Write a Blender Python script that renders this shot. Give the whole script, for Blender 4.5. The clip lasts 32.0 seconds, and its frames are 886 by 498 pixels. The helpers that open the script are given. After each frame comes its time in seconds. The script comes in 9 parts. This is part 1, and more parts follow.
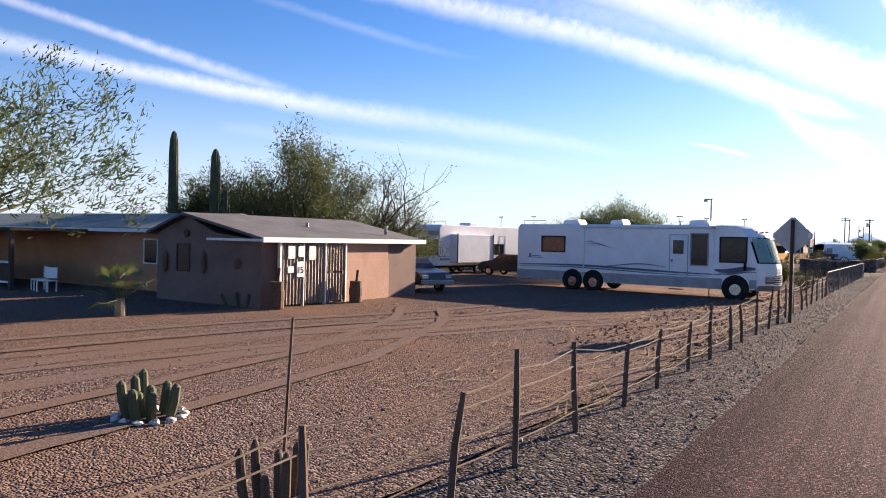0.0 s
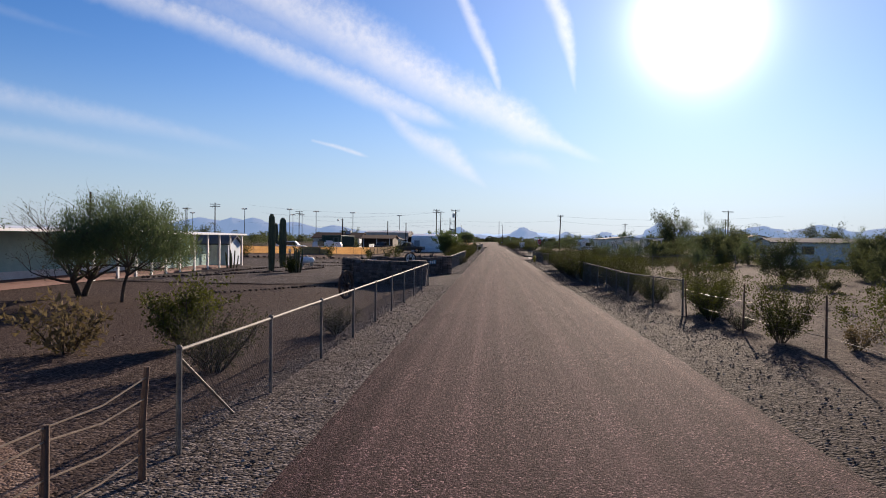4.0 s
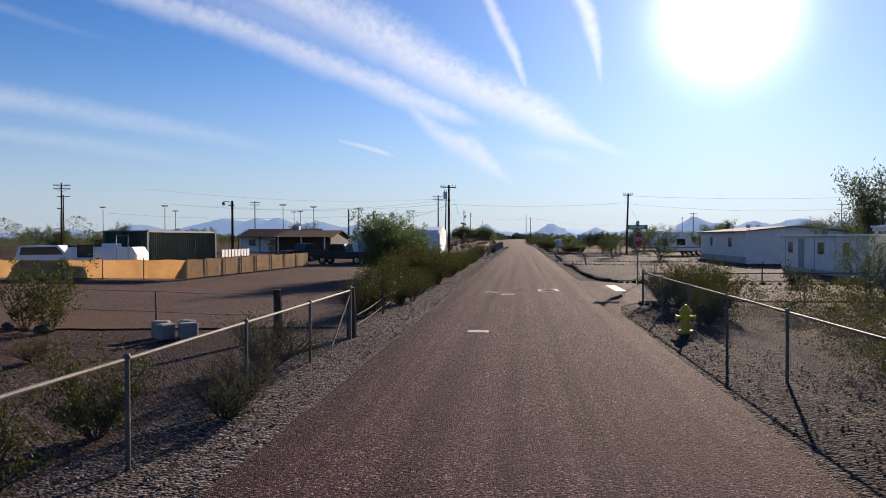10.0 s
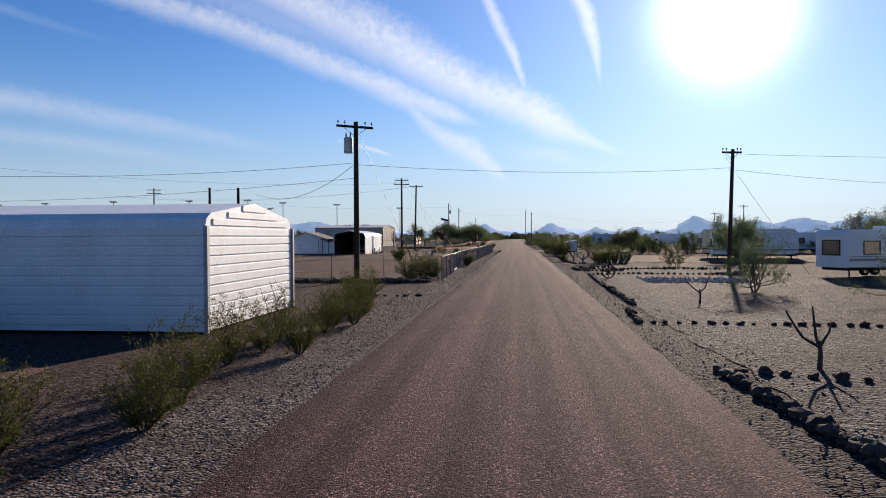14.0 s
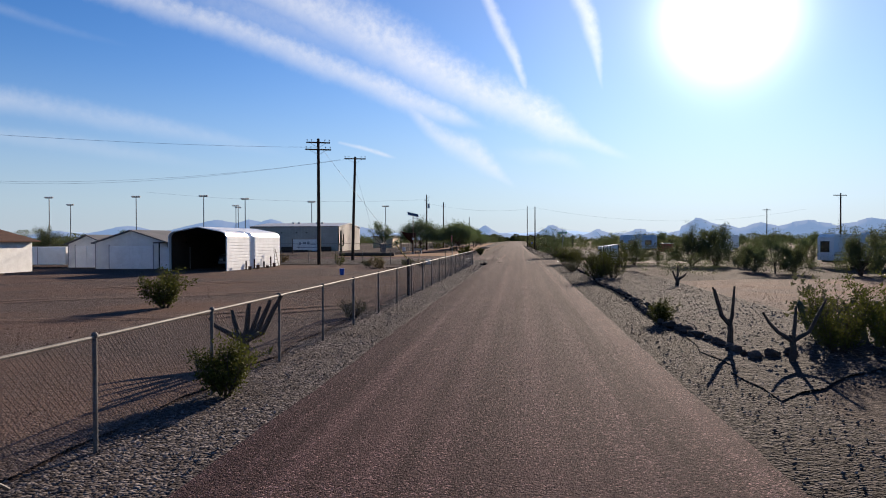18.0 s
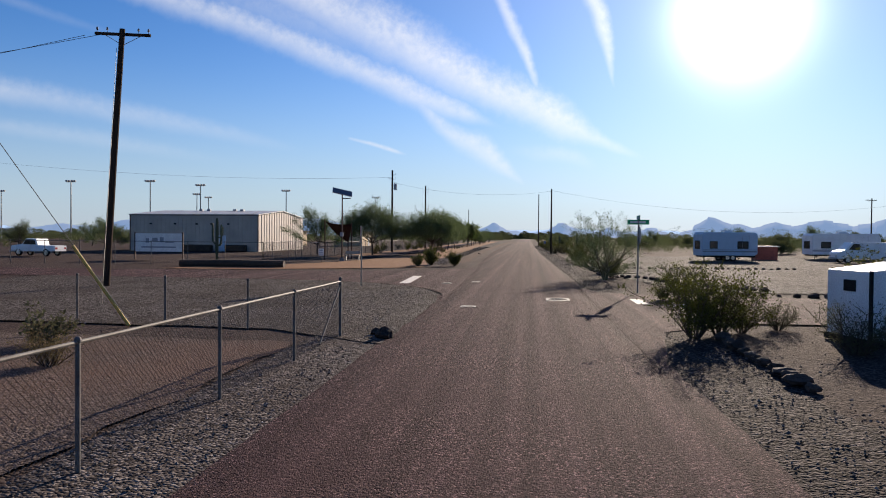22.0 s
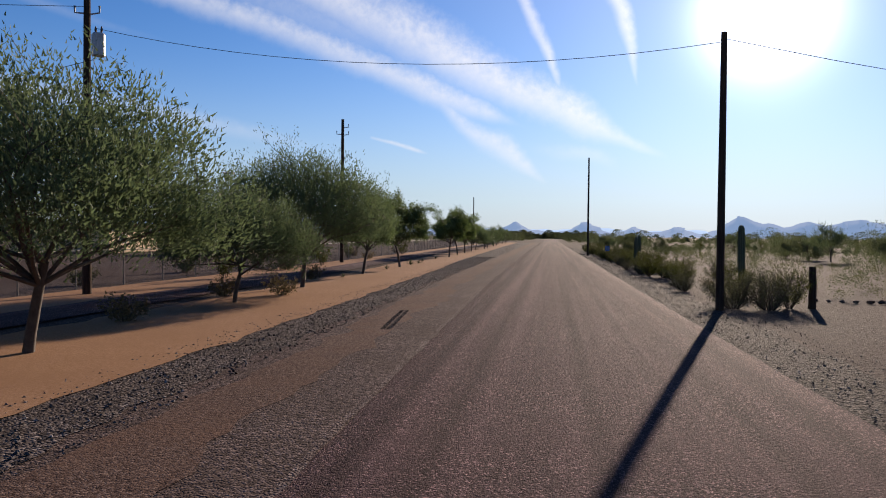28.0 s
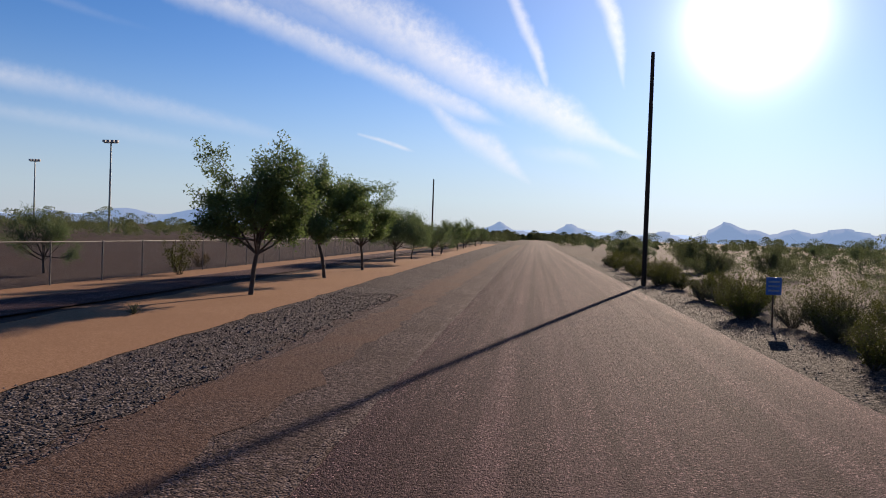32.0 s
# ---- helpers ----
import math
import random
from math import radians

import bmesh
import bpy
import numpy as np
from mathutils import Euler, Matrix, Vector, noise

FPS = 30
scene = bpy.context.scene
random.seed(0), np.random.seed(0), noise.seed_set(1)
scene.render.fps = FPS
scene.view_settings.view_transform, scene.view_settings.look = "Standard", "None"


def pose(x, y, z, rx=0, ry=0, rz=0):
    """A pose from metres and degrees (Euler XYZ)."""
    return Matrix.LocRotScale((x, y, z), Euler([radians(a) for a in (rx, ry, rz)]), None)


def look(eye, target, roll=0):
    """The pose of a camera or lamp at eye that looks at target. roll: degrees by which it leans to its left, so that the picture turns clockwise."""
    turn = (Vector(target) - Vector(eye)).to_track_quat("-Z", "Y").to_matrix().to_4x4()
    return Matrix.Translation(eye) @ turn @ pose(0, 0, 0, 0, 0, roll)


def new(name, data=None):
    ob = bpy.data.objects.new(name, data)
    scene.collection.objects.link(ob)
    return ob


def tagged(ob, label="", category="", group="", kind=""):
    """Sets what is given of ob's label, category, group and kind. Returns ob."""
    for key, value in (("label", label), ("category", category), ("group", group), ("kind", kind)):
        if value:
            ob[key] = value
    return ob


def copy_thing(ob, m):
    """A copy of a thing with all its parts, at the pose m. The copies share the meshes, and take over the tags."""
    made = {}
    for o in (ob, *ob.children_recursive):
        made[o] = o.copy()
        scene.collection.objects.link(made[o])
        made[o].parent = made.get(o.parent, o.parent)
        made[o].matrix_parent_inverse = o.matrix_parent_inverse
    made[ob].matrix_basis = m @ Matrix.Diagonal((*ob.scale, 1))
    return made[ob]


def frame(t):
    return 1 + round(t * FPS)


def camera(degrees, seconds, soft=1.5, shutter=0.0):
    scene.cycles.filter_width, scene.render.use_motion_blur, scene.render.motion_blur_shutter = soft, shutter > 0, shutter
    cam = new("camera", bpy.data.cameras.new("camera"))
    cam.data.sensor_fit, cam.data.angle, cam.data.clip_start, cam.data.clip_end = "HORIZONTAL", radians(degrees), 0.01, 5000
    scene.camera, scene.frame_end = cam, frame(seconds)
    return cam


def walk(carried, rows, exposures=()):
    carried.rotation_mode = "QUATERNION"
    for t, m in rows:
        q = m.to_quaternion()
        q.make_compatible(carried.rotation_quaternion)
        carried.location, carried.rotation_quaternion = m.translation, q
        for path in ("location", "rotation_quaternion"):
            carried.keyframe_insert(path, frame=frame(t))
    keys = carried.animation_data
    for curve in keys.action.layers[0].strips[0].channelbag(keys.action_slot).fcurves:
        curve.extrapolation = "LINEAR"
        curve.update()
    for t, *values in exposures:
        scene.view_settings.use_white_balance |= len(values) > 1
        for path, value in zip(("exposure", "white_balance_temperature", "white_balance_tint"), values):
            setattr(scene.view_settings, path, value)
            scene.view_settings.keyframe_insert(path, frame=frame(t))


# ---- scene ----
# camera and its drive along the road (metres, degrees)
cam = camera(62.77, 32.0, soft=1.0)
DRIVE = (
    (0.0, -0.75, -44.56, 2.29, 89.19, -1.28, 32.88),
    (0.5, -1.13, -41.13, 2.28, 89.34, -1.20, 24.35),
    (1.0, -1.43, -37.54, 2.29, 89.21, -0.94, 16.33),
    (1.5, -1.53, -33.76, 2.30, 89.28, -0.84, 10.37),
    (2.0, -1.45, -29.82, 2.31, 89.41, -0.70, 6.60),
    (2.5, -1.32, -25.76, 2.31, 89.35, -0.51, 4.83),
    (3.0, -1.16, -21.65, 2.31, 89.39, -0.64, 4.19),
    (3.5, -0.98, -17.47, 2.30, 89.37, -0.68, 3.91),
    (5.5, -0.35, 0.37, 2.31, 88.80, -0.60, 4.45),
    (6.0, -0.26, 5.58, 2.30, 88.79, -0.80, 4.81),
    (6.5, -0.18, 10.98, 2.30, 89.01, -0.71, 5.13),
    (7.0, -0.09, 16.44, 2.32, 89.11, -0.02, 5.53),
    (7.5, -0.01, 21.95, 2.34, 89.06, 0.28, 5.92),
    (8.0, 0.02, 27.29, 2.34, 88.98, 0.29, 6.24),
    (8.5, 0.02, 32.69, 2.33, 89.10, 0.25, 6.47),
    (9.0, -0.00, 38.34, 2.30, 88.96, 0.13, 6.41),
    (9.5, -0.02, 44.12, 2.28, 89.06, -0.03, 6.23),
    (10.0, -0.04, 50.06, 2.26, 89.09, 0.20, 6.12),
    (10.5, -0.05, 56.14, 2.24, 89.14, 0.00, 6.08),
    (11.0, -0.05, 61.98, 2.25, 89.02, 0.12, 5.93),
    (11.5, -0.03, 67.79, 2.27, 89.08, 0.66, 5.79),
    (12.0, -0.02, 73.79, 2.28, 89.01, 0.58, 5.71),
    (12.5, 0.03, 79.84, 2.29, 89.08, 0.56, 5.80),
    (13.0, 0.10, 86.01, 2.28, 89.11, 0.51, 5.89),
    (13.5, 0.14, 92.08, 2.29, 89.11, 0.41, 5.97),
    (15.5, 0.21, 115.21, 2.27, 88.96, 0.03, 6.21),
    (16.0, 0.22, 121.40, 2.26, 89.10, 0.28, 6.19),
    (16.5, 0.24, 127.62, 2.27, 89.27, 1.00, 6.18),
    (17.0, 0.27, 133.54, 2.27, 89.61, 1.12, 6.15),
    (17.5, 0.29, 139.36, 2.28, 89.44, 0.60, 6.12),
    (18.0, 0.34, 145.31, 2.30, 89.23, 0.20, 6.13),
    (18.5, 0.39, 151.31, 2.32, 89.27, -0.55, 6.11),
    (19.0, 0.40, 157.26, 2.32, 89.14, -0.18, 6.16),
    (19.5, 0.41, 163.24, 2.31, 89.30, 0.29, 6.27),
    (20.0, 0.42, 169.23, 2.31, 89.24, 0.42, 6.42),
    (20.5, 0.44, 175.35, 2.31, 89.13, 0.02, 6.54),
    (21.0, 0.43, 181.56, 2.31, 89.21, 0.01, 6.66),
    (21.5, 0.38, 187.72, 2.31, 89.35, 0.17, 6.75),
    (22.0, 0.33, 193.88, 2.30, 88.98, -0.44, 6.85),
    (22.5, 0.22, 200.12, 2.31, 88.89, -0.80, 6.93),
    (23.0, 0.14, 206.56, 2.31, 88.82, -0.68, 7.03),
    (23.5, 0.01, 212.92, 2.31, 89.10, 0.07, 7.13),
    (24.0, -0.12, 219.27, 2.31, 89.43, 0.56, 7.50),
    (24.5, -0.26, 225.68, 2.32, 89.06, 1.11, 7.79),
    (26.5, -1.32, 251.66, 2.33, 88.99, 0.04, 8.55),
    (27.0, -1.61, 258.09, 2.34, 89.03, -0.28, 8.63),
    (27.5, -1.90, 264.55, 2.33, 88.96, -0.55, 8.64),
    (28.0, -2.17, 270.96, 2.32, 88.90, -0.57, 8.54),
    (28.5, -2.38, 277.17, 2.30, 88.95, -0.16, 8.32),
    (29.0, -2.58, 283.70, 2.29, 88.77, -0.30, 8.16),
    (29.5, -2.77, 290.23, 2.29, 88.77, -0.83, 7.93),
    (30.0, -2.88, 296.79, 2.28, 88.87, -0.74, 7.71),
    (30.5, -2.99, 303.35, 2.28, 88.90, -1.13, 7.58),
    (31.0, -3.14, 310.02, 2.29, 88.73, -1.55, 7.49),
    (31.5, -3.27, 316.73, 2.29, 88.58, -1.85, 7.41),
    (32.0, -3.39, 323.50, 2.29, 88.82, -2.03, 7.32),
)
walk(cam, [(t, pose(x, y, z, rx, ry, rz)) for t, x, y, z, rx, ry, rz in DRIVE],
     exposures=((0.0, 1.78, 6900, 19), (1.0, 1.32, 6850, 19), (2.0, 1.09, 6700, 18), (3.0, 1.0, 6600, 17), (8.0, 1.0, 6550, 17), (16.0, 1.0, 6400, 14), (25.0, 1.0, 6400, 14), (30.0, 1.0, 6700, 17), (32.0, 1.0, 6700, 17)))

# ---- world: clear morning sky, thin contrails, low sun ahead ----
SKY_STRENGTH, HAZE_STRENGTH, CLOUD_STRENGTH = 0.058, 0.325, 0.44
SUN_AZ, SUN_EL = 15.2, 15.9          # degrees right of the road's heading, above the horizon


def aim(az, el):
    a, e = radians(az), radians(el)
    return Vector((math.sin(a) * math.cos(e), math.cos(a) * math.cos(e), math.sin(e)))


world = bpy.data.worlds.new("desert_sky")
scene.world = world
world.use_nodes = True
WN, WL = world.node_tree.nodes, world.node_tree.links
for n in list(WN):
    WN.remove(n)


def wn(kind, **kw):
    n = WN.new(kind)
    for k, v in kw.items():
        if k == "op":
            n.operation = v
        elif k == "ins":
            for i, x in v.items():
                if isinstance(x, bpy.types.NodeSocket):
                    WL.new(x, n.inputs[i])
                else:
                    n.inputs[i].default_value = x
    return n


def wmath(op, a, b=0.0, clamp=False):
    n = wn("ShaderNodeMath", op=op, ins={0: a, 1: b})
    n.use_clamp = clamp
    return n.outputs[0]


def wramp(x, lo, hi):
    n = WN.new("ShaderNodeMapRange")
    n.interpolation_type = "SMOOTHSTEP"
    WL.new(x, n.inputs[0])
    n.inputs[1].default_value, n.inputs[2].default_value = lo, hi
    return n.outputs[0]


coord = WN.new("ShaderNodeTexCoord").outputs["Generated"]
sky = WN.new("ShaderNodeTexSky")
sky.sky_type, sky.sun_disc = "NISHITA", False
sky.sun_elevation, sky.sun_rotation = radians(SUN_EL), radians(SUN_AZ)
sky.altitude, sky.air_density, sky.dust_density, sky.ozone_density = 300, 1.0, 0.0, 4.0


def wdot(v):
    n = WN.new("ShaderNodeVectorMath")
    n.operation = "DOT_PRODUCT"
    WL.new(coord, n.inputs[0])
    n.inputs[1].default_value = v
    return n.outputs["Value"]


def wnoise(scale, detail, rough=0.55, stretch=None):
    n = WN.new("ShaderNodeTexNoise")
    n.inputs["Scale"].default_value, n.inputs["Detail"].default_value = scale, detail
    n.inputs["Roughness"].default_value = rough
    WL.new(coord, n.inputs["Vector"])
    return n.outputs["Fac"]


wisp = wnoise(26.0, 6.0, 0.62)
broad = wnoise(7.0, 3.0)
fray = wnoise(95.0, 4.0, 0.6)


def contrail(pts, fray_by=0.32):
    """A drifting vapour trail through the directions (az, el, half-width in degrees, density)."""
    dirs = [aim(az, el) for az, el, _, _ in pts]
    A, B = dirs[0], dirs[-1]
    n = A.cross(B).normalized()
    mid = (A + B).normalized()
    along = n.cross(mid).normalized()
    half = math.sin(A.angle(B) / 2)
    u = wmath("MULTIPLY_ADD", wdot(along), 0.5 / half)                # 0 .. 1 along the trail
    WN[-1].inputs[2].default_value = 0.5
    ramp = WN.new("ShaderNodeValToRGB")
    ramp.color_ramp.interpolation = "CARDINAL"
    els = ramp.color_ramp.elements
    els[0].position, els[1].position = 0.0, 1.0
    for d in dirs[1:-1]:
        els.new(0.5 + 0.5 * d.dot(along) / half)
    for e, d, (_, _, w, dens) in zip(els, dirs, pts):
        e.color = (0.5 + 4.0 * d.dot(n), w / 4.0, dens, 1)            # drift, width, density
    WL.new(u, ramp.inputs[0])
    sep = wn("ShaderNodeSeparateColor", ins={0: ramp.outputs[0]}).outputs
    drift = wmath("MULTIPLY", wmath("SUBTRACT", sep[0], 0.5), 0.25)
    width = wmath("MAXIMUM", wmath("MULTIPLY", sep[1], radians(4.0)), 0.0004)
    wave = wmath("MULTIPLY", wmath("SUBTRACT", wisp, 0.5), fray_by * 2.0)
    wave = wmath("ADD", wave, wmath("MULTIPLY", wmath("SUBTRACT", fray, 0.5), fray_by * 1.6))
    d = wmath("ADD", wmath("DIVIDE", wmath("SUBTRACT", wdot(n), drift), width), wave)
    across = wramp(wmath("ABSOLUTE", d), 1.4, 0.0)
    ends = wmath("MULTIPLY", wramp(u, -0.02, 0.03), wramp(u, 1.02, 0.97))
    body = wmath("MULTIPLY", wmath("MULTIPLY", across, ends), wramp(wdot(mid), 0.2, 0.5))
    thick = wmath("MULTIPLY_ADD", broad, 0.5)
    WN[-1].inputs[2].default_value = 0.6
    streak = wmath("MULTIPLY_ADD", fray, 0.9)
    WN[-1].inputs[2].default_value = 0.5
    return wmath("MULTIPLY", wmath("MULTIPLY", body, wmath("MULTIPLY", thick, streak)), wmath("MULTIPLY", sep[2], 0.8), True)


TRAILS = (
    # the long lower strand and the fork that drifts down from its end
    ((-66, 21.0, 1.1, 0.3), (-50, 20.2, 1.1, 0.5), (-37.3, 18.7, 1.0, 0.6), (-31.9, 17.6, 1.0, 0.65), (-26.5, 16.6, 1.05, 0.7), (-20.6, 15.2, 1.1, 0.75), (-16.2, 13.7, 1.1, 0.8),
     (-11.9, 12.2, 1.05, 0.85), (-8.3, 10.7, 1.05, 0.85), (-5.2, 9.6, 0.75, 0.75), (-2.6, 8.6, 0.2, 0.1)),
    ((-9.4, 10.9, 0.5, 0.5), (-6.1, 7.9, 0.75, 0.75), (-4.0, 7.0, 1.0, 0.75), (-2.1, 5.4, 0.6, 0.65), (-0.5, 4.1, 0.2, 0.1)),
    # the broad upper strand
    ((-48, 25.0, 1.5, 0.4), (-32, 22.0, 1.6, 0.6), (-18.6, 18.2, 1.7, 0.8), (-13.2, 16.2, 2.0, 0.9), (-11.0, 15.3, 2.05, 0.95), (-7.4, 13.5, 1.9, 1.0), (-3.9, 11.8, 1.65, 1.0),
     (0.1, 10.1, 1.5, 0.95), (2.7, 8.8, 1.3, 0.9), (5.1, 7.5, 0.58, 0.6), (6.8, 6.7, 0.4, 0.4), (8.8, 5.9, 0.2, 0.0)),
    ((-5.4, 23.5, 0.4, 0.6), (-2.7, 18.4, 0.42, 0.8), (-1.5, 16.0, 0.5, 0.9), (-0.4, 13.9, 0.42, 0.85), (0.3, 11.8, 0.27, 0.55), (0.6, 10.9, 0.15, 0.0)),
    ((1.6, 24.0, 0.9, 0.7), (4.1, 18.8, 0.75, 0.9), (4.8, 17.4, 0.68, 0.95), (5.5, 15.5, 0.58, 0.95), (5.9, 13.7, 0.38, 0.75), (6.1, 12.2, 0.2, 0.35), (6.3, 11.2, 0.1, 0.0)),
    ((-72, 12.6, 0.8, 0.3), (-62.4, 12.2, 0.75, 0.6), (-56.7, 11.5, 0.65, 0.7), (-49.7, 10.8, 0.75, 0.75), (-41.2, 9.8, 0.85, 0.6), (-34.5, 9.2, 0.9, 0.42), (-30.8, 8.7, 0.85, 0.38),
     (-25.8, 8.0, 0.72, 0.3), (-21.8, 7.3, 0.55, 0.18), (-17.5, 6.4, 0.3, 0.0)),
    ((-66.0, 15.4, 0.4, 0.4), (-57.5, 13.8, 0.4, 0.5), (-51.8, 12.5, 0.5, 0.5), (-46.8, 11.3, 0.5, 0.35), (-41.0, 10.0, 0.35, 0.0)),
    ((-50, 8.0, 0.5, 0.1), (-39.0, 7.2, 0.55, 0.2), (-33.7, 6.8, 0.6, 0.25), (-28.5, 6.2, 0.55, 0.15), (-22.5, 5.4, 0.35, 0.0)),
    ((-14.3, 7.55, 0.12, 0.3), (-12.3, 7.1, 0.17, 0.65), (-10.6, 6.6, 0.17, 0.55), (-9.7, 6.35, 0.1, 0.0)),
    ((-2.1, 6.9, 0.36, 0.0), (0.5, 6.5, 0.6, 0.2), (3.1, 6.3, 0.65, 0.28), (5.2, 5.4, 0.45, 0.0)),
    ((-34.0, 19.6, 1.7, 0.1), (-25.7, 17.6, 1.7, 0.2), (-19.6, 16.7, 1.8, 0.35), (-14.5, 14.9, 1.3, 0.25), (-10.0, 13.0, 0.7, 0.0)),
    ((-48.0, 17.6, 0.35, 0.1), (-41.3, 16.2, 0.36, 0.15), (-37.1, 15.2, 0.4, 0.14), (-32.3, 14.2, 0.27, 0.06), (-29.0, 13.7, 0.2, 0.0)),
)
clouds = None
for tr in TRAILS:
    m = contrail(tr)
    clouds = m if clouds is None else wmath("MAXIMUM", clouds, m)
# glow round the sun, painted into the sky: tight core and two wide halos
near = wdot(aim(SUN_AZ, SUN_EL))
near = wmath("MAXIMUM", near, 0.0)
# bright dusty air low over the horizon
up = wdot((0, 0, 1))
low = wmath("POWER", wramp(up, 0.34, -0.02), 2.2)

deep = wn("ShaderNodeHueSaturation", ins={"Hue": 0.511, "Saturation": 1.2, "Value": 1.0, "Color": sky.outputs[0]})
skybg = wn("ShaderNodeBackground", ins={"Color": deep.outputs[0], "Strength": SKY_STRENGTH})
haze = wn("ShaderNodeBackground", ins={"Color": (0.66, 0.81, 1.0, 1), "Strength": HAZE_STRENGTH})
clear = wn("ShaderNodeMixShader", ins={0: wmath("MULTIPLY", low, 0.85), 1: skybg.outputs[0], 2: haze.outputs[0]})
sun_glow = 0.0
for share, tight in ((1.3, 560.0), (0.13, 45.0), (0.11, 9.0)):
    sun_glow = wmath("ADD", wmath("MULTIPLY", wmath("POWER", near, tight), share), sun_glow)
glow = wn("ShaderNodeBackground", ins={"Color": (0.95, 0.98, 1.0, 1), "Strength": sun_glow})
cloudbg = wn("ShaderNodeBackground", ins={"Color": (0.94, 0.97, 1.0, 1), "Strength": CLOUD_STRENGTH})
mix = wn("ShaderNodeMixShader", ins={0: clouds, 1: clear.outputs[0], 2: cloudbg.outputs[0]})
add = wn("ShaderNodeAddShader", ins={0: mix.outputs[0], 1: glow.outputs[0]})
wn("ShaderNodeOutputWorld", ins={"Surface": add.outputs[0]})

sun_data = bpy.data.lights.new("sun", "SUN")
sun_data.energy, sun_data.angle, sun_data.color = 5.0, radians(0.53), (1.0, 0.85, 0.66)
sun_lamp = new("sun", sun_data)
sun_lamp.matrix_world = look(aim(SUN_AZ, SUN_EL) * 500, (0, 0, 0))

# ---- materials ----
MATS = {}


def material(name, col, col2=None, rough=0.85, scale=4.0, fine=60.0, bump=0.15, metal=0.0, spec=0.35,
             stretch=(1, 1, 1), patch=0.5, random_by=0.0, translucent=0.0, depth=0.01):
    """Two-scale mottled surface: broad patches between col and col2, fine grain over it, relief from both."""
    if name in MATS:
        return MATS[name]
    m = bpy.data.materials.new(name)
    m.use_nodes = True
    N, L = m.node_tree.nodes, m.node_tree.links
    b = N["Principled BSDF"]
    col2 = col2 or tuple(c * 0.72 for c in col)
    tc = N.new("ShaderNodeTexCoord")
    mp = N.new("ShaderNodeMapping")
    mp.inputs["Scale"].default_value = stretch
    L.new(tc.outputs["Object"], mp.inputs[0])
    n1, n2 = N.new("ShaderNodeTexNoise"), N.new("ShaderNodeTexNoise")
    for n, s, d in ((n1, scale, 5), (n2, fine, 4)):
        n.inputs["Scale"].default_value, n.inputs["Detail"].default_value = s, d
        n.inputs["Roughness"].default_value = 0.62
        L.new(mp.outputs[0], n.inputs[0])
    r1 = N.new("ShaderNodeMapRange")
    r1.inputs[1].default_value, r1.inputs[2].default_value = 0.5 - 0.25 * patch - 0.05, 0.5 + 0.25 * patch + 0.05
    L.new(n1.outputs[0], r1.inputs[0])
    mx = N.new("ShaderNodeMix")
    mx.data_type = "RGBA"
    mx.inputs[6].default_value, mx.inputs[7].default_value = (*col, 1), (*col2, 1)
    L.new(r1.outputs[0], mx.inputs[0])
    hs = N.new("ShaderNodeHueSaturation")
    r2 = N.new("ShaderNodeMapRange")
    r2.inputs[1].default_value, r2.inputs[2].default_value = 0.3, 0.7
    r2.inputs[3].default_value, r2.inputs[4].default_value = 0.78, 1.2
    L.new(n2.outputs[0], r2.inputs[0])
    val = r2.outputs[0]
    if random_by:
        oi = N.new("ShaderNodeObjectInfo")
        rr = N.new("ShaderNodeMapRange")
        rr.inputs[3].default_value, rr.inputs[4].default_value = 1 - random_by, 1 + random_by
        L.new(oi.outputs["Random"], rr.inputs[0])
        mu = N.new("ShaderNodeMath")
        mu.operation = "MULTIPLY"
        L.new(val, mu.inputs[0])
        L.new(rr.outputs[0], mu.inputs[1])
        val = mu.outputs[0]
    L.new(val, hs.inputs["Value"])
    L.new(mx.outputs[2], hs.inputs["Color"])
    L.new(hs.outputs[0], b.inputs["Base Color"])
    b.inputs["Roughness"].default_value, b.inputs["Metallic"].default_value = rough, metal
    b.inputs["Specular IOR Level"].default_value = spec
    if bump:
        bp = N.new("ShaderNodeBump")
        bp.inputs["Strength"].default_value, bp.inputs["Distance"].default_value = bump, depth
        ad = N.new("ShaderNodeMath")
        ad.operation = "ADD"
        L.new(n1.outputs[0], ad.inputs[0])
        L.new(n2.outputs[0], ad.inputs[1])
        L.new(ad.outputs[0], bp.inputs["Height"])
        L.new(bp.outputs[0], b.inputs["Normal"])
    if translucent:
        out = N["Material Output"]
        tr = N.new("ShaderNodeBsdfTranslucent")
        L.new(hs.outputs[0], tr.inputs[0])
        ms = N.new("ShaderNodeMixShader")
        ms.inputs[0].default_value = translucent
        L.new(b.outputs[0], ms.inputs[1])
        L.new(tr.outputs[0], ms.inputs[2])
        L.new(ms.outputs[0], out.inputs[0])
    MATS[name] = m
    return m


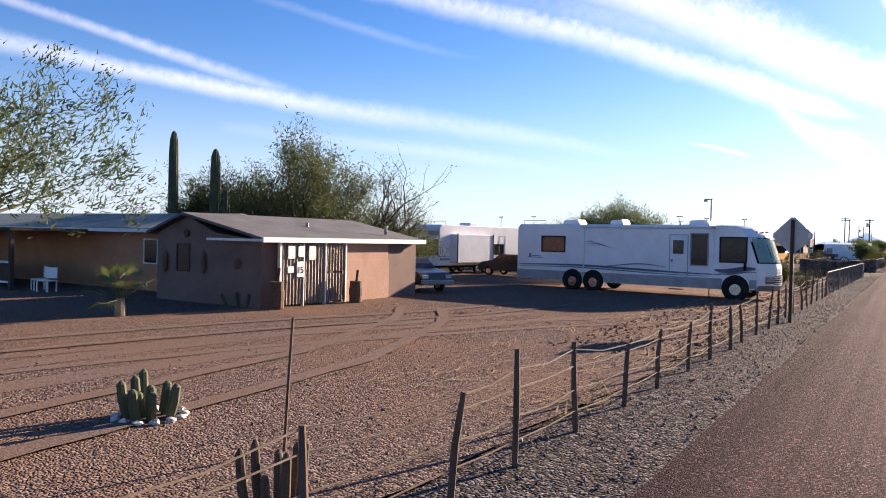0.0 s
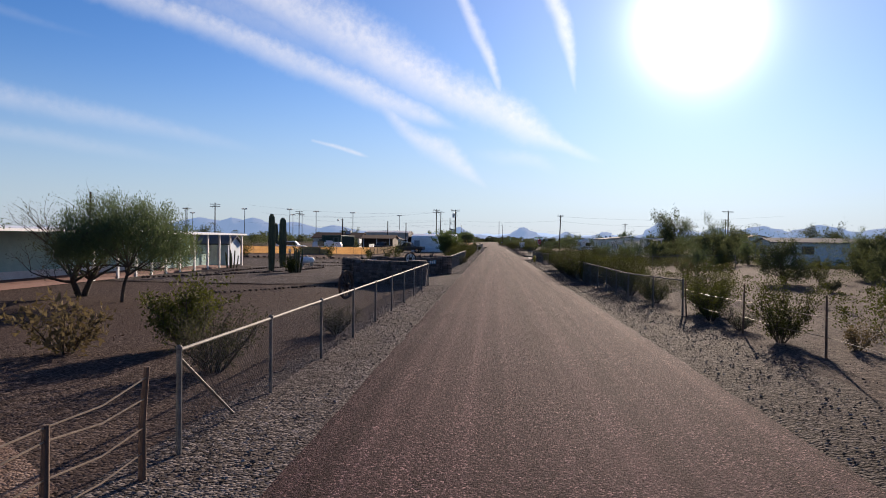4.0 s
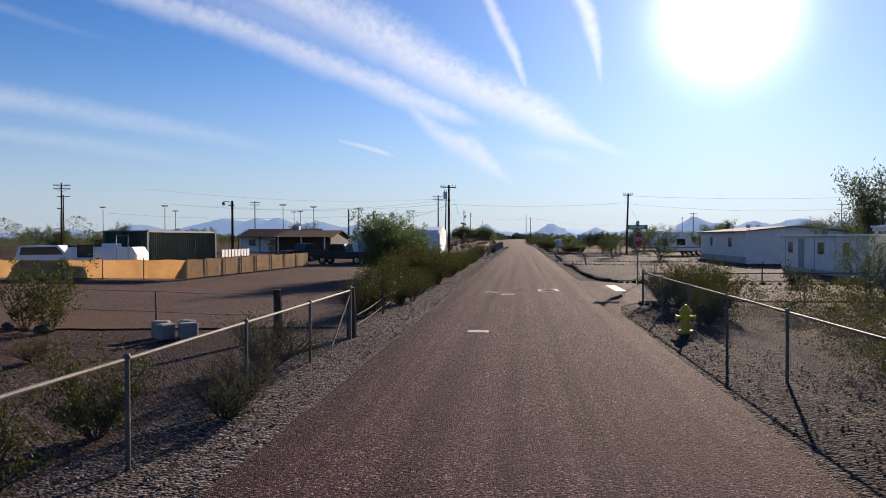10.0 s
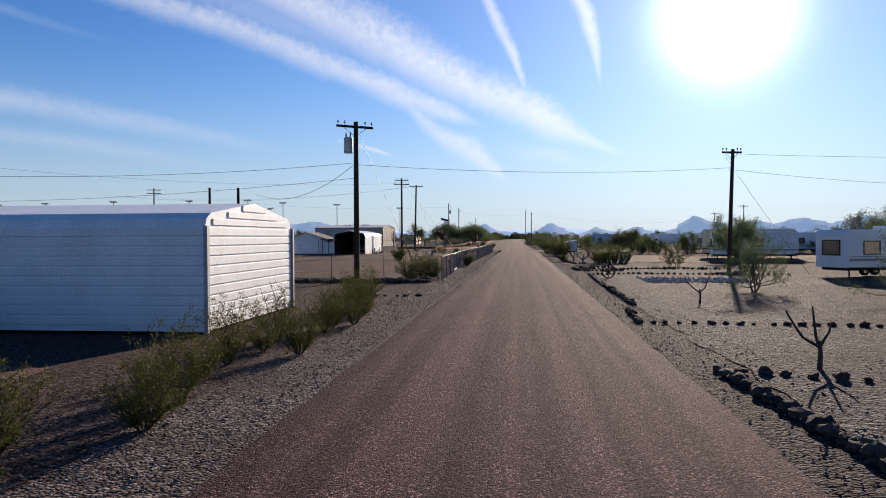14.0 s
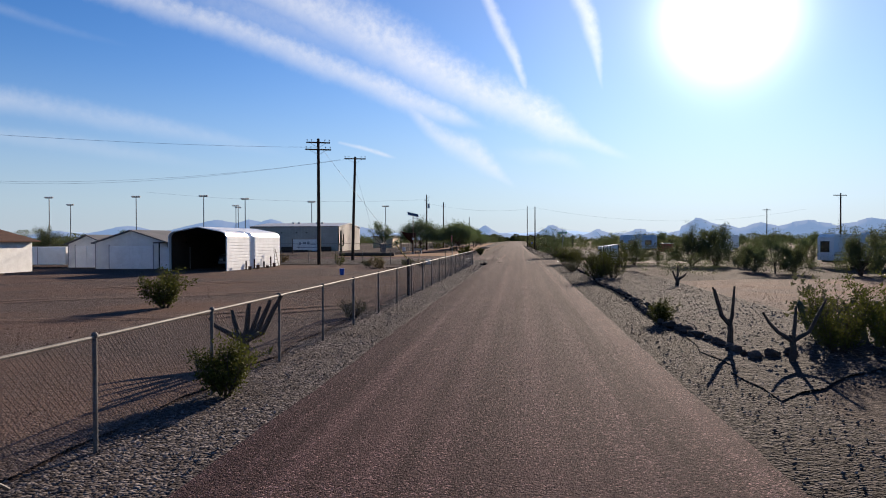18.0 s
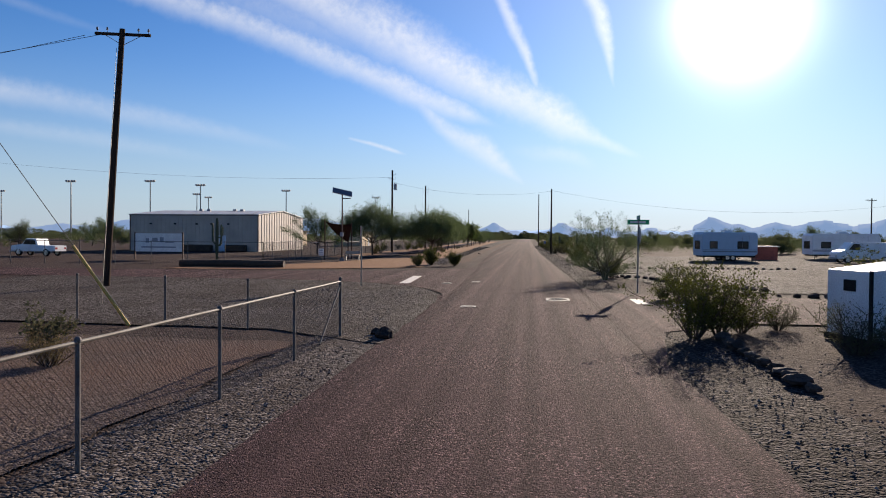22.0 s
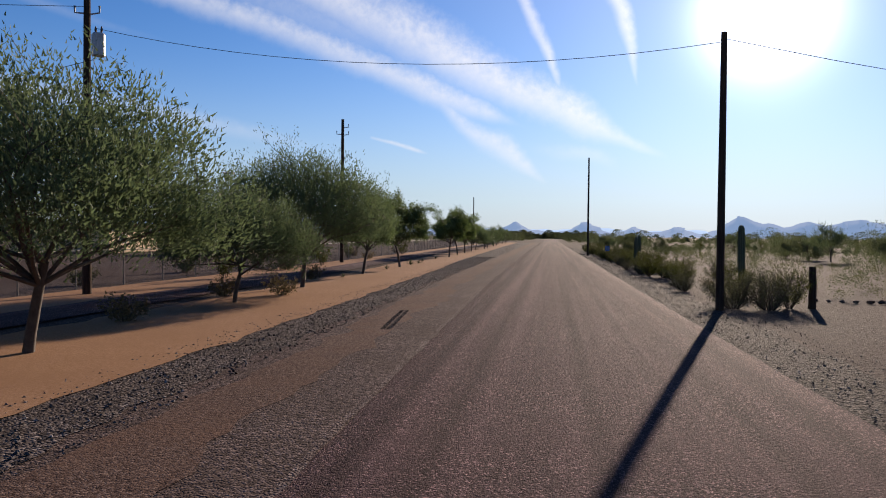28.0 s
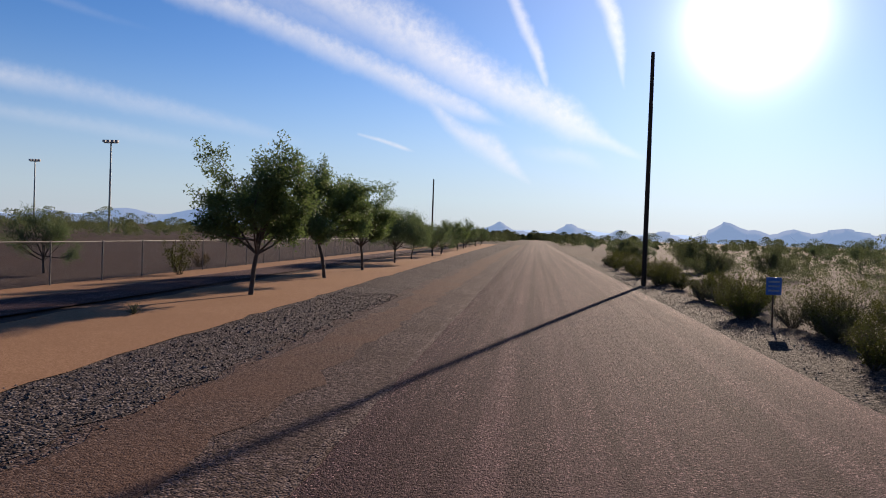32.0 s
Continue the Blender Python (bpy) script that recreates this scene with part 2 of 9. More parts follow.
def stony(name, base, dark, light, cell=0.035, rough=0.9, bump=0.8, depth=0.02, broad=0.25, tint=None, spec=0.02, lanes=0.0, knee=0.5):
    """Gravel or chip surface: every cell its own stone tone, rounded relief, broad dirt patches."""
    if name in MATS:
        return MATS[name]
    m = bpy.data.materials.new(name)
    m.use_nodes = True
    N, L = m.node_tree.nodes, m.node_tree.links
    b = N["Principled BSDF"]
    tc = N.new("ShaderNodeTexCoord")
    v = N.new("ShaderNodeTexVoronoi")
    v.inputs["Scale"].default_value = 1 / cell
    L.new(tc.outputs["Object"], v.inputs["Vector"])
    v2 = N.new("ShaderNodeTexVoronoi")
    v2.inputs["Scale"].default_value = 0.37 / cell
    L.new(tc.outputs["Object"], v2.inputs["Vector"])
    nz = N.new("ShaderNodeTexNoise")
    nz.inputs["Scale"].default_value, nz.inputs["Detail"].default_value = broad, 6
    nz.inputs["Roughness"].default_value = 0.65
    L.new(tc.outputs["Object"], nz.inputs[0])
    sep = N.new("ShaderNodeSeparateColor")
    L.new(v.outputs["Color"], sep.inputs[0])
    ramp = N.new("ShaderNodeValToRGB")
    ramp.color_ramp.elements[0].color = (*dark, 1)
    ramp.color_ramp.elements[1].color = (*light, 1)
    e = ramp.color_ramp.elements.new(knee)
    e.color = (*base, 1)
    L.new(sep.outputs[0], ramp.inputs[0])
    mx = N.new("ShaderNodeMix")
    mx.data_type, mx.blend_type = "RGBA", "MIX"
    mx.inputs[7].default_value = (*(tint or base), 1)
    r = N.new("ShaderNodeMapRange")
    r.inputs[1].default_value, r.inputs[2].default_value = 0.42, 0.68
    r.inputs[4].default_value = 0.75
    L.new(nz.outputs[0], r.inputs[0])
    L.new(r.outputs[0], mx.inputs[0])
    L.new(ramp.outputs[0], mx.inputs[6])
    colour = mx.outputs[2]
    if lanes:
        mp = N.new("ShaderNodeMapping")
        mp.inputs["Scale"].default_value = (2.2, 0.014, 1)
        L.new(tc.outputs["Object"], mp.inputs[0])
        ln = N.new("ShaderNodeTexNoise")
        ln.inputs["Scale"].default_value, ln.inputs["Detail"].default_value = 1.0, 5
        L.new(mp.outputs[0], ln.inputs[0])
        rl = N.new("ShaderNodeMapRange")
        rl.inputs[1].default_value, rl.inputs[2].default_value = 0.3, 0.7
        rl.inputs[3].default_value, rl.inputs[4].default_value = 1 - lanes, 1 + lanes
        L.new(ln.outputs[0], rl.inputs[0])
        hv = N.new("ShaderNodeHueSaturation")
        L.new(rl.outputs[0], hv.inputs["Value"])
        L.new(colour, hv.inputs["Color"])
        colour = hv.outputs[0]
    L.new(colour, b.inputs["Base Color"])
    b.inputs["Roughness"].default_value = rough
    b.inputs["Specular IOR Level"].default_value = spec
    a1 = N.new("ShaderNodeMath")
    a1.operation = "ADD"
    L.new(v.outputs["Distance"], a1.inputs[0])
    L.new(v2.outputs["Distance"], a1.inputs[1])
    bp = N.new("ShaderNodeBump")
    bp.invert = True
    bp.inputs["Strength"].default_value, bp.inputs["Distance"].default_value = bump, depth
    L.new(a1.outputs[0], bp.inputs["Height"])
    L.new(bp.outputs[0], b.inputs["Normal"])
    MATS[name] = m
    return m


ASPHALT = stony("asphalt", (0.068, 0.041, 0.0415), (0.021, 0.0128, 0.0132), (0.29, 0.18, 0.18), 0.017, 0.9, 1.0, 0.012, 0.35, (0.062, 0.0365, 0.0372), 0.027, 0.42, 0.8)
GRAVEL = stony("grey_gravel", (0.07, 0.059, 0.056), (0.018, 0.0152, 0.0145), (0.21, 0.182, 0.173), 0.04, 0.9, 1.0, 0.03, 0.5, (0.058, 0.045, 0.04))
GROUND = stony("desert_ground", (0.052, 0.038, 0.033), (0.018, 0.013, 0.012), (0.14, 0.108, 0.096), 0.04, 0.95, 0.8, 0.025, 0.08, (0.06, 0.041, 0.034))
YARD = stony("reddish_yard_dirt", (0.125, 0.088, 0.072), (0.055, 0.038, 0.032), (0.25, 0.186, 0.158), 0.03, 0.95, 0.9, 0.025, 0.2, (0.19, 0.112, 0.077))
SAND = stony("orange_sand", (0.2380, 0.1343, 0.0765), (0.1870, 0.1020, 0.0561), (0.3060, 0.1870, 0.1190), 0.02, 0.95, 0.4, 0.006, 0.3, (0.2125, 0.1190, 0.0680))
DARK_GRAVEL = stony("dark_gravel", (0.056, 0.045, 0.043), (0.015, 0.012, 0.0117), (0.175, 0.146, 0.14), 0.04, 0.9, 1.0, 0.03, 0.4, (0.054, 0.042, 0.037))
VERGE = stony("roadside_gravel", (0.037, 0.029, 0.028), (0.011, 0.009, 0.009), (0.14, 0.115, 0.11), 0.045, 0.9, 1.2, 0.04, 0.5, (0.036, 0.028, 0.024))
RUBBLE = stony("coarse_dark_rubble", (0.036, 0.029, 0.0275), (0.011, 0.0088, 0.0084), (0.14, 0.114, 0.108), 0.06, 0.92, 0.9, 0.035, 0.45, (0.04, 0.031, 0.027))
GREY_YARD = stony("grey_brown_yard_dirt", (0.088, 0.067, 0.058), (0.04, 0.03, 0.026), (0.19, 0.15, 0.132), 0.03, 0.95, 0.9, 0.025, 0.12, (0.15, 0.092, 0.068))
TRACK = stony("packed_yard_dirt", (0.15, 0.108, 0.088), (0.1, 0.07, 0.058), (0.22, 0.165, 0.14), 0.02, 0.95, 0.4, 0.008, 0.35, (0.17, 0.108, 0.08))
LOT = stony("grey_brown_lot_gravel", (0.058, 0.049, 0.045), (0.02, 0.017, 0.016), (0.2, 0.18, 0.17), 0.05, 0.9, 1.2, 0.04, 0.3, (0.05, 0.039, 0.034))
ROCK = material("rock", (0.095, 0.07, 0.059), (0.045, 0.035, 0.031), 0.95, 3.0, 30, 0.6, random_by=0.45, spec=0.1)
STEEL = material("galvanised_steel", (0.3, 0.29, 0.275), (0.2, 0.185, 0.17), 0.5, 3, 40, 0.05, metal=0.7)
FENCE_STEEL = material("weathered_fence_steel", (0.17, 0.16, 0.15), (0.1, 0.088, 0.078), 0.72, 3, 40, 0.1, metal=0.25, spec=0.25)
RUSTY = material("rusty_iron", (0.14, 0.075, 0.045), (0.07, 0.04, 0.028), 0.85, 8, 60, 0.3)
POLE_WOOD = material("weathered_pole_wood", (0.06, 0.038, 0.027), (0.03, 0.02, 0.015), 0.95, 2, 30, 0.4, stretch=(6, 6, 0.5), spec=0.08)
WIRE = material("dark_wire", (0.04, 0.04, 0.042), None, 0.6, bump=0)
WHITE_METAL = material("white_painted_metal", (0.78, 0.79, 0.8), (0.66, 0.66, 0.66), 0.38, 1.2, 30, 0.03, spec=0.5)
WHITE_PAINT = material("white_paint", (0.76, 0.75, 0.72), (0.62, 0.61, 0.58), 0.7, 1.5, 40, 0.08)

# ---- mesh helpers ----
def part(name, bm, mat, parent=None, label="", smooth=False):
    """Link a bmesh as one mesh object under a thing or a part."""
    me = bpy.data.meshes.new(name)
    if smooth:
        for f in bm.faces:
            f.smooth = True
    bm.to_mesh(me)
    bm.free()
    if mat:
        me.materials.append(mat)
    ob = new(name, me)
    if parent is not None:
        ob.parent = parent
    if label:
        ob["label"] = label
    return ob


def clone(ob, m, parent=None):
    """Another object on the same mesh."""
    o = new(ob.name.split(".")[0], ob.data)
    o.matrix_basis = m
    if parent is not None:
        o.parent = parent
    return o


def thing(name, x=0, y=0, z=0, rz=0, label="", category="", group="", kind=""):
    e = new(name)
    e.empty_display_size = 0.2
    e.matrix_basis = pose(x, y, z, 0, 0, rz)
    return tagged(e, label, category, group, kind)


def box(bm, x0, x1, y0, y1, z0, z1, bevel=0.0):
    r = bmesh.ops.create_cube(bm, size=1.0, matrix=Matrix.Translation(((x0 + x1) / 2, (y0 + y1) / 2, (z0 + z1) / 2)) @ Matrix.Diagonal((x1 - x0, y1 - y0, z1 - z0, 1)))
    if bevel:
        es = list({e for v in r["verts"] for e in v.link_edges})
        bmesh.ops.bevel(bm, geom=es, offset=bevel, segments=1, affect="EDGES", clamp_overlap=True)
    return bm


def boxes(*specs, bevel=0.0):
    bm = bmesh.new()
    for s in specs:
        box(bm, *s, bevel=bevel)
    return bm


def tube(bm, pts, radii, sides=8, caps=True):
    """A tapered pipe through the points."""
    pts = [Vector(p) for p in pts]
    if not hasattr(radii, "__len__"):
        radii = [radii] * len(pts)
    rings = []
    for i, p in enumerate(pts):
        d = (pts[min(i + 1, len(pts) - 1)] - pts[max(i - 1, 0)]).normalized()
        a = d.orthogonal().normalized() if i == 0 or abs(rings[-1][1].dot(d)) > 0.98 else (rings[-1][1] - d * rings[-1][1].dot(d)).normalized()
        b = d.cross(a)
        ring = [bm.verts.new(p + (a * math.cos(k * math.tau / sides) + b * math.sin(k * math.tau / sides)) * radii[i]) for k in range(sides)]
        rings.append((ring, a))
    for (r0, _), (r1, _) in zip(rings, rings[1:]):
        for k in range(sides):
            bm.faces.new((r0[k], r0[(k + 1) % sides], r1[(k + 1) % sides], r1[k]))
    if caps and sides > 2:
        bm.faces.new(rings[0][0][::-1])
        bm.faces.new(rings[-1][0])
    return bm


def prism(bm, outline, axis, a, b):
    """A polygon (list of 2D points) drawn out along axis 'x', 'y' or 'z' from a to b."""
    def at(p, h):
        return {"x": (h, p[0], p[1]), "y": (p[0], h, p[1]), "z": (p[0], p[1], h)}[axis]
    lo = [bm.verts.new(at(p, a)) for p in outline]
    hi = [bm.verts.new(at(p, b)) for p in outline]
    n = len(outline)
    bm.faces.new(lo)
    bm.faces.new(hi[::-1])
    for k in range(n):
        bm.faces.new((lo[k], hi[k], hi[(k + 1) % n], lo[(k + 1) % n]))
    bmesh.ops.recalc_face_normals(bm, faces=bm.faces)
    return bm


def lerp_table(table, y):
    if y <= table[0][0]:
        return table[0][1]
    for (y0, v0), (y1, v1) in zip(table, table[1:]):
        if y <= y1:
            return v0 + (v1 - v0) * (y - y0) / (y1 - y0)
    return table[-1][1]


LEFT = ((-200, -2.85), (205, -2.8), (235, -3.35), (258, -4.0), (277, -4.55), (290, -4.85), (303, -5.1), (316, -5.25), (330, -5.4), (400, -5.9), (900, -7.5))
RIGHT = ((-200, 2.9), (205, 2.85), (232, 2.65), (265, 2.05), (293, 1.65), (334, 1.45), (400, 1.1), (900, -0.2))


def edge_left(y):
    return lerp_table(LEFT, y)


def edge_right(y):
    return lerp_table(RIGHT, y)


# ---- ground, road, verges ----
def wob(x, y, s=1.0):
    return noise.noise(Vector((x * s, y * s, 3.1)))


def sheet(name, mat, left, right, y0, y1, z, step=1.0, cols=4, rag=0.12, crown=0.0, lip=0.0, label="", kind="structure", rough_z=0.0):
    """A strip of ground between two edge functions, with ragged edges and a small lip down to the soil."""
    bm = bmesh.new()
    rows = []
    n = max(2, int((y1 - y0) / step))
    for i in range(n + 1):
        y = y0 + (y1 - y0) * i / n
        a, b = left(y) + rag * wob(1.7, y, 0.9) + 0.5 * rag * wob(9.1, y, 3.3), right(y) + rag * wob(5.2, y, 0.9) + 0.5 * rag * wob(2.2, y, 3.3)
        row = []
        if lip:
            row.append(bm.verts.new((a - 0.08, y, z - lip)))
        for k in range(cols + 1):
            u = k / cols
            zz = z + crown * 4 * u * (1 - u) + rough_z * wob(a + (b - a) * u, y, 1.3)
            row.append(bm.verts.new((a + (b - a) * u, y, zz)))
        if lip:
            row.append(bm.verts.new((b + 0.08, y, z - lip)))
        rows.append(row)
    for r0, r1 in zip(rows, rows[1:]):
        for k in range(len(r0) - 1):
            bm.faces.new((r0[k], r0[k + 1], r1[k + 1], r1[k]))
    ob = part(name, bm, mat, smooth=True)
    return tagged(ob, label, "ground", kind=kind)


bm = bmesh.new()
xs = [-4600, -1500, -500, -200, -110] + list(range(-70, 71, 5)) + [110, 200, 500, 1500, 4600]
ys = [-4600, -1500, -400, -150] + list(range(-80, 421, 6)) + [500, 700, 1200, 2400, 4900]
grid = []
for y in ys:
    row = []
    for x in xs:
        e = min(abs(x - edge_left(y)), abs(x - edge_right(y))) if not (edge_left(y) < x < edge_right(y)) else 0
        near = max(0.0, min(1.0, (e - 6) / 25))
        row.append(bm.verts.new((x, y, -0.03 + (0.07 * near * wob(x, y, 0.06) if abs(x) < 100 else 0))))
    grid.append(row)
for r0, r1 in zip(grid, grid[1:]):
    for k in range(len(r0) - 1):
        bm.faces.new((r0[k], r0[k + 1], r1[k + 1], r1[k]))
tagged(part("ground", bm, GROUND, smooth=True), "dry reddish-brown desert soil strewn with small stones", "ground", kind="structure")

sheet("road", ASPHALT, edge_left, edge_right, -60, 900, 0.0, 0.5, 6, 0.05, 0.02, 0.05, "worn brownish asphalt road with crumbling edges")
sheet("pavement_verge_left", GRAVEL, lambda y: -4.5, lambda y: edge_left(y) + 0.15, -60, 211, -0.012, 1.0, 3, 0.25, 0, 0, "grey gravel verge beside the road", rough_z=0.01)
sheet("pavement_verge_right", VERGE, lambda y: edge_right(y) - 0.15, lambda y: edge_right(y) + (2.2 if y < 66 else 1.6), -60, 420, -0.012, 1.0, 3, 0.35, 0, 0, "grey gravel verge beside the road", rough_z=0.01)

# ---- far mountains ----
def ridge(name, dist, peaks, base, amp, mat, az0, az1):
    bm = bmesh.new()
    prev = None
    n = int((az1 - az0) * 4)
    for i in range(n + 1):
        az = az0 + (az1 - az0) * i / n
        el = base + amp * (noise.fractal(Vector((az * 0.35, dist * 0.01, 0)), 1.0, 2.0, 5))
        for a, h, w in peaks:
            el = max(el, h * math.exp(-abs((az - a) / w) ** 1.4) + 0.16 * amp * noise.fractal(Vector((az * 0.9, a, 1)), 1.0, 2.0, 5))
        d = aim(az, 0) * dist
        foot = aim(az, 0) * (dist * 0.93)
        h = max(2.0, math.tan(radians(max(el, 0.02))) * dist)
        col = [bm.verts.new((foot.x, 140 + foot.y, -2))]
        for u in (0.35, 0.7, 1.0):
            w = foot.lerp(d, u)
            col.append(bm.verts.new((w.x + 40 * wob(az, u, 2), 140 + w.y, h * (u ** 1.3) * (1 + 0.12 * wob(az * 2, u * 3, 1) * (1 - u)))))
        col.append(bm.verts.new((d.x * 1.06, 140 + d.y * 1.06, -2)))
        if prev:
            for k in range(len(col) - 1):
                bm.faces.new((prev[k], prev[k + 1], col[k + 1], col[k]))
        prev = col
    return tagged(part(name, bm, mat, smooth=True), "hazy blue desert mountain range along the horizon", "mountains", kind="structure")


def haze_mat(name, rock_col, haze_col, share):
    """Distant rock with aerial haze painted in: a bluish emission mixed over the surface."""
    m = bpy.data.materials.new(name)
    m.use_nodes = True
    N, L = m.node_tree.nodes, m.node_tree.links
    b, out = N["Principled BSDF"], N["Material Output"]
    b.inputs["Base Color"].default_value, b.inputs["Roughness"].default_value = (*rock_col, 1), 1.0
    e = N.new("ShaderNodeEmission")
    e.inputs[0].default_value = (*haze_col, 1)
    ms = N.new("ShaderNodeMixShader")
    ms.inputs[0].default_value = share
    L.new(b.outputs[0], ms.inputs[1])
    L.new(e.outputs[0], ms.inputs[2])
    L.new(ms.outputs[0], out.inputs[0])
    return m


# the ridges glow with their painted blue haze, the farther range more
FAR_ROCK_HAZE = haze_mat("far_rock", (0.2, 0.16, 0.15), (0.135, 0.205, 0.325), 0.8)
FAR_ROCK2_HAZE = haze_mat("farther_rock", (0.2, 0.17, 0.16), (0.26, 0.36, 0.51), 0.9)
ridge("backdrop_mountains_left", 3600, ((-29.5, 1.1, 3.5), (-23.4, 1.55, 4.5), (-21.0, 1.6, 3.0), (-19.4, 1.6, 3.0), (-16.5, 1.35, 4.0), (-13.0, 1.1, 3.5), (-2.8, 1.15, 1.3), (-8, 0.6, 2.0), (-34, 0.7, 3)), 0.35, 0.3, FAR_ROCK_HAZE, -62, 0)
ridge("backdrop_mountains_ahead", 3700, ((2.4, 1.15, 1.5), (5.9, 0.8, 1.2), (8.9, 0.8, 1.6), (13.3, 1.6, 1.7), (15.0, 1.1, 2.0), (17.5, 1.2, 2.2), (20.5, 1.3, 3.5), (24.5, 1.4, 4.0), (29, 1.25, 5)), 0.35, 0.25, FAR_ROCK_HAZE, 0, 62)
ridge("backdrop_mountains_behind", 4400, ((-23, 0.9, 5), (3, 0.7, 6), (22, 0.9, 6)), 0.45, 0.3, FAR_ROCK2_HAZE, -180, 180)

# ---- yards, side roads, paths (thin sheets over the soil) ----
def patch(name, mat, outline, z, rag=0.18, label="", step=0.7, kind="structure"):
    """A ground patch with a wavering outline."""
    pts = []
    n = len(outline)
    for i in range(n):
        a, b = Vector(outline[i]), Vector(outline[(i + 1) % n])
        k = max(1, int((b - a).length / step))
        for j in range(k):
            p = a.lerp(b, j / k)
            pts.append((p.x + rag * wob(p.x, p.y, 0.7), p.y + rag * wob(p.y, p.x, 0.8)))
    bm = bmesh.new()
    bm.faces.new([bm.verts.new((x, y, z)) for x, y in pts])
    bmesh.ops.triangulate(bm, faces=bm.faces)
    bmesh.ops.recalc_face_normals(bm, faces=bm.faces)
    if sum(f.normal.z for f in bm.faces) < 0:
        bmesh.ops.reverse_faces(bm, faces=bm.faces)
    return tagged(part(name, bm, mat), label, "ground", kind=kind)


patch("ground_yard_west", YARD, [(-4.6, -60), (-4.6, -7), (-9, -3), (-40, -3), (-60, -60)], 0.006, 0.3, "reddish dirt yard with tyre marks")
for k, (dx, dy) in enumerate(((0, 0), (1.75, -0.2))):
    patch("ground_wheel_track", TRACK, [(-14.6 + dx, -48 + dy), (-13.9 + dx, -48), (-13.1 + dx, -40), (-13.0 + dx, -36), (-12.3 + dx, -30), (-10.6 + dx * 0.9, -24), (-11.1 + dx * 0.9, -23.7), (-12.9 + dx, -29.8), (-13.7 + dx, -36), (-13.8 + dx, -40)], 0.011, 0.12, "packed pale wheel track in the dirt yard")
lift = 0.011
for pts in (((-16.5, -52), (-15.2, -42), (-13.4, -34), (-10.5, -27), (-7.5, -22)), ((-18.5, -50), (-17.0, -40), (-15.4, -32), (-13.5, -26), (-12.5, -20)),
            ((-9.5, -50), (-9.8, -42), (-10.8, -34), (-13.0, -28), (-15.0, -25)), ((-20, 178), (-15.5, 184), (-10, 187), (-6, 191)), ((-24, 166), (-18, 172), (-12, 175), (-7, 181)), ((-22, 160), (-16, 164), (-10, 166), (-6, 170))):
    for off in (0.0, 1.6):
        l = [(x + off, y) for x, y in pts]
        lift += 0.004
        patch("ground_wheel_track", TRACK, [(x - 0.16, y) for x, y in l] + [(x + 0.2, y) for x, y in l[::-1]], lift, 0.1, "packed pale wheel track in the dirt yard")
patch("ground_driveway", GRAVEL, [(-2.95, 22.9), (-2.95, 34.8), (-4.4, 35), (-9, 40), (-12, 62), (-34, 66), (-34, 24), (-12, 22), (-8, 24)], 0.006, 0.3, "raked grey gravel drive")
patch("ground_lot_west", GREY_YARD, [(-4.6, 68), (-4.6, 74), (-8, 110), (-40, 112), (-40, 70), (-12, 67)], 0.006, 0.3, "bare reddish dirt lot")
patch("ground_big_yard", GREY_YARD, [(-4.6, 138), (-4.6, 209), (-30, 210), (-46, 190), (-40, 140)], 0.006, 0.3, "bare grey-brown dirt yard with orange patches")
patch("road_side_east", ASPHALT, [(2.6, 90), (3.4, 87.5), (4.6, 86.2), (8, 85.3), (30, 85.0), (30, 76.6), (6, 76.4), (4.2, 76.0), (3.2, 74.0), (2.6, 70)], 0.012, 0.05, "worn asphalt side road")
patch("road_side_east_far", ASPHALT, [(2.5, 228), (3.2, 224.6), (5, 223.4), (30, 222.6), (30, 214.5), (6, 214.2), (3.6, 212), (2.6, 206)], 0.012, 0.05, "worn asphalt side road")
patch("road_side_west", ASPHALT, [(-2.6, 213), (-2.7, 219), (-3.2, 222.9), (-4.3, 225.6), (-5.3, 226.9), (-6.4, 227.8), (-7.7, 228.8), (-12, 230.2), (-60, 231.4), (-60, 237), (-16, 238.7), (-11, 240), (-7, 241.6), (-4.4, 244.6), (-3.5, 250)], 0.012, 0.06, "worn asphalt side road")
patch("ground_corner_gravel", LOT, [(-2.8, 209), (-2.9, 218.8), (-3.3, 222.7), (-4.4, 225.5), (-5.4, 226.8), (-6.5, 227.7), (-7.8, 228.7), (-12, 230.1), (-26, 230.8), (-26, 212), (-6, 211)], 0.008, 0.15, "loose grey gravel corner")
patch("ground_east_lot", LOT, [(4.6, 88.5), (4.1, 96), (3.9, 118), (4.2, 141), (30, 141), (30, 88)], 0.004, 0.3, "grey-brown gravel lot ringed with rocks")
patch("ground_east_sand", YARD, [(9.5, 163), (6.8, 172), (6.5, 184), (14, 188), (40, 186), (40, 164)], 0.004, 0.4, "pale sandy driveway")
patch("ground_east_gravel", RUBBLE, [(3.9, 156), (4.2, 165), (4.3, 200), (6.2, 200), (7.6, 195), (8.7, 188), (8.4, 178), (8.6, 170), (10, 162)], 0.009, 0.3, "dark bed of coarse broken stone")
patch("ground_trailer_lot", LOT, [(7, 226), (5, 240), (8, 285), (60, 290), (60, 224)], 0.004, 0.4, "flat grey gravel lot")

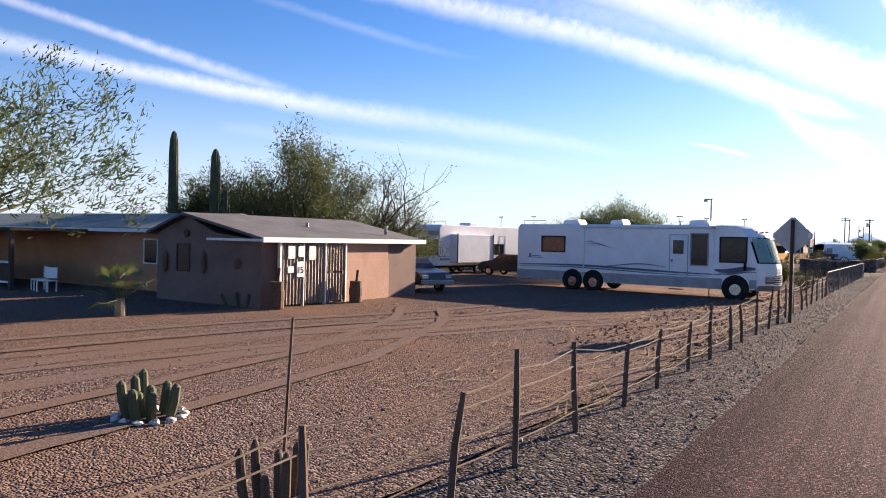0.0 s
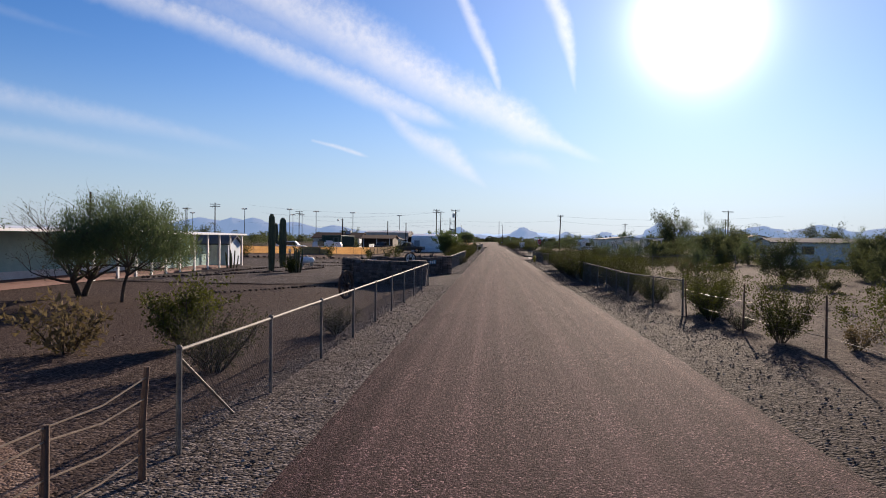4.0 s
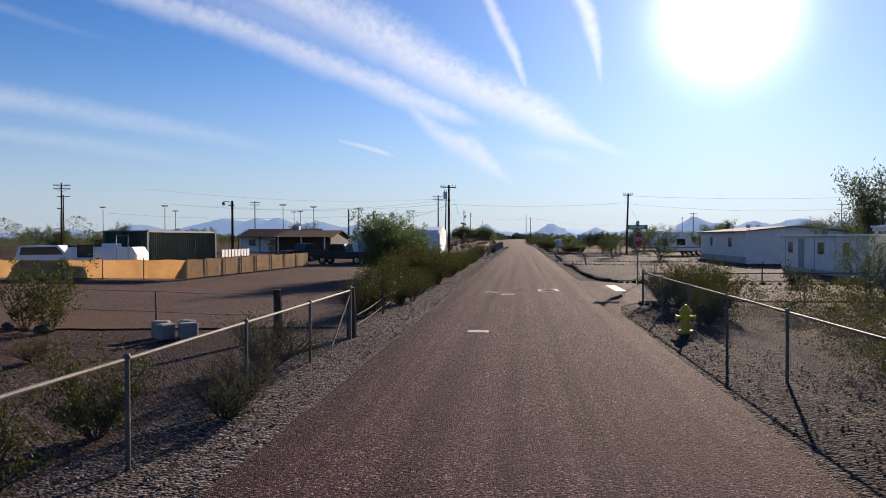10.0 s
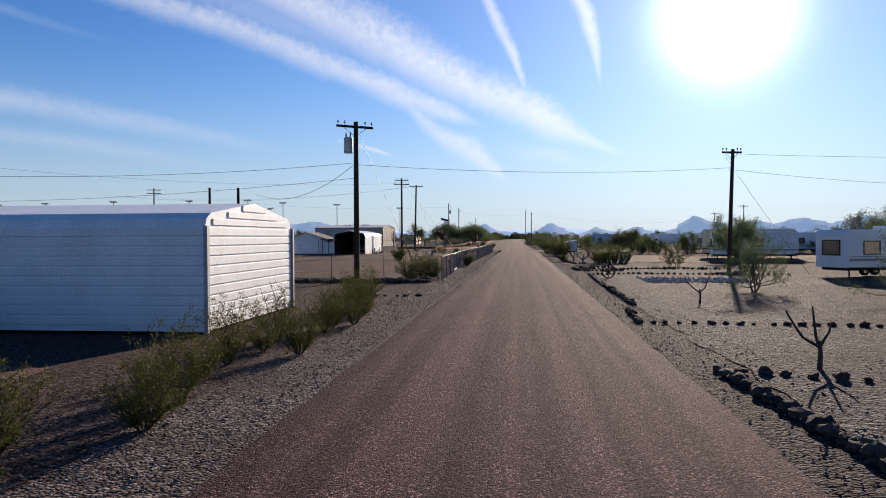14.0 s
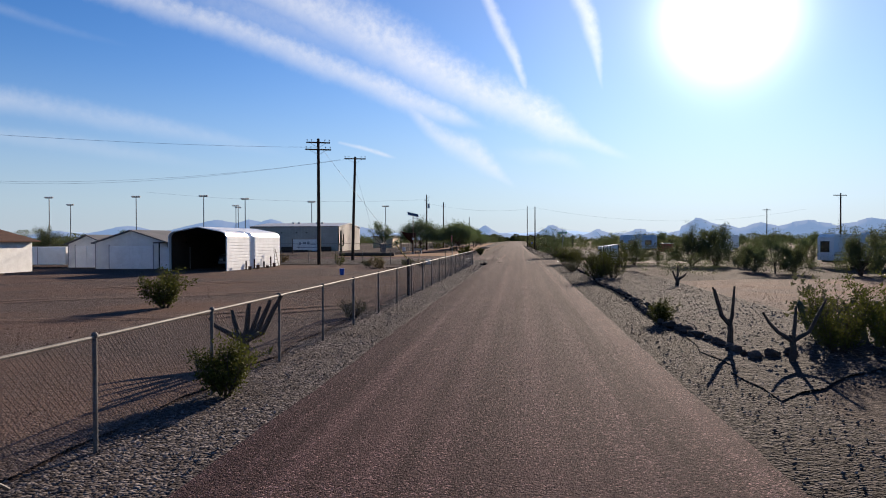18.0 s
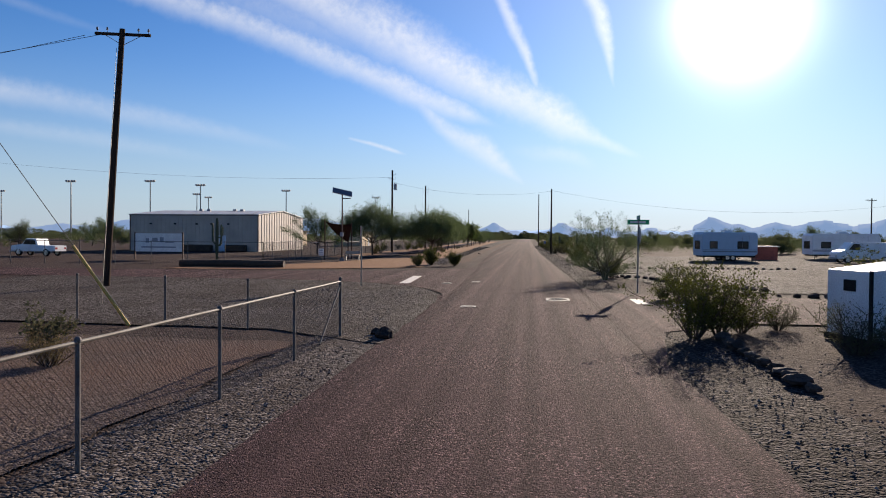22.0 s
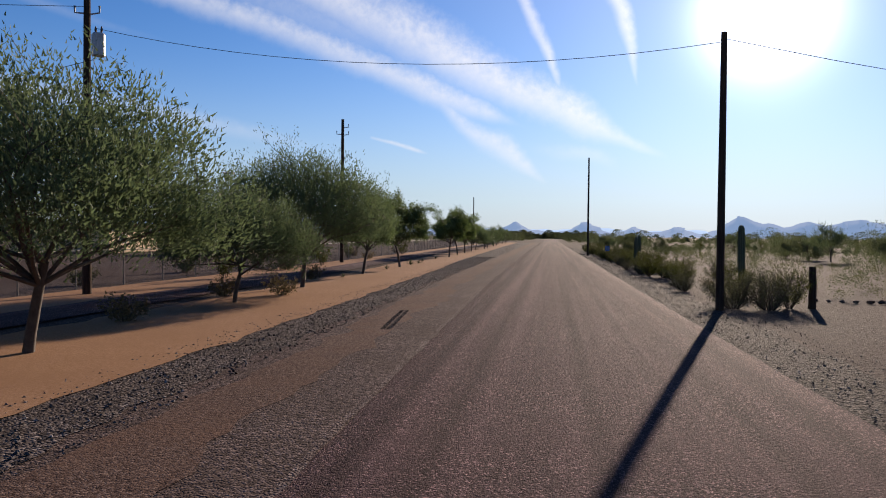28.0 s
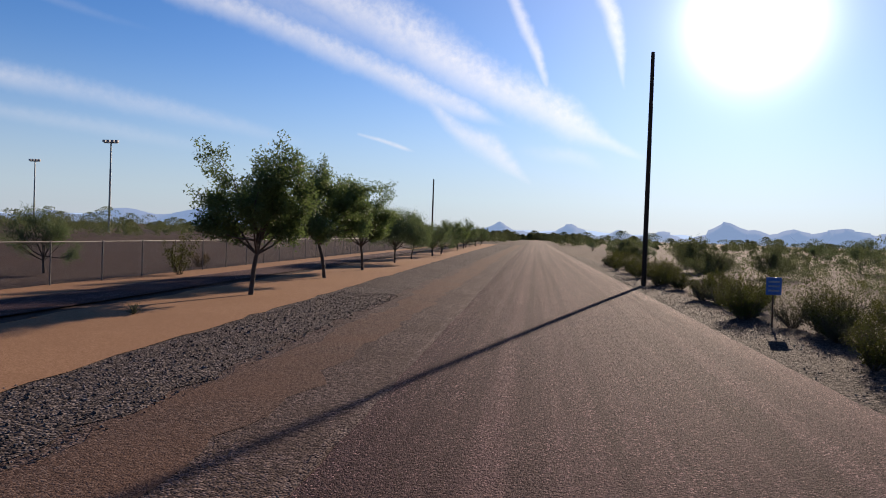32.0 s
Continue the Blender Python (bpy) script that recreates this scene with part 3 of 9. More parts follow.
# last stretch, west side: broken shoulder, dark gravel band, orange sand path, paved trail
sheet("pavement_shoulder_west", stony("old_chip_seal", (0.062, 0.044, 0.04), (0.02, 0.0145, 0.0135), (0.17, 0.125, 0.115), 0.03, 0.9, 0.8, 0.015, 0.5, (0.055, 0.038, 0.032)),
      lambda y: edge_left(y) - 3.2 if y > 262 else edge_left(y) - 3.2 * max(0.05, (y - 246) / 16), lambda y: edge_left(y) + 0.1, 246, 520, -0.016, 0.7, 5, 0.25, 0, 0, "old broken chip-seal shoulder with gravel", rough_z=0.0)
sheet("pavement_gravel_band", DARK_GRAVEL, lambda y: lerp_table(((246, -8.3), (262, -9.3), (288, -9.6), (320, -10.4), (335, -11.2), (420, -13.0), (520, -14.5)), y), lambda y: edge_left(y) - 2.9, 247, 520, -0.004, 0.7, 4, 0.35, 0, 0, "dark loose gravel band", rough_z=0.006)
sheet("pavement_sand_path", SAND, lambda y: lerp_table(((236, -26), (246, -22), (251, -17.3), (261, -15.3), (284, -14.2), (310, -14.0), (340, -15), (420, -17), (520, -19)), y),
      lambda y: lerp_table(((236, -25.8), (246, -7.5), (262, -8.6), (288, -8.95), (320, -9.7), (335, -10.5), (420, -12.3), (520, -13.8)), y), 240, 520, 0.012, 0.8, 5, 0.25, 0, 0, "smooth orange sand walking path", rough_z=0.006)
sheet("pavement_trail", ASPHALT, lambda y: lerp_table(((262, -17.6), (284, -17.3), (310, -17.3), (345, -18.2), (420, -20.3), (520, -22)), y),
      lambda y: lerp_table(((262, -15.2), (284, -15.0), (310, -14.9), (345, -15.8), (420, -18), (520, -20)), y), 269, 520, 0.02, 1.0, 2, 0.06, 0, 0, "narrow dark paved trail")
sheet("ground_beyond_trail", SAND, lambda y: lerp_table(((262, -21.2), (310, -20.5), (345, -20.4), (520, -24)), y), lambda y: lerp_table(((262, -17.6), (284, -17.3), (310, -17.3), (345, -18.2), (520, -22)), y), 262, 520, 0.004, 1.0, 2, 0.2, 0, 0, "sandy strip beside the paved trail")

sheet("pavement_dirt_strip", stony("packed_reddish_dirt", (0.07, 0.043, 0.035), (0.04, 0.025, 0.02), (0.16, 0.11, 0.09), 0.022, 0.95, 0.6, 0.01, 0.45, (0.1, 0.058, 0.042)),
      lambda y: edge_left(y) - 2.5 - 0.5 * wob(3.3, y, 0.12), lambda y: edge_left(y) - 1.15 + 0.45 * wob(7.7, y, 0.15), 256, 520, -0.008, 0.5, 5, 0.35, 0, 0, "packed reddish dirt along the broken shoulder")
sheet("pavement_broken_edge", stony("chipped_edge", (0.085, 0.062, 0.057), (0.03, 0.021, 0.02), (0.2, 0.155, 0.143), 0.03, 0.9, 1.0, 0.02, 0.6, (0.055, 0.038, 0.034)),
      lambda y: edge_left(y) - 0.13 - 0.06 * wob(1.3, y, 0.4), lambda y: edge_left(y) - 0.01, 256, 520, 0.004, 0.3, 2, 0.06, 0, 0, "pale crumbled edge of the asphalt")

# tread bars that a tyre pressed into the loose shoulder
bm = bmesh.new()
for i in range(30):
    y = 288.4 + i * 0.15
    x = -6.2 - 0.095 * (y - 288.4) + 0.02 * wob(4.4, y, 1.0)
    for side in (-1, 1):
        box_at = Matrix.Translation((x + side * 0.075, y, -0.006 + 0.003 * wob(1.0, y, 2.0))) @ Matrix.Rotation(side * radians(24), 4, "Z") @ Matrix.Diagonal((0.12, 0.05, 0.014, 1))
        bmesh.ops.create_cube(bm, size=1.0, matrix=box_at)
tagged(part("tyre_track", bm, DARK_GRAVEL), "tread bars of a tyre pressed into loose gravel", "track", kind="stuff")

# road paint and iron covers
PAINT = material("worn_road_paint", (0.6, 0.57, 0.54), (0.3, 0.27, 0.25), 0.85, 6, 50, 0.1, patch=0.7)
CONCRETE = material("pale_concrete", (0.3, 0.275, 0.255), (0.2, 0.178, 0.16), 0.85, 2, 40, 0.2)


def marking(x0, x1, y0, y1, label, z=0.03, rz=0.0):
    bm = boxes((-(x1 - x0) / 2, (x1 - x0) / 2, -(y1 - y0) / 2, (y1 - y0) / 2, -0.02, 0.0))
    ob = part("road_marking", bm, PAINT)
    ob.matrix_basis = pose((x0 + x1) / 2, (y0 + y1) / 2, z + 0.003, 0, 0, rz)
    return tagged(ob, label, "road marking")


def text_mesh(words, size, mat, m, parent=None, name="lettering", depth=0.004, xscale=1.0):
    cu = bpy.data.curves.new(name, "FONT")
    cu.body, cu.size, cu.align_x, cu.align_y, cu.extrude = words, size, "CENTER", "CENTER", depth
    tmp = bpy.data.objects.new("tmp", cu)
    scene.collection.objects.link(tmp)
    me = bpy.data.meshes.new_from_object(tmp.evaluated_get(bpy.context.evaluated_depsgraph_get()))
    bpy.data.objects.remove(tmp)
    me.materials.clear()
    me.materials.append(mat)
    ob = new(name, me)
    ob.matrix_basis = m @ Matrix.Diagonal((xscale, 1, 1, 1))
    if parent is not None:
        ob.parent = parent
    return ob


tagged(text_mesh("STOP", 1.35, PAINT, pose(5.7, 79.6, 0.024, 0, 0, 90), name="road_lettering", xscale=0.8), "worn white painted stop lettering on asphalt", "road marking")
marking(3.85, 4.3, 80.6, 84.3, "white painted stop line on the side road", 0.016)
tagged(text_mesh("STOP", 1.35, PAINT, pose(5.6, 218.3, 0.024, 0, 0, 90), name="road_lettering", xscale=0.8), "worn white painted stop lettering on asphalt", "road marking")
marking(4.0, 4.4, 219.4, 221.4, "white painted stop line on the side road", 0.016)
marking(-6.1, -5.6, 228.4, 234.8, "white painted stop line on the side road", 0.016, 3)


def cover(x, y, w, d, label, round_lid=True):
    t = thing("utility_cover", x, y, 0.018, 0, label, "cover")
    part("collar", boxes((-w / 2, w / 2, -d / 2, d / 2, -0.05, 0.006), bevel=0.004), CONCRETE, t)
    if round_lid:
        bm = bmesh.new()
        bmesh.ops.create_cone(bm, cap_ends=True, segments=28, radius1=min(w, d) * 0.4, radius2=min(w, d) * 0.4, depth=0.02, matrix=Matrix.Translation((0, 0, 0.008)))
        for k in range(-4, 5):
            box(bm, -0.36 * w * math.cos(k * 0.3), 0.36 * w * math.cos(k * 0.3), k * 0.07 * d - 0.01, k * 0.07 * d + 0.01, 0.016, 0.022)
        part("lid", bm, material("worn_iron_lid", (0.26, 0.225, 0.2), (0.17, 0.145, 0.13), 0.7, 5, 50, 0.2, metal=0.2, spec=0.15), t, "worn round iron lid")
    else:
        part("lid", boxes((-w * 0.38, w * 0.38, -d * 0.38, d * 0.38, 0.0, 0.012)), CONCRETE, t)
    return t


cover(1.1, 80.9, 0.85, 1.2, "square concrete collar with round iron manhole lid")
cover(-1.05, 67.3, 0.5, 0.45, "small pale valve cover set in asphalt", False)
cover(-1.25, 79.6, 0.45, 0.45, "small pale valve cover set in asphalt", False)
cover(-0.55, 78.6, 0.5, 0.5, "small pale valve cover set in asphalt", False)
cover(1.35, 220.7, 0.85, 1.2, "square concrete collar with round iron manhole lid")
cover(-1.65, 217.4, 0.5, 0.5, "small pale valve cover set in asphalt", False)
cover(-3.66, 228.8, 0.45, 0.55, "small pale valve cover set in asphalt", False)
cover(-2.36, 230.2, 0.45, 0.5, "small pale valve cover set in asphalt", False)

# ---- plants ----
BARK = material("grey_bark", (0.08, 0.06, 0.046), (0.042, 0.031, 0.025), 0.95, 5, 50, 0.5)
BARK_PALE = material("pale_bark", (0.3, 0.24, 0.17), (0.17, 0.13, 0.09), 0.9, 5, 50, 0.5)
GREEN_BARK = material("green_bark", (0.13, 0.12, 0.055), (0.09, 0.075, 0.045), 0.85, 4, 40, 0.3)
LEAF_PALO = material("palo_verde_twigs", (0.095, 0.126, 0.056), (0.062, 0.088, 0.041), 0.7, 1.5, 20, 0, spec=0.12, translucent=0.4, random_by=0.12)
LEAF_ASH = material("broad_green_leaves", (0.098, 0.135, 0.042), (0.062, 0.092, 0.03), 0.6, 1.5, 20, 0, spec=0.2, translucent=0.45, random_by=0.12)
LEAF_MESQ = material("mesquite_leaves", (0.085, 0.1, 0.042), (0.052, 0.064, 0.03), 0.75, 1.5, 20, 0, spec=0.1, translucent=0.42, random_by=0.15)
LEAF_CREO = material("creosote_leaves", (0.082, 0.088, 0.017), (0.04, 0.046, 0.011), 0.7, 2.0, 20, 0, spec=0.12, translucent=0.3, random_by=0.2)
LEAF_DRY = material("dry_brush", (0.143, 0.111, 0.055), (0.085, 0.065, 0.036), 0.85, 2.0, 20, 0, spec=0.06, translucent=0.3, random_by=0.2)
LEAF_GREY = material("grey_green_brush", (0.090, 0.090, 0.051), (0.054, 0.057, 0.033), 0.85, 2.0, 20, 0, spec=0.06, translucent=0.3, random_by=0.2)
CACTUS = material("saguaro_skin", (0.085, 0.095, 0.045), (0.05, 0.055, 0.03), 0.75, 3, 40, 0.3)


def leaves_mesh(name, mat, parent, rng, anchors, count, length, width, scatter, droop=0.0, stiff=0.6):
    """Many small pointed blades round the anchors (point, direction)."""
    V, F = [], []
    for _ in range(count):
        p, d = anchors[rng.randrange(len(anchors))]
        c = p + Vector((rng.gauss(0, scatter), rng.gauss(0, scatter), rng.gauss(0, scatter)))
        a = (d * stiff + Vector((rng.uniform(-1, 1), rng.uniform(-1, 1), rng.uniform(-1, 1) - droop))).normalized()
        s = a.cross(Vector((rng.uniform(-1, 1), rng.uniform(-1, 1), rng.uniform(-1, 1)))).normalized()
        L, W = length * rng.uniform(0.6, 1.3), width * rng.uniform(0.6, 1.3)
        i = len(V)
        V += [c + s * W * 1.3, c + a * L, c - s * W * 1.3]
        F.append((i, i + 1, i + 2))
    me = bpy.data.meshes.new(name)
    me.from_pydata([tuple(v) for v in V], [], F)
    me.materials.append(mat)
    ob = new(name, me)
    ob.parent = parent
    return ob


def limb(bm, rng, p, d, length, r, segs, up, wiggle, sides, anchors, tip=0.35):
    """One curving branch; returns the points and directions along it."""
    pts, dirs = [p.copy()], [d.copy()]
    for _ in range(segs):
        d = (d + Vector((rng.gauss(0, wiggle), rng.gauss(0, wiggle), rng.gauss(0, wiggle) + up))).normalized()
        p = p + d * (length / segs)
        pts.append(p.copy())
        dirs.append(d.copy())
    tube(bm, pts, [r * (1 - (1 - tip) * i / segs) for i in range(segs + 1)], sides, caps=False)
    return pts, dirs


def make_tree(name, seed, height, spread, trunk_h, trunk_r, stems, bark, leaf, count, length, width, label, category="tree",
              up=0.1, subs=4, twigs=4, scatter=0.12, lean=0.1, fan=1.0, stiff=0.6, droop=0.0, fine=True, fill=0):
    rng = random.Random(seed)
    t = thing(name, label=label, category=category)
    bm = bmesh.new()
    anchors = []
    for s in range(stems):
        ang = math.tau * (s + rng.uniform(-0.3, 0.3)) / stems
        d0 = Vector((math.cos(ang) * lean, math.sin(ang) * lean, 1)).normalized()
        base = Vector((math.cos(ang), math.sin(ang), 0)) * trunk_r * (0.8 if stems > 1 else 0)
        base.z = -0.08
        pts, dirs = limb(bm, rng, base, d0, trunk_h, trunk_r, 4, 0.05, 0.09, 8, anchors, 0.75)
        top, td = pts[-1], dirs[-1]
        n = subs
        for k in range(n):
            # limbs reach out to an uneven dome over the trunk
            a2 = ang + 2.39996 * (k + rng.uniform(-0.25, 0.25))
            q = min(1.0, max(0.04, (k + rng.uniform(0.0, 1.0)) / n))
            flat = math.sqrt(1 - q * q)
            reach = rng.uniform(0.62, 0.85)
            st = pts[-1 - rng.randrange(2)]
            aim_at = Vector((math.cos(a2) * flat * spread, math.sin(a2) * flat * spread, trunk_h + 0.02 * height + q * (height - trunk_h) * 0.95)) * 1.0
            aim_at = st.lerp(aim_at, reach)
            ln = (aim_at - st).length
            d = (aim_at - st).normalized()
            p2, d2 = limb(bm, rng, st, d, ln, trunk_r * 0.5, 5, up * 0.4, 0.11, 6, anchors, 0.3)
            ln = max(ln, 0.45 * spread)
            for _ in range(twigs):
                j = rng.randrange(2, 6)
                a3 = rng.uniform(0, math.tau)
                dd = (d2[j] + Vector((math.cos(a3), math.sin(a3), rng.uniform(-0.1, 0.7))) * 0.75).normalized()
                p3, d3 = limb(bm, rng, p2[j], dd, ln * rng.uniform(0.3, 0.55), trunk_r * 0.18, 4, up, 0.16, 4, anchors, 0.25)
                for q in range(1, 5):
                    anchors.append((p3[q], d3[q]))
                    if q > 1 and (fine or q == 3):
                        a4 = rng.uniform(0, math.tau)
                        d4 = (d3[q] + Vector((math.cos(a4), math.sin(a4), rng.uniform(-0.3, 0.6))) * 0.9).normalized()
                        p4, e4 = limb(bm, rng, p3[q], d4, ln * rng.uniform(0.18, 0.36), trunk_r * 0.07, 3, up * 0.6 - droop * 0.1, 0.16, 3, anchors, 0.4)
                        anchors += [(p4[2], e4[2]), (p4[3], e4[3]), (p4[1], e4[1])]
            anchors.append((p2[5], d2[5]))
    # leafy sprays that close the dome
    tips = [p for p, _ in anchors]
    for k in range(fill):
        ang, q = k * 2.39996, ((k + 0.5) / fill) ** 1.15
        reach = rng.uniform(0.3, 1.08) ** 0.5
        c = Vector((math.cos(ang) * spread * math.sqrt(1 - q * q) * reach, math.sin(ang) * spread * math.sqrt(1 - q * q) * reach, trunk_h * 1.1 + q * (height - trunk_h * 1.1) * reach))
        near = min(tips[rng.randrange(7)::7], key=lambda p: (p - c).length_squared)
        out = (c - Vector((0, 0, trunk_h))).normalized()
        p5, d5 = limb(bm, rng, near, (c - near + Vector((0, 0, 0.05))).normalized(), min(0.9, (c - near).length + 0.1), trunk_r * 0.08, 2, 0.02, 0.1, 3, anchors, 0.4)
        for _ in range(9):
            anchors.append((p5[2] + Vector((rng.gauss(0, 0.2), rng.gauss(0, 0.2), rng.gauss(0.05, 0.2))), (out + Vector((0, 0, 0.5))).normalized()))
    part("trunk", bm, bark, t, smooth=True)
    leaves_mesh("crown", leaf, t, rng, anchors, count, length, width, scatter, droop, stiff)
    return t


def make_bush(name, seed, height, spread, stems, leaf, count, length, width, label, bark=None, scatter=0.07, category="bush", side_twigs=2):
    rng = random.Random(seed)
    t = thing(name, label=label, category=category)
    bm = bmesh.new()
    anchors = []
    for s in range(stems):
        ang = math.tau * s / stems + rng.uniform(-0.3, 0.3)
        out = rng.uniform(0.25, 1.0) * spread / height
        d = Vector((math.cos(ang) * out, math.sin(ang) * out, 1)).normalized()
        ln = height * rng.uniform(0.7, 1.1)
        p, dr = limb(bm, rng, Vector((math.cos(ang) * 0.08, math.sin(ang) * 0.08, -0.05)), d, ln, 0.016, 4, 0.02, 0.13, 3, anchors, 0.3)
        for j in (1, 2, 3, 4):
            anchors.append((p[j], dr[j]))
            for _ in range(side_twigs):
                a2 = rng.uniform(0, math.tau)
                d2 = (dr[j] + Vector((math.cos(a2), math.sin(a2), rng.uniform(0, 0.6))) * 0.8).normalized()
                p2, e2 = limb(bm, rng, p[j], d2, ln * rng.uniform(0.18, 0.4), 0.007, 2, 0.03, 0.15, 3, anchors, 0.4)
                anchors += [(p2[1], e2[1]), (p2[2], e2[2]), (p2[2], e2[2])]
    part("branchwork", bm, bark or BARK, t)
    leaves_mesh("foliage", leaf, t, rng, anchors, count, length, width, scatter, 0.0, 0.5)
    return t


PARK = (0, -260, -40)      # the first of each kind is moved to its own place when used
MODELS = {}


def plant(key, x, y, s=1.0, rz=None, label="", group="", z=0.0):
    """Set the next plant of a model; the plants well away from the road use the coarse model."""
    if key + "_far" in MODELS and (abs(x + 4) > 19 and y > -12 or y > 378 or key[:5] in ("creo1", "creo2", "creo3", "scrub") and abs(x + 1) > 8):
        key += "_far"
    ob, used = MODELS[key]
    rz = rz if rz is not None else (x * 57.3 + y * 31.7) % 360
    m = pose(x, y, z, 0, 0, rz) @ Matrix.Diagonal((s, s, s * (0.93 + 0.14 * ((x * 3.7 + y * 1.3) % 1)), 1))
    if used:
        base = copy_thing(ob, Matrix.Identity(4))
        base.matrix_basis = m
    else:
        ob.matrix_basis = m
        MODELS[key] = (ob, True)
        base = ob
    if label:
        base["label"] = label
    if group:
        base["group"] = group
    return base


def model(key, ob):
    MODELS[key] = (ob, False)


model("palo1", make_tree("palo_verde_tree", 11, 4.15, 3.1, 1.55, 0.085, 1, BARK, LEAF_PALO, 60000, 0.1, 0.0125, "feathery grey-green palo verde tree with a dark trunk", up=0.05, subs=15, twigs=3, scatter=0.13, fan=1.25, stiff=1.2, droop=-0.35, fill=460))
model("palo2", make_tree("palo_verde_tree", 12, 3.7, 2.7, 1.45, 0.078, 1, BARK, LEAF_PALO, 48000, 0.1, 0.0125, "feathery grey-green palo verde tree with a dark trunk", up=0.05, subs=13, twigs=3, scatter=0.13, fan=1.25, stiff=1.2, droop=-0.35, fill=360))
model("palo3", make_tree("palo_verde_tree", 13, 3.9, 2.4, 0.55, 0.075, 3, GREEN_BARK, LEAF_PALO, 12000, 0.11, 0.009, "open many-stemmed palo verde with fine green twigs", up=0.1, subs=6, twigs=4, scatter=0.1, lean=0.45, fan=0.8, stiff=1.3))
model("palo4", make_tree("palo_verde_tree", 14, 4.0, 3.0, 1.5, 0.08, 1, GREEN_BARK, LEAF_PALO, 17000, 0.1, 0.0095, "tall feathery palo verde", up=0.05, subs=11, twigs=4, scatter=0.08, fan=1.2, stiff=1.2, fill=60))
model("ash1", make_tree("young_ash_tree", 21, 4.6, 2.0, 1.85, 0.085, 1, BARK, LEAF_ASH, 30000, 0.105, 0.02, "young broad-leaved shade tree with a slim trunk", up=0.06, subs=13, twigs=5, scatter=0.12, fan=0.9, droop=0.25))
model("ash2", make_tree("young_ash_tree", 22, 4.2, 1.8, 1.8, 0.075, 1, BARK, LEAF_ASH, 28000, 0.105, 0.02, "young broad-leaved shade tree with a slim trunk", up=0.05, subs=12, twigs=5, scatter=0.12, fan=0.95, droop=0.25))
model("mesq1", make_tree("mesquite_tree", 31, 4.6, 3.0, 0.6, 0.14, 3, BARK, LEAF_MESQ, 26000, 0.15, 0.013, "dark green mesquite tree with several leaning trunks", up=0.08, subs=7, twigs=5, scatter=0.16, lean=0.5, fan=1.0))
model("mesq2", make_tree("mesquite_tree", 32, 3.4, 2.4, 0.45, 0.1, 3, BARK, LEAF_MESQ, 16000, 0.14, 0.013, "low dark green mesquite tree", up=0.06, subs=6, twigs=4, scatter=0.15, lean=0.5, fan=1.1))
model("bare1", make_tree("bare_mesquite_tree", 33, 5.4, 3.2, 1.2, 0.16, 2, BARK, LEAF_MESQ, 3200, 0.12, 0.012, "nearly bare mesquite tree with spreading twigs", up=0.09, subs=8, twigs=6, scatter=0.12, lean=0.35, fan=0.95))
model("creo1", make_bush("creosote_bush", 41, 1.35, 1.1, 24, LEAF_CREO, 5200, 0.052, 0.0125, "olive-green creosote bush with thin upright stems", scatter=0.055))
model("creo2", make_bush("creosote_bush", 42, 1.1, 1.15, 22, LEAF_CREO, 4800, 0.052, 0.0125, "olive-green creosote bush with thin upright stems", scatter=0.055))
model("creo3", make_bush("creosote_bush", 43, 1.7, 1.05, 22, LEAF_CREO, 5200, 0.055, 0.0125, "tall olive-green creosote bush", scatter=0.055))
model("scrub1", make_bush("desert_shrub", 44, 0.75, 0.8, 20, LEAF_GREY, 4200, 0.036, 0.008, "low grey-green desert shrub"))
model("scrub2", make_bush("desert_shrub", 45, 0.6, 0.75, 16, LEAF_DRY, 3000, 0.036, 0.007, "low dry tan desert shrub"))
model("green1", make_bush("round_green_shrub", 46, 1.0, 0.6, 22, LEAF_CREO, 5000, 0.07, 0.016, "dense rounded bright green shrub", scatter=0.06))
model("olean", make_bush("large_green_bush", 47, 2.7, 1.6, 26, LEAF_ASH, 17000, 0.085, 0.022, "large dense dark green bush", scatter=0.1))


model("palo1_far", make_tree("palo_verde_tree", 11, 4.9, 3.0, 1.5, 0.13, 1, BARK, LEAF_PALO, 6500, 0.32, 0.014, "feathery grey-green palo verde tree with a dark trunk", up=0.10, subs=11, twigs=3, scatter=0.2, fan=1.15, stiff=1.3, fine=False))
model("palo2_far", make_tree("palo_verde_tree", 12, 4.3, 2.7, 1.3, 0.11, 1, BARK, LEAF_PALO, 6000, 0.32, 0.014, "feathery grey-green palo verde tree with a dark trunk", up=0.12, subs=10, twigs=3, scatter=0.2, fan=1.2, stiff=1.3, fine=False))
model("palo3_far", make_tree("palo_verde_tree", 13, 3.9, 2.4, 0.55, 0.075, 3, GREEN_BARK, LEAF_PALO, 4500, 0.28, 0.013, "open many-stemmed palo verde with fine green twigs", up=0.1, subs=4, twigs=2, scatter=0.16, lean=0.45, fan=0.8, stiff=1.3, fine=False))
model("mesq1_far", make_tree("mesquite_tree", 31, 4.6, 3.0, 0.6, 0.14, 3, BARK, LEAF_MESQ, 8000, 0.22, 0.028, "dark green mesquite tree with several leaning trunks", up=0.08, subs=5, twigs=3, scatter=0.24, lean=0.5, fan=1.0, fine=False))
model("mesq2_far", make_tree("mesquite_tree", 32, 3.4, 2.4, 0.45, 0.1, 3, BARK, LEAF_MESQ, 6000, 0.2, 0.026, "low dark green mesquite tree", up=0.06, subs=5, twigs=2, scatter=0.22, lean=0.5, fan=1.1, fine=False))
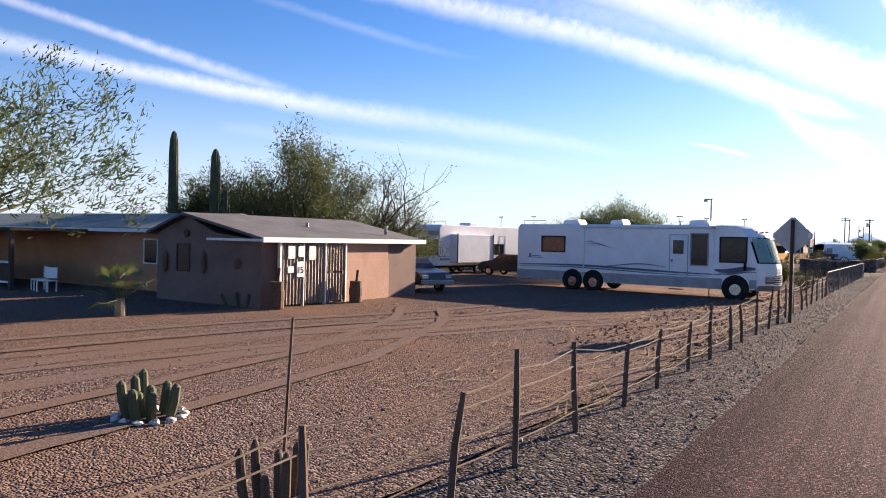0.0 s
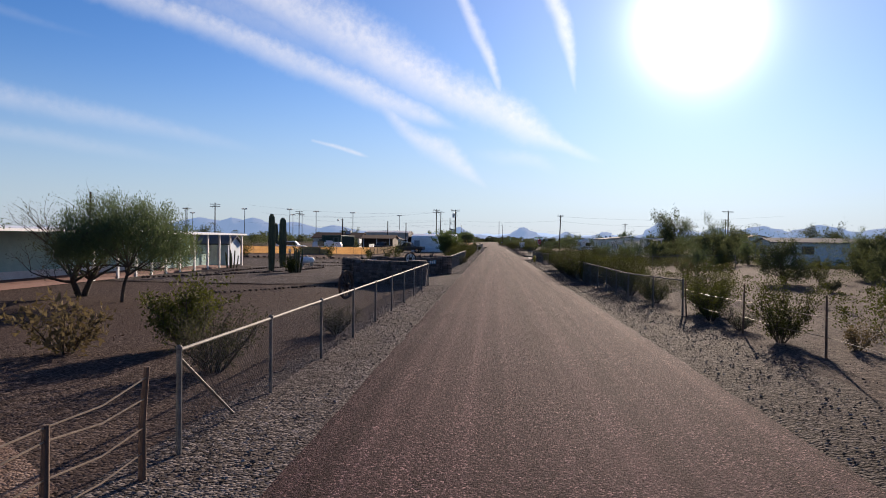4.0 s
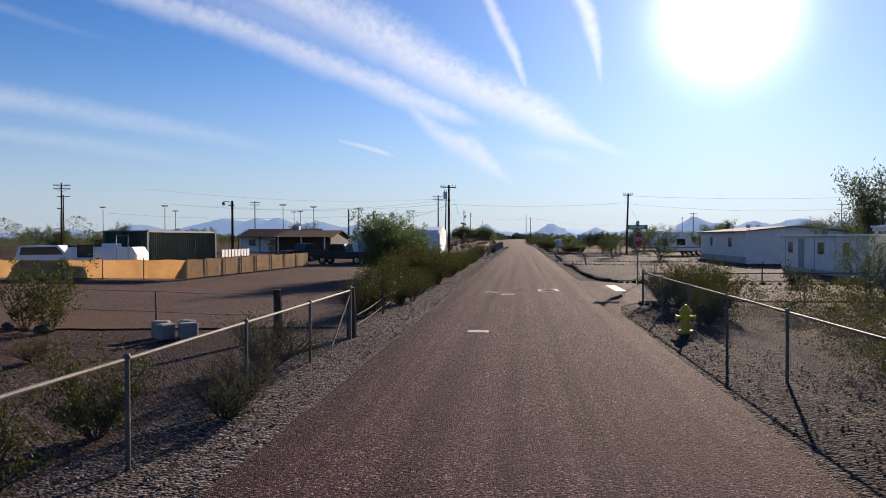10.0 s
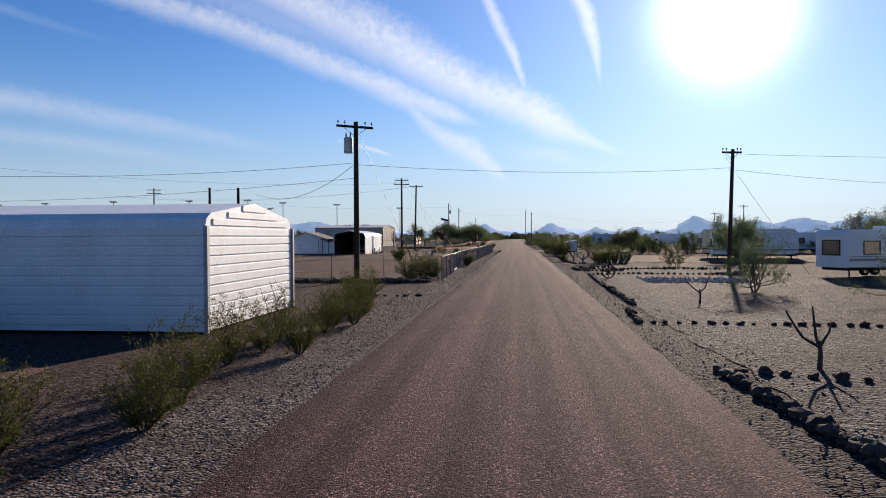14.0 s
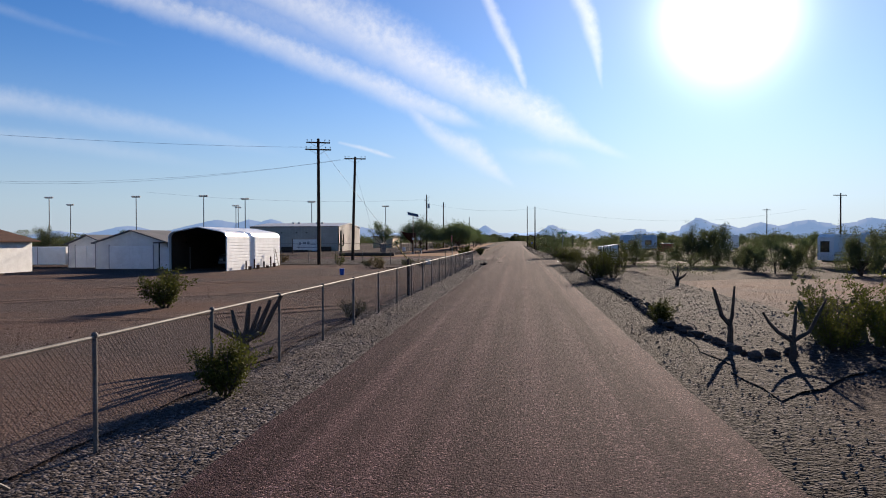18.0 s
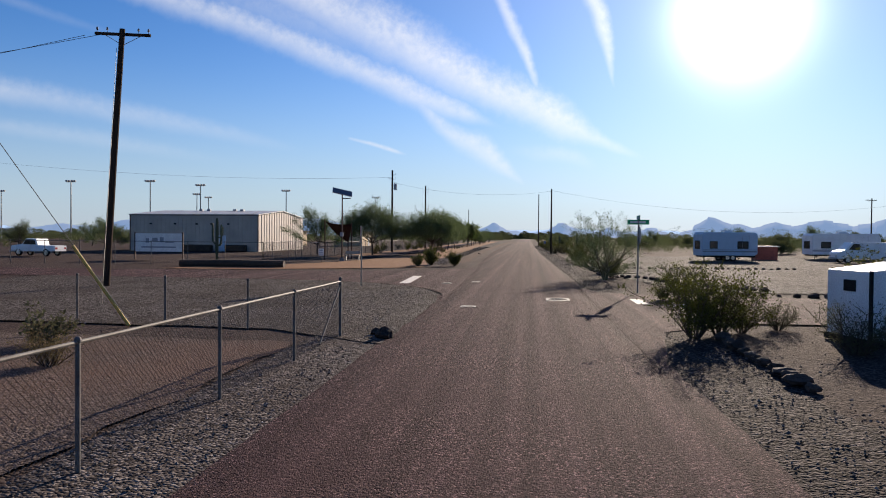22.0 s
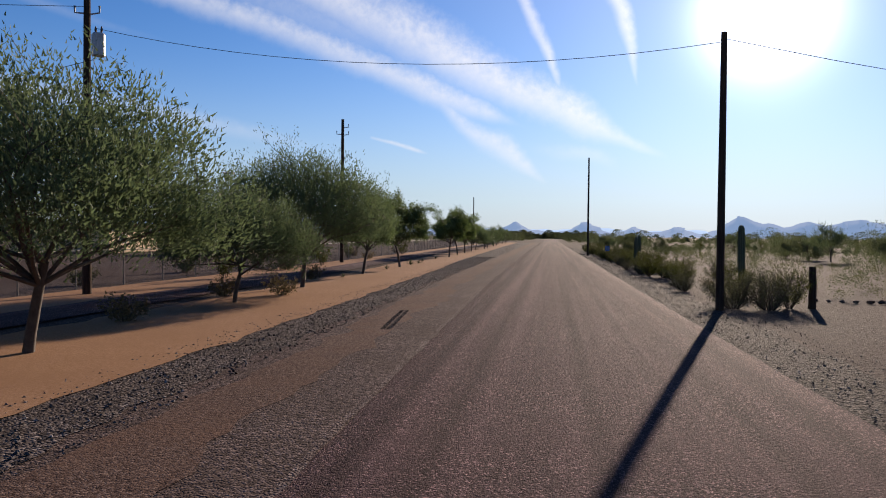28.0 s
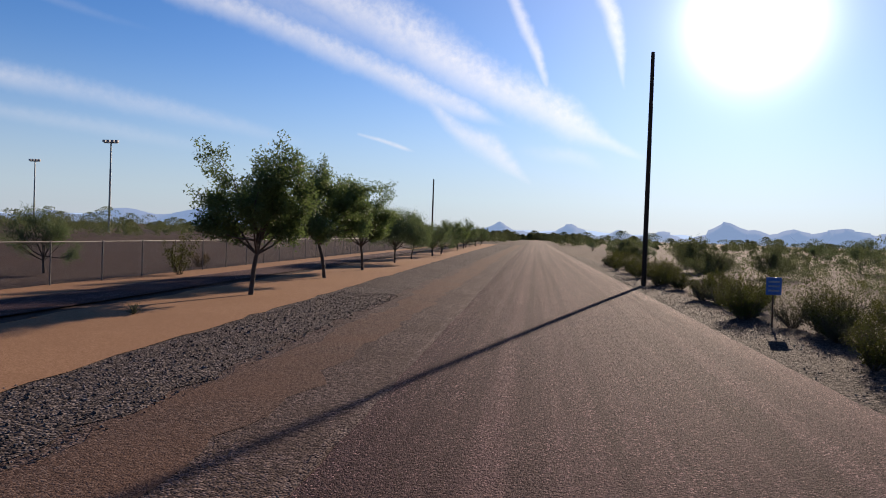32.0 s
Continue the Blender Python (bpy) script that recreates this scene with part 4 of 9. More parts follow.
for key, args in (("creo1", (41, 1.5, 0.9, 10, LEAF_CREO, 1900, 0.075, 0.018, "olive-green creosote bush with thin upright stems")), ("creo2", (42, 1.25, 1.0, 9, LEAF_CREO, 1600, 0.075, 0.018, "olive-green creosote bush with thin upright stems")),
                  ("creo3", (43, 1.8, 0.9, 10, LEAF_CREO, 2100, 0.075, 0.018, "tall olive-green creosote bush"))):
    model(key + "_far", make_bush("creosote_bush", *args, side_twigs=1))
model("scrub1_far", make_bush("desert_shrub", 44, 0.8, 0.7, 8, LEAF_GREY, 800, 0.09, 0.026, "low grey-green desert shrub", side_twigs=1))
model("scrub2_far", make_bush("desert_shrub", 45, 0.65, 0.7, 8, LEAF_DRY, 700, 0.09, 0.022, "low dry tan desert shrub", side_twigs=1))


def saguaro(x, y, h, r, arms=(), label="tall ribbed green saguaro cactus", rz=0, dead=False):
    t = thing("saguaro_cactus", x, y, 0, rz, label, "cactus")

    def column(name, pts, rad, ribs=12):
        bm = bmesh.new()
        n = len(pts)
        rings = []
        for i, p in enumerate(pts):
            p = Vector(p)
            d = (Vector(pts[min(i + 1, n - 1)]) - Vector(pts[max(i - 1, 0)])).normalized()
            a = d.cross(Vector((0, 1, 0.01))).normalized()
            b = d.cross(a)
            rings.append([bm.verts.new(p + (a * math.cos(k * math.pi / ribs) + b * math.sin(k * math.pi / ribs)) * rad[i] * (1.0 if k % 2 == 0 else 0.84)) for k in range(ribs * 2)])
        for r0, r1 in zip(rings, rings[1:]):
            for k in range(ribs * 2):
                bm.faces.new((r0[k], r0[(k + 1) % (ribs * 2)], r1[(k + 1) % (ribs * 2)], r1[k]))
        bm.faces.new(rings[-1])
        return part(name, bm, CACTUS, t)
    zs = [-0.1, 0.3, h * 0.3, h * 0.6, h * 0.85, h * 0.94, h * 0.985, h]
    rs = [0.8, 0.85, 1.0, 1.02, 0.95, 0.82, 0.5, 0.12]
    column("stem", [(0.03 * wob(z, x), 0.03 * wob(z, y), z) for z in zs], [r * k for k in rs])
    for (ang, z0, reach, top, ar) in arms:
        c, s = math.cos(radians(ang)), math.sin(radians(ang))
        pts = [(c * q, s * q, z) for q, z in ((0, z0), (reach * 0.6, z0 + 0.02), (reach * 0.95, z0 + 0.2), (reach, z0 + 0.5), (reach, (z0 + top) / 2 + 0.3), (reach, top - 0.12), (reach, top - 0.03), (reach, top))]
        column("arm", pts, [ar * k for k in (0.8, 0.9, 1, 1, 1, 0.85, 0.55, 0.12)], 9)
    return t


def agave(x, y, s, label="spiky grey-green agave rosette on bare sand", leaves=22, mat=None, name="agave_plant", droop=0.25):
    rng = random.Random(int(x * 91 + y * 17))
    t = thing(name, x, y, 0, 0, label, "plant")
    for k in range(leaves):
        ang, el = k * 2.4, rng.uniform(0.35, 1.25)
        L = s * rng.uniform(0.75, 1.05)
        o = Vector((math.cos(ang), math.sin(ang), 0))
        side = Vector((-math.sin(ang), math.cos(ang), 0))
        bm = bmesh.new()
        prev = None
        for i in range(5):
            u = i / 4
            c = o * (L * u * math.cos(el)) + Vector((0, 0, 0.02 + L * (u * math.sin(el) - droop * u * u * math.cos(el))))
            w = s * 0.055 * (1 - u) ** 0.6 * (0.7 + 0.6 * u) + 0.001
            cur = [bm.verts.new(c - side * w), bm.verts.new(c - Vector((0, 0, w * 0.5))), bm.verts.new(c + side * w)]
            if prev:
                bm.faces.new((prev[0], prev[1], cur[1], cur[0]))
                bm.faces.new((prev[1], prev[2], cur[2], cur[1]))
            prev = cur
        part("blade", bm, mat or LEAF_GREY, t)
    return t


def dead_trunk(x, y, limbs, label, name="dead_trunk", mat=None, seed=1, h=1.1, r=0.07):
    rng = random.Random(seed)
    t = thing(name, x, y, 0, 0, label, "dead wood")
    bm = bmesh.new()
    tube(bm, [(0, 0, -0.1), (0.02, 0, h * 0.25), (0.0, 0.03, h * 0.45)], [r * 1.25, r, r * 0.9], 8)
    part("stump", bm, mat or BARK, t)
    for ang, reach, top in limbs:
        c, s = math.cos(radians(ang)), math.sin(radians(ang))
        bm = bmesh.new()
        tube(bm, [(0, 0, h * 0.35), (c * reach * 0.5, s * reach * 0.5, h * 0.5), (c * reach * 0.8, s * reach * 0.8, top * 0.8), (c * reach, s * reach, top)], [r * 0.8, r * 0.62, r * 0.5, r * 0.34], 7)
        part("limb", bm, mat or BARK, t)
    return t


ROCKS = []
for k in range(6):
    bm = bmesh.new()
    bmesh.ops.create_icosphere(bm, subdivisions=2, radius=1.0)
    rr = random.Random(70 + k)
    off = Vector((rr.uniform(0, 50), rr.uniform(0, 50), 0))
    for v in bm.verts:
        v.co *= 0.78 + 0.42 * noise.noise(v.co * 1.3 + off) + 0.12 * noise.noise(v.co * 3.1 + off)
        v.co.z *= 0.72
        v.co.z = max(v.co.z, -0.45)
    me = bpy.data.meshes.new("rock")
    bm.to_mesh(me)
    bm.free()
    me.materials.append(ROCK)
    ROCKS.append(me)


def rock_at(x, y, s, parent=None, z=0.0, name="rock", mat=None):
    k = int(abs(x * 13.7 + y * 7.3)) % len(ROCKS)
    o = new(name, ROCKS[k])
    o.matrix_basis = pose(x, y, z + s * 0.3, 0, 0, (x * 77 + y * 41) % 360) @ Matrix.Diagonal((s * (1 + 0.3 * wob(x, y, 5)), s * (0.9 + 0.3 * wob(y, x, 5)), s * (0.9 + 0.35 * wob(x + y, 1, 5)), 1))
    if parent is not None:
        o.parent = parent
    return o


def rock_border(pts, gap, size, label="line of dark rough rocks edging the gravel", jitter=0.06, closed=False):
    t = thing("rock_border", 0, 0, 0, 0, label, "rock border")
    size *= 1.22
    pts = [Vector(p) for p in pts]
    if closed:
        pts.append(pts[0])
    carry = 0.0
    n = 0
    for a, b in zip(pts, pts[1:]):
        L = (b - a).length
        d = carry
        while d < L:
            p = a.lerp(b, d / L)
            s = size * (0.8 + 0.55 * wob(p.x * 3, p.y * 3, 1.7))
            rock_at(p.x + jitter * wob(p.x, p.y, 6), p.y + jitter * wob(p.y, p.x, 6), max(size * 0.4, s), t)
            d += gap * (0.85 + 0.4 * wob(p.y, p.x, 2.2))
            n += 1
        carry = d - L
    return t

# ---- fences, poles, signs ----
def link_panel(h):
    """Three metres of diamond wire mesh."""
    V, F = [], []
    L, r, gap = 3.0, 0.0015, 0.075

    def rod(a, b):
        i = len(V)
        for p in (a, b):
            V.extend([(p[0] + r, p[1], p[2]), (p[0] - r * 0.5, p[1], p[2] + r), (p[0] - r * 0.5, p[1], p[2] - r)])
        for k in range(3):
            F.append((i + k, i + (k + 1) % 3, i + 3 + (k + 1) % 3, i + 3 + k))
    k = -int(h / gap) - 1
    while k * gap < L:
        for sgn in (1, -1):
            y0, y1, z0, z1 = k * gap, k * gap + h, 0.03, 0.03 + h
            if y0 < 0:
                z0, y0 = z0 - y0, 0.0
            if y1 > L:
                z1, y1 = z1 - (y1 - L), L
            if y1 - y0 > 0.02:
                rod((0.004 * sgn, y0, z0) if sgn > 0 else (-0.004, L - y0, z0), (0.004, y1, z1) if sgn > 0 else (-0.004, L - y1, z1))
        k += 1
    me = bpy.data.meshes.new("wire_mesh")
    me.from_pydata(V, [], F)
    me.materials.append(FENCE_STEEL)
    return me


def shared(bm, name, mat):
    me = bpy.data.meshes.new(name)
    bm.to_mesh(me)
    bm.free()
    me.materials.append(mat)
    return me


POST_BM = bmesh.new()
tube(POST_BM, [(0, 0, -0.3), (0, 0, 1.0)], 0.026, 10)
POST_ME = shared(POST_BM, "post", FENCE_STEEL)
CAP_BM = bmesh.new()
bmesh.ops.create_uvsphere(CAP_BM, u_segments=10, v_segments=6, radius=0.038)
CAP_ME = shared(CAP_BM, "post_cap", FENCE_STEEL)
LINKS = {}


def under(name, me, parent, m):
    o = new(name, me)
    o.parent = parent
    o.matrix_basis = m
    return o


def chain_link(pts, h, label="galvanised chain-link fence with a top rail", spacing=3.05, rail=True, fabric=True, brace_ends=False):
    """A run of chain-link fence through the points (x, y)."""
    t = thing("chain_link_fence", pts[0][0], pts[0][1], 0, 0, label, "fence")
    o = Vector((pts[0][0], pts[0][1], 0))
    if h not in LINKS:
        LINKS[h] = link_panel(h - 0.06)
    for a, b in zip(pts, pts[1:]):
        a, b = Vector((a[0], a[1], 0)), Vector((b[0], b[1], 0))
        n = max(1, round((b - a).length / spacing))
        ang = math.degrees(math.atan2(-(b - a).x, (b - a).y))
        for k in range(n):
            p, q = a.lerp(b, k / n), a.lerp(b, (k + 1) / n)
            s = 1.25 if k == 0 else 1.0
            under("post", POST_ME, t, pose(*(p - o), 0, 0, 0) @ Matrix.Diagonal((s, s, h, 1)))
            under("post_cap", CAP_ME, t, pose(p.x - o.x, p.y - o.y, h))
            if fabric:
                under("wire_mesh", LINKS[h], t, pose(p.x - o.x, p.y - o.y, 0, 0, 0, ang) @ Matrix.Diagonal((1, (q - p).length / 3.0, 1, 1)))
            if rail:
                bm = bmesh.new()
                sag = 0.012 * wob(p.x, p.y, 2)
                tube(bm, [p - o + Vector((0, 0, h - 0.02)), (p + q) / 2 - o + Vector((0, 0, h - 0.02 + sag)), q - o + Vector((0, 0, h - 0.02))], 0.02, 8)
                part("top_rail", bm, FENCE_STEEL, t)
        if brace_ends:
            ends = ([(a, (b - a).normalized())] if abs(a.y - pts[0][1]) < 0.01 else []) + ([(b, (a - b).normalized())] if abs(b.y - pts[-1][1]) < 0.01 else [])
            for e, inw in ends:
                bm = bmesh.new()
                tube(bm, [e - o + Vector((0, 0, h - 0.1)), e - o + inw * 1.6 + Vector((0, 0, 0.05))], 0.018, 8)
                part("brace", bm, FENCE_STEEL, t)
    e = Vector((pts[-1][0], pts[-1][1], 0))
    under("post", POST_ME, t, pose(*(e - o)) @ Matrix.Diagonal((1.3, 1.3, h + 0.05, 1)))
    under("post_cap", CAP_ME, t, pose(e.x - o.x, e.y - o.y, h + 0.05))
    return t


def wire_run(pts, heights, posts_mat, label, spacing=1.75, post_h=1.05, lean=0.12, name="wire_fence", r=0.035):
    """Rough stakes with strands of wire and netting."""
    rng = random.Random(int(pts[0][1] * 10))
    t = thing(name, pts[0][0], pts[0][1], 0, 0, label, "fence")
    o = Vector((pts[0][0], pts[0][1], 0))
    line = []
    for a, b in zip(pts, pts[1:]):
        a, b = Vector((a[0], a[1], 0)), Vector((b[0], b[1], 0))
        n = max(1, round((b - a).length / spacing))
        line += [a.lerp(b, k / n) + (Vector((rng.uniform(-0.06, 0.06), rng.uniform(-0.25, 0.25), 0)) if k else Vector((0, 0, 0))) for k in range(n)]
    line.append(Vector((pts[-1][0], pts[-1][1], 0)))
    tops = []
    for p in line:
        h = post_h * rng.uniform(0.85, 1.25)
        top = p - o + Vector((rng.uniform(-lean, lean), rng.uniform(-lean, lean), h))
        bm = bmesh.new()
        mid = (p - o).lerp(top, 0.5) + Vector((rng.uniform(-0.02, 0.02), rng.uniform(-0.02, 0.02), 0))
        tube(bm, [p - o + Vector((0, 0, -0.2)), mid, top], [r * rng.uniform(0.8, 1.2), r, r * 0.75], 7)
        part("stake", bm, posts_mat, t)
        tops.append((p - o, top, h))
    for hz in heights:
        bm = bmesh.new()
        run = []
        for (p, q, h), (p2, q2, h2) in zip(tops, tops[1:]):
            a, b = p.lerp(q, min(0.98, hz / h)), p2.lerp(q2, min(0.98, hz / h2))
            run += [a, (a + b) / 2 - Vector((0, 0, rng.uniform(0.01, 0.06)))]
        run.append(b)
        tube(bm, run, 0.008, 4, caps=False)
        part("wire", bm, TAN_WIRE, t)
    return t


def pole(x, y, h, arms=((0.35, 2.4),), label="weathered wooden utility pole with a crossarm", lean=(0, 0), r=0.15, transformer=None, name="utility_pole", arm_dir=90, pins=True):
    """arms: (drop below the top, width)."""
    t = thing(name, x, y, 0, 0, label, "utility pole")
    bm = bmesh.new()
    tube(bm, [(0, 0, -0.6), (lean[0] * 0.5, lean[1] * 0.5, h / 2), (lean[0], lean[1], h)], [r, r * 0.88, r * 0.72], 12)
    part("shaft", bm, POLE_WOOD, t)
    c, s = math.cos(radians(arm_dir)), math.sin(radians(arm_dir))
    for drop, w in arms:
        z = h - drop
        bx, by = lean[0] * z / h, lean[1] * z / h
        bm = bmesh.new()
        box(bm, -w / 2, w / 2, -0.05, 0.05, -0.06, 0.06)
        ob = part("crossarm", bm, POLE_WOOD, t)
        ob.matrix_basis = pose(bx + c * 0 - s * 0.13, by + c * 0.13, z, 0, 0, arm_dir)
        for k in (-1, 1):
            bm = bmesh.new()
            tube(bm, [(bx - s * 0.1, by + c * 0.1, z - 0.5), (bx - s * 0.13 + c * k * w * 0.32, by + c * 0.13 + s * k * w * 0.32, z - 0.05)], 0.015, 5)
            part("arm_brace", bm, STEEL, t)
        if pins:
            for k in (-0.46, -0.28, 0.28, 0.46):
                bm = bmesh.new()
                tube(bm, [(0, 0, 0), (0, 0, 0.1), (0, 0, 0.12), (0, 0, 0.2), (0, 0, 0.24)], [0.012, 0.012, 0.05, 0.045, 0.02], 8)
                o = part("insulator", bm, CONCRETE, t)
                o.matrix_basis = pose(bx - s * 0.13 + c * k * w, by + c * 0.13 + s * k * w, z + 0.06)
    if transformer:
        z, ang = transformer
        px, py = math.cos(radians(ang)) * 0.42, math.sin(radians(ang)) * 0.42
        bm = bmesh.new()
        tube(bm, [(px, py, z - 0.42), (px, py, z - 0.4), (px, py, z + 0.36), (px, py, z + 0.42), (px, py, z + 0.45)], [0.2, 0.24, 0.24, 0.2, 0.08], 13)
        can = part("transformer", bm, material("grey_enamel", (0.42, 0.44, 0.45), (0.33, 0.34, 0.35), 0.45, 2, 30, 0.05), t, "grey cylindrical transformer can")
        for k in (-1, 1):
            bm = bmesh.new()
            tube(bm, [(px + 0.1 * k, py, z + 0.42), (px + 0.12 * k, py, z + 0.55), (px + 0.12 * k, py, z + 0.68)], [0.03, 0.045, 0.02], 8)
            part("bushing", bm, RUSTY, can)
    return t


def cable(a, b, sag, label="thin dark overhead power line", r=0.012, name="power_line"):
    bm = bmesh.new()
    a, b = Vector(a), Vector(b)
    pts = []
    for i in range(17):
        u = i / 16
        p = a.lerp(b, u)
        p.z -= sag * 4 * u * (1 - u)
        pts.append(p)
    tube(bm, pts, r, 4, caps=False)
    ob = part(name, bm, WIRE)
    return tagged(ob, label, "cable")


# main poles
pole(-8.56, 136.2, 8.5, ((0.25, 2.1),), "weathered wooden utility pole with crossarm and transformer", r=0.16, transformer=(7.25, 180), arm_dir=35)
pole(13.6, 146.6, 7.9, ((0.2, 1.3),), "wooden utility pole with a short crossarm", lean=(0.25, 0), r=0.14, arm_dir=10)
pole(-18.4, 211.4, 11.7, ((0.35, 2.2), (1.0, 2.4)), "tall wooden utility pole with two crossarms", r=0.17, arm_dir=20)
pole(-18.1, 223.6, 11.5, ((0.2, 2.4),), "tall leaning wooden utility pole with one crossarm", lean=(0.1, 1.2), r=0.17, arm_dir=15)
pole(-19.2, 295.6, 11.6, (), "wooden utility pole with side brackets and transformer", r=0.16, transformer=(9.2, 10))
pole(-19.2, 328.6, 11.7, (), "tall bare wooden utility pole with side brackets", r=0.16)
pole(3.2, 295.4, 8.9, (), "plain wooden service pole at the road edge", r=0.13)
pole(2.2, 362.0, 12.0, (), "tall slim wooden pole with a small fitting on top", r=0.13)
pole(-20.9, 445, 11.5, (), "tall bare wooden utility pole", r=0.15)
BRACKET = material("bracket_grey", (0.3, 0.3, 0.3), None, 0.6, bump=0)
for px, py, h in ((-19.2, 295.6, 11.6), (-19.2, 328.6, 11.7)):
    t = thing("pole_bracket_set", px, py, 0, 0, "grey insulator brackets bolted to a pole", "bracket")
    for dz, sx in ((0.7, 1), (1.25, -1), (1.3, 1)):
        bm = bmesh.new()
        tube(bm, [(0.08 * sx, 0, h - dz), (0.5 * sx, 0, h - dz + 0.05), (0.5 * sx, 0, h - dz + 0.3)], [0.03, 0.03, 0.045], 6)
        part("bracket", bm, BRACKET, t)

cable((-8.4, 136.2, 6.2), (13.8, 146.6, 6.7), 0.35)
cable((-8.7, 136.2, 6.3), (-40, 128, 6.2), 0.8)
cable((-8.6, 136.3, 5.5), (-60, 150, 6.0), 0.9)
cable((-8.6, 136.3, 6.3), (-19.5, 150.5, 5.6), 1.0)
cable((-8.5, 136.4, 8.1), (-5.6, 139.3, 0.05), 0.15, "steel guy wire anchored in the dirt", 0.009, "guy_wire")
cable((-18.4, 211.4, 11.2), (-9.54, 210.9, 0.05), 0.1, "steel guy wire anchored in the dirt", 0.01, "guy_wire")
cable((-18.1, 224.5, 10.6), (-13.2, 215.5, 0.05), 0.1, "steel guy wire anchored in the dirt", 0.01, "guy_wire")
cable((-18.9, 295.6, 9.8), (3.2, 295.4, 8.6), 1.0)
cable((3.2, 295.4, 8.7), (60, 306, 8.4), 2.6)
cable((-19.2, 295.6, 10.6), (-70, 276, 11.4), 1.0)
cable((-18.4, 211.4, 10.9), (-60, 160, 10.2), 1.2)
cable((-18.9, 224.5, 11.2), (-80, 232, 10.8), 1.5)
cable((-19.6, 224.5, 11.2), (-80, 235, 10.8), 1.6)
cable((13.6, 146.6, 7.6), (60, 144, 8), 0.8)
cable((13.6, 146.6, 6.6), (50, 160, 6.5), 0.8)
cable((13.4, 146.6, 7.4), (16.5, 141, 0.05), 0.1, "steel guy wire anchored in the dirt", 0.009, "guy_wire")
t = thing("guy_guard", -5.75, 139.15, 0, 0, "yellow plastic guard on a guy wire", "guy guard")
bm = bmesh.new()
tube(bm, [(0.16, 0.16, 0.0), (-0.62, -0.6, 2.2)], 0.035, 8)
part("sleeve", bm, material("yellow_plastic", (0.62, 0.38, 0.08), None, 0.6, bump=0), t)
t = thing("guy_guard", -9.54, 210.9, 0, 0, "yellow plastic guard on a guy wire", "guy guard")
bm = bmesh.new()
tube(bm, [(-0.04, 0.0, 0.0), (-1.6, 0.08, 1.98)], 0.04, 8)
part("sleeve", bm, MATS["yellow_plastic"], t)

# fence runs, west side
TAN_WIRE = material("weathered_tan_wire", (0.2, 0.145, 0.1), (0.11, 0.078, 0.055), 0.6, 6, 40, 0)
STAKE = material("grey_stake_wood", (0.15, 0.09, 0.06), (0.08, 0.05, 0.038), 0.9, 3, 40, 0.5, stretch=(5, 5, 0.6))
wire_run([(-4.2, -46), (-4.2, -40.9), (-4.15, -39.1), (-4.1, -36.3), (-4.1, -34.6), (-4.1, -33), (-4.1, -31.1), (-4.1, -29.4), (-4.1, -26.2), (-4.1, -6.6)], (0.25, 0.5, 0.78, 0.98), STAKE, "rough wooden stakes strung with rusty wire", 1.75, 1.0, 0.1)
chain_link([(-4.1, -5.8), (-3.98, 22.5)], 1.12, brace_ends=True)
chain_link([(-3.95, 35.3), (-3.85, 66.0)], 1.1, brace_ends=True)
wire_run([(-3.9, 66.6), (-4.5, 80), (-4.8, 98)], (0.22, 0.45), STAKE, "sagging wire strung through roadside bushes", 5.0, 0.9, name="wire_fence")
wire_run([(-5.6, 66.2), (-12, 67.6), (-30, 68.5)], (0.5, 1.0), RUSTY, "thin iron posts with wire across the lot", 3.4, 1.05, 0.03, r=0.022)
wire_run([(-4.1, 135.5), (-9.8, 135.6), (-30, 134)], (0.5, 1.15), RUSTY, "thin iron posts with wire across the lot", 3.2, 1.25, 0.02, r=0.022)
chain_link([(-4.0, 136.6), (-4.15, 145.2)], 1.27, brace_ends=True)
chain_link([(-4.3, 149.8), (-4.15, 164.5), (-4.1, 178), (-3.95, 210.0)], 1.27, brace_ends=True)
chain_link([(-4.0, 210.2), (-9, 211.6), (-20, 213.5), (-34, 214.5)], 1.2, "chain-link fence with a sagging wire", rail=False, fabric=False)
# east side
chain_link([(5.3, -19), (4.3, -6.3)], 1.12)
wire_run([(4.3, -6.3), (6.1, -4.4), (6.0, 2), (5.3, 10)], (0.4, 0.8), RUSTY, "thin iron posts with slack wire among shrubs", 4.5, 1.05, 0.05, r=0.025)
chain_link([(5.3, 10.5), (4.4, 15.0), (4.38, 25.7), (4.28, 36.4), (4.5, 47.6)], 1.1, "chain-link fence half buried in shrubs")
chain_link([(4.5, 47.6), (9, 48.1), (16, 48.6)], 1.1, fabric=False)
chain_link([(4.4, 55.4), (4.1, 58.6), (4.0, 74.8)], 1.1)
chain_link([(4.4, 55.4), (11, 56.0), (22, 56.8)], 1.1, fabric=False)
chain_link([(4.0, 74.8), (12, 75.6)], 1.05)
wire_run([(6.6, 79.2 + 8), (12, 88)], (0.7,), STAKE, "short wooden posts with a rail", 2.6, 0.9)
# last stretch: park fence
chain_link([(-21.6, 262), (-21.4, 285), (-20.7, 320), (-20.2, 350), (-22, 420)], 1.55, "tall chain-link park fence with a top rail")
chain_link([(-19.2, 245.4), (-40, 246.2), (-70, 247.5)], 1.75, "tall chain-link fence with a top rail", fabric=False)
chain_link([(-19.2, 245.4), (-21.6, 262)], 1.75, "tall chain-link fence with a top rail")

# ---- planting ----
rng = random.Random(5)
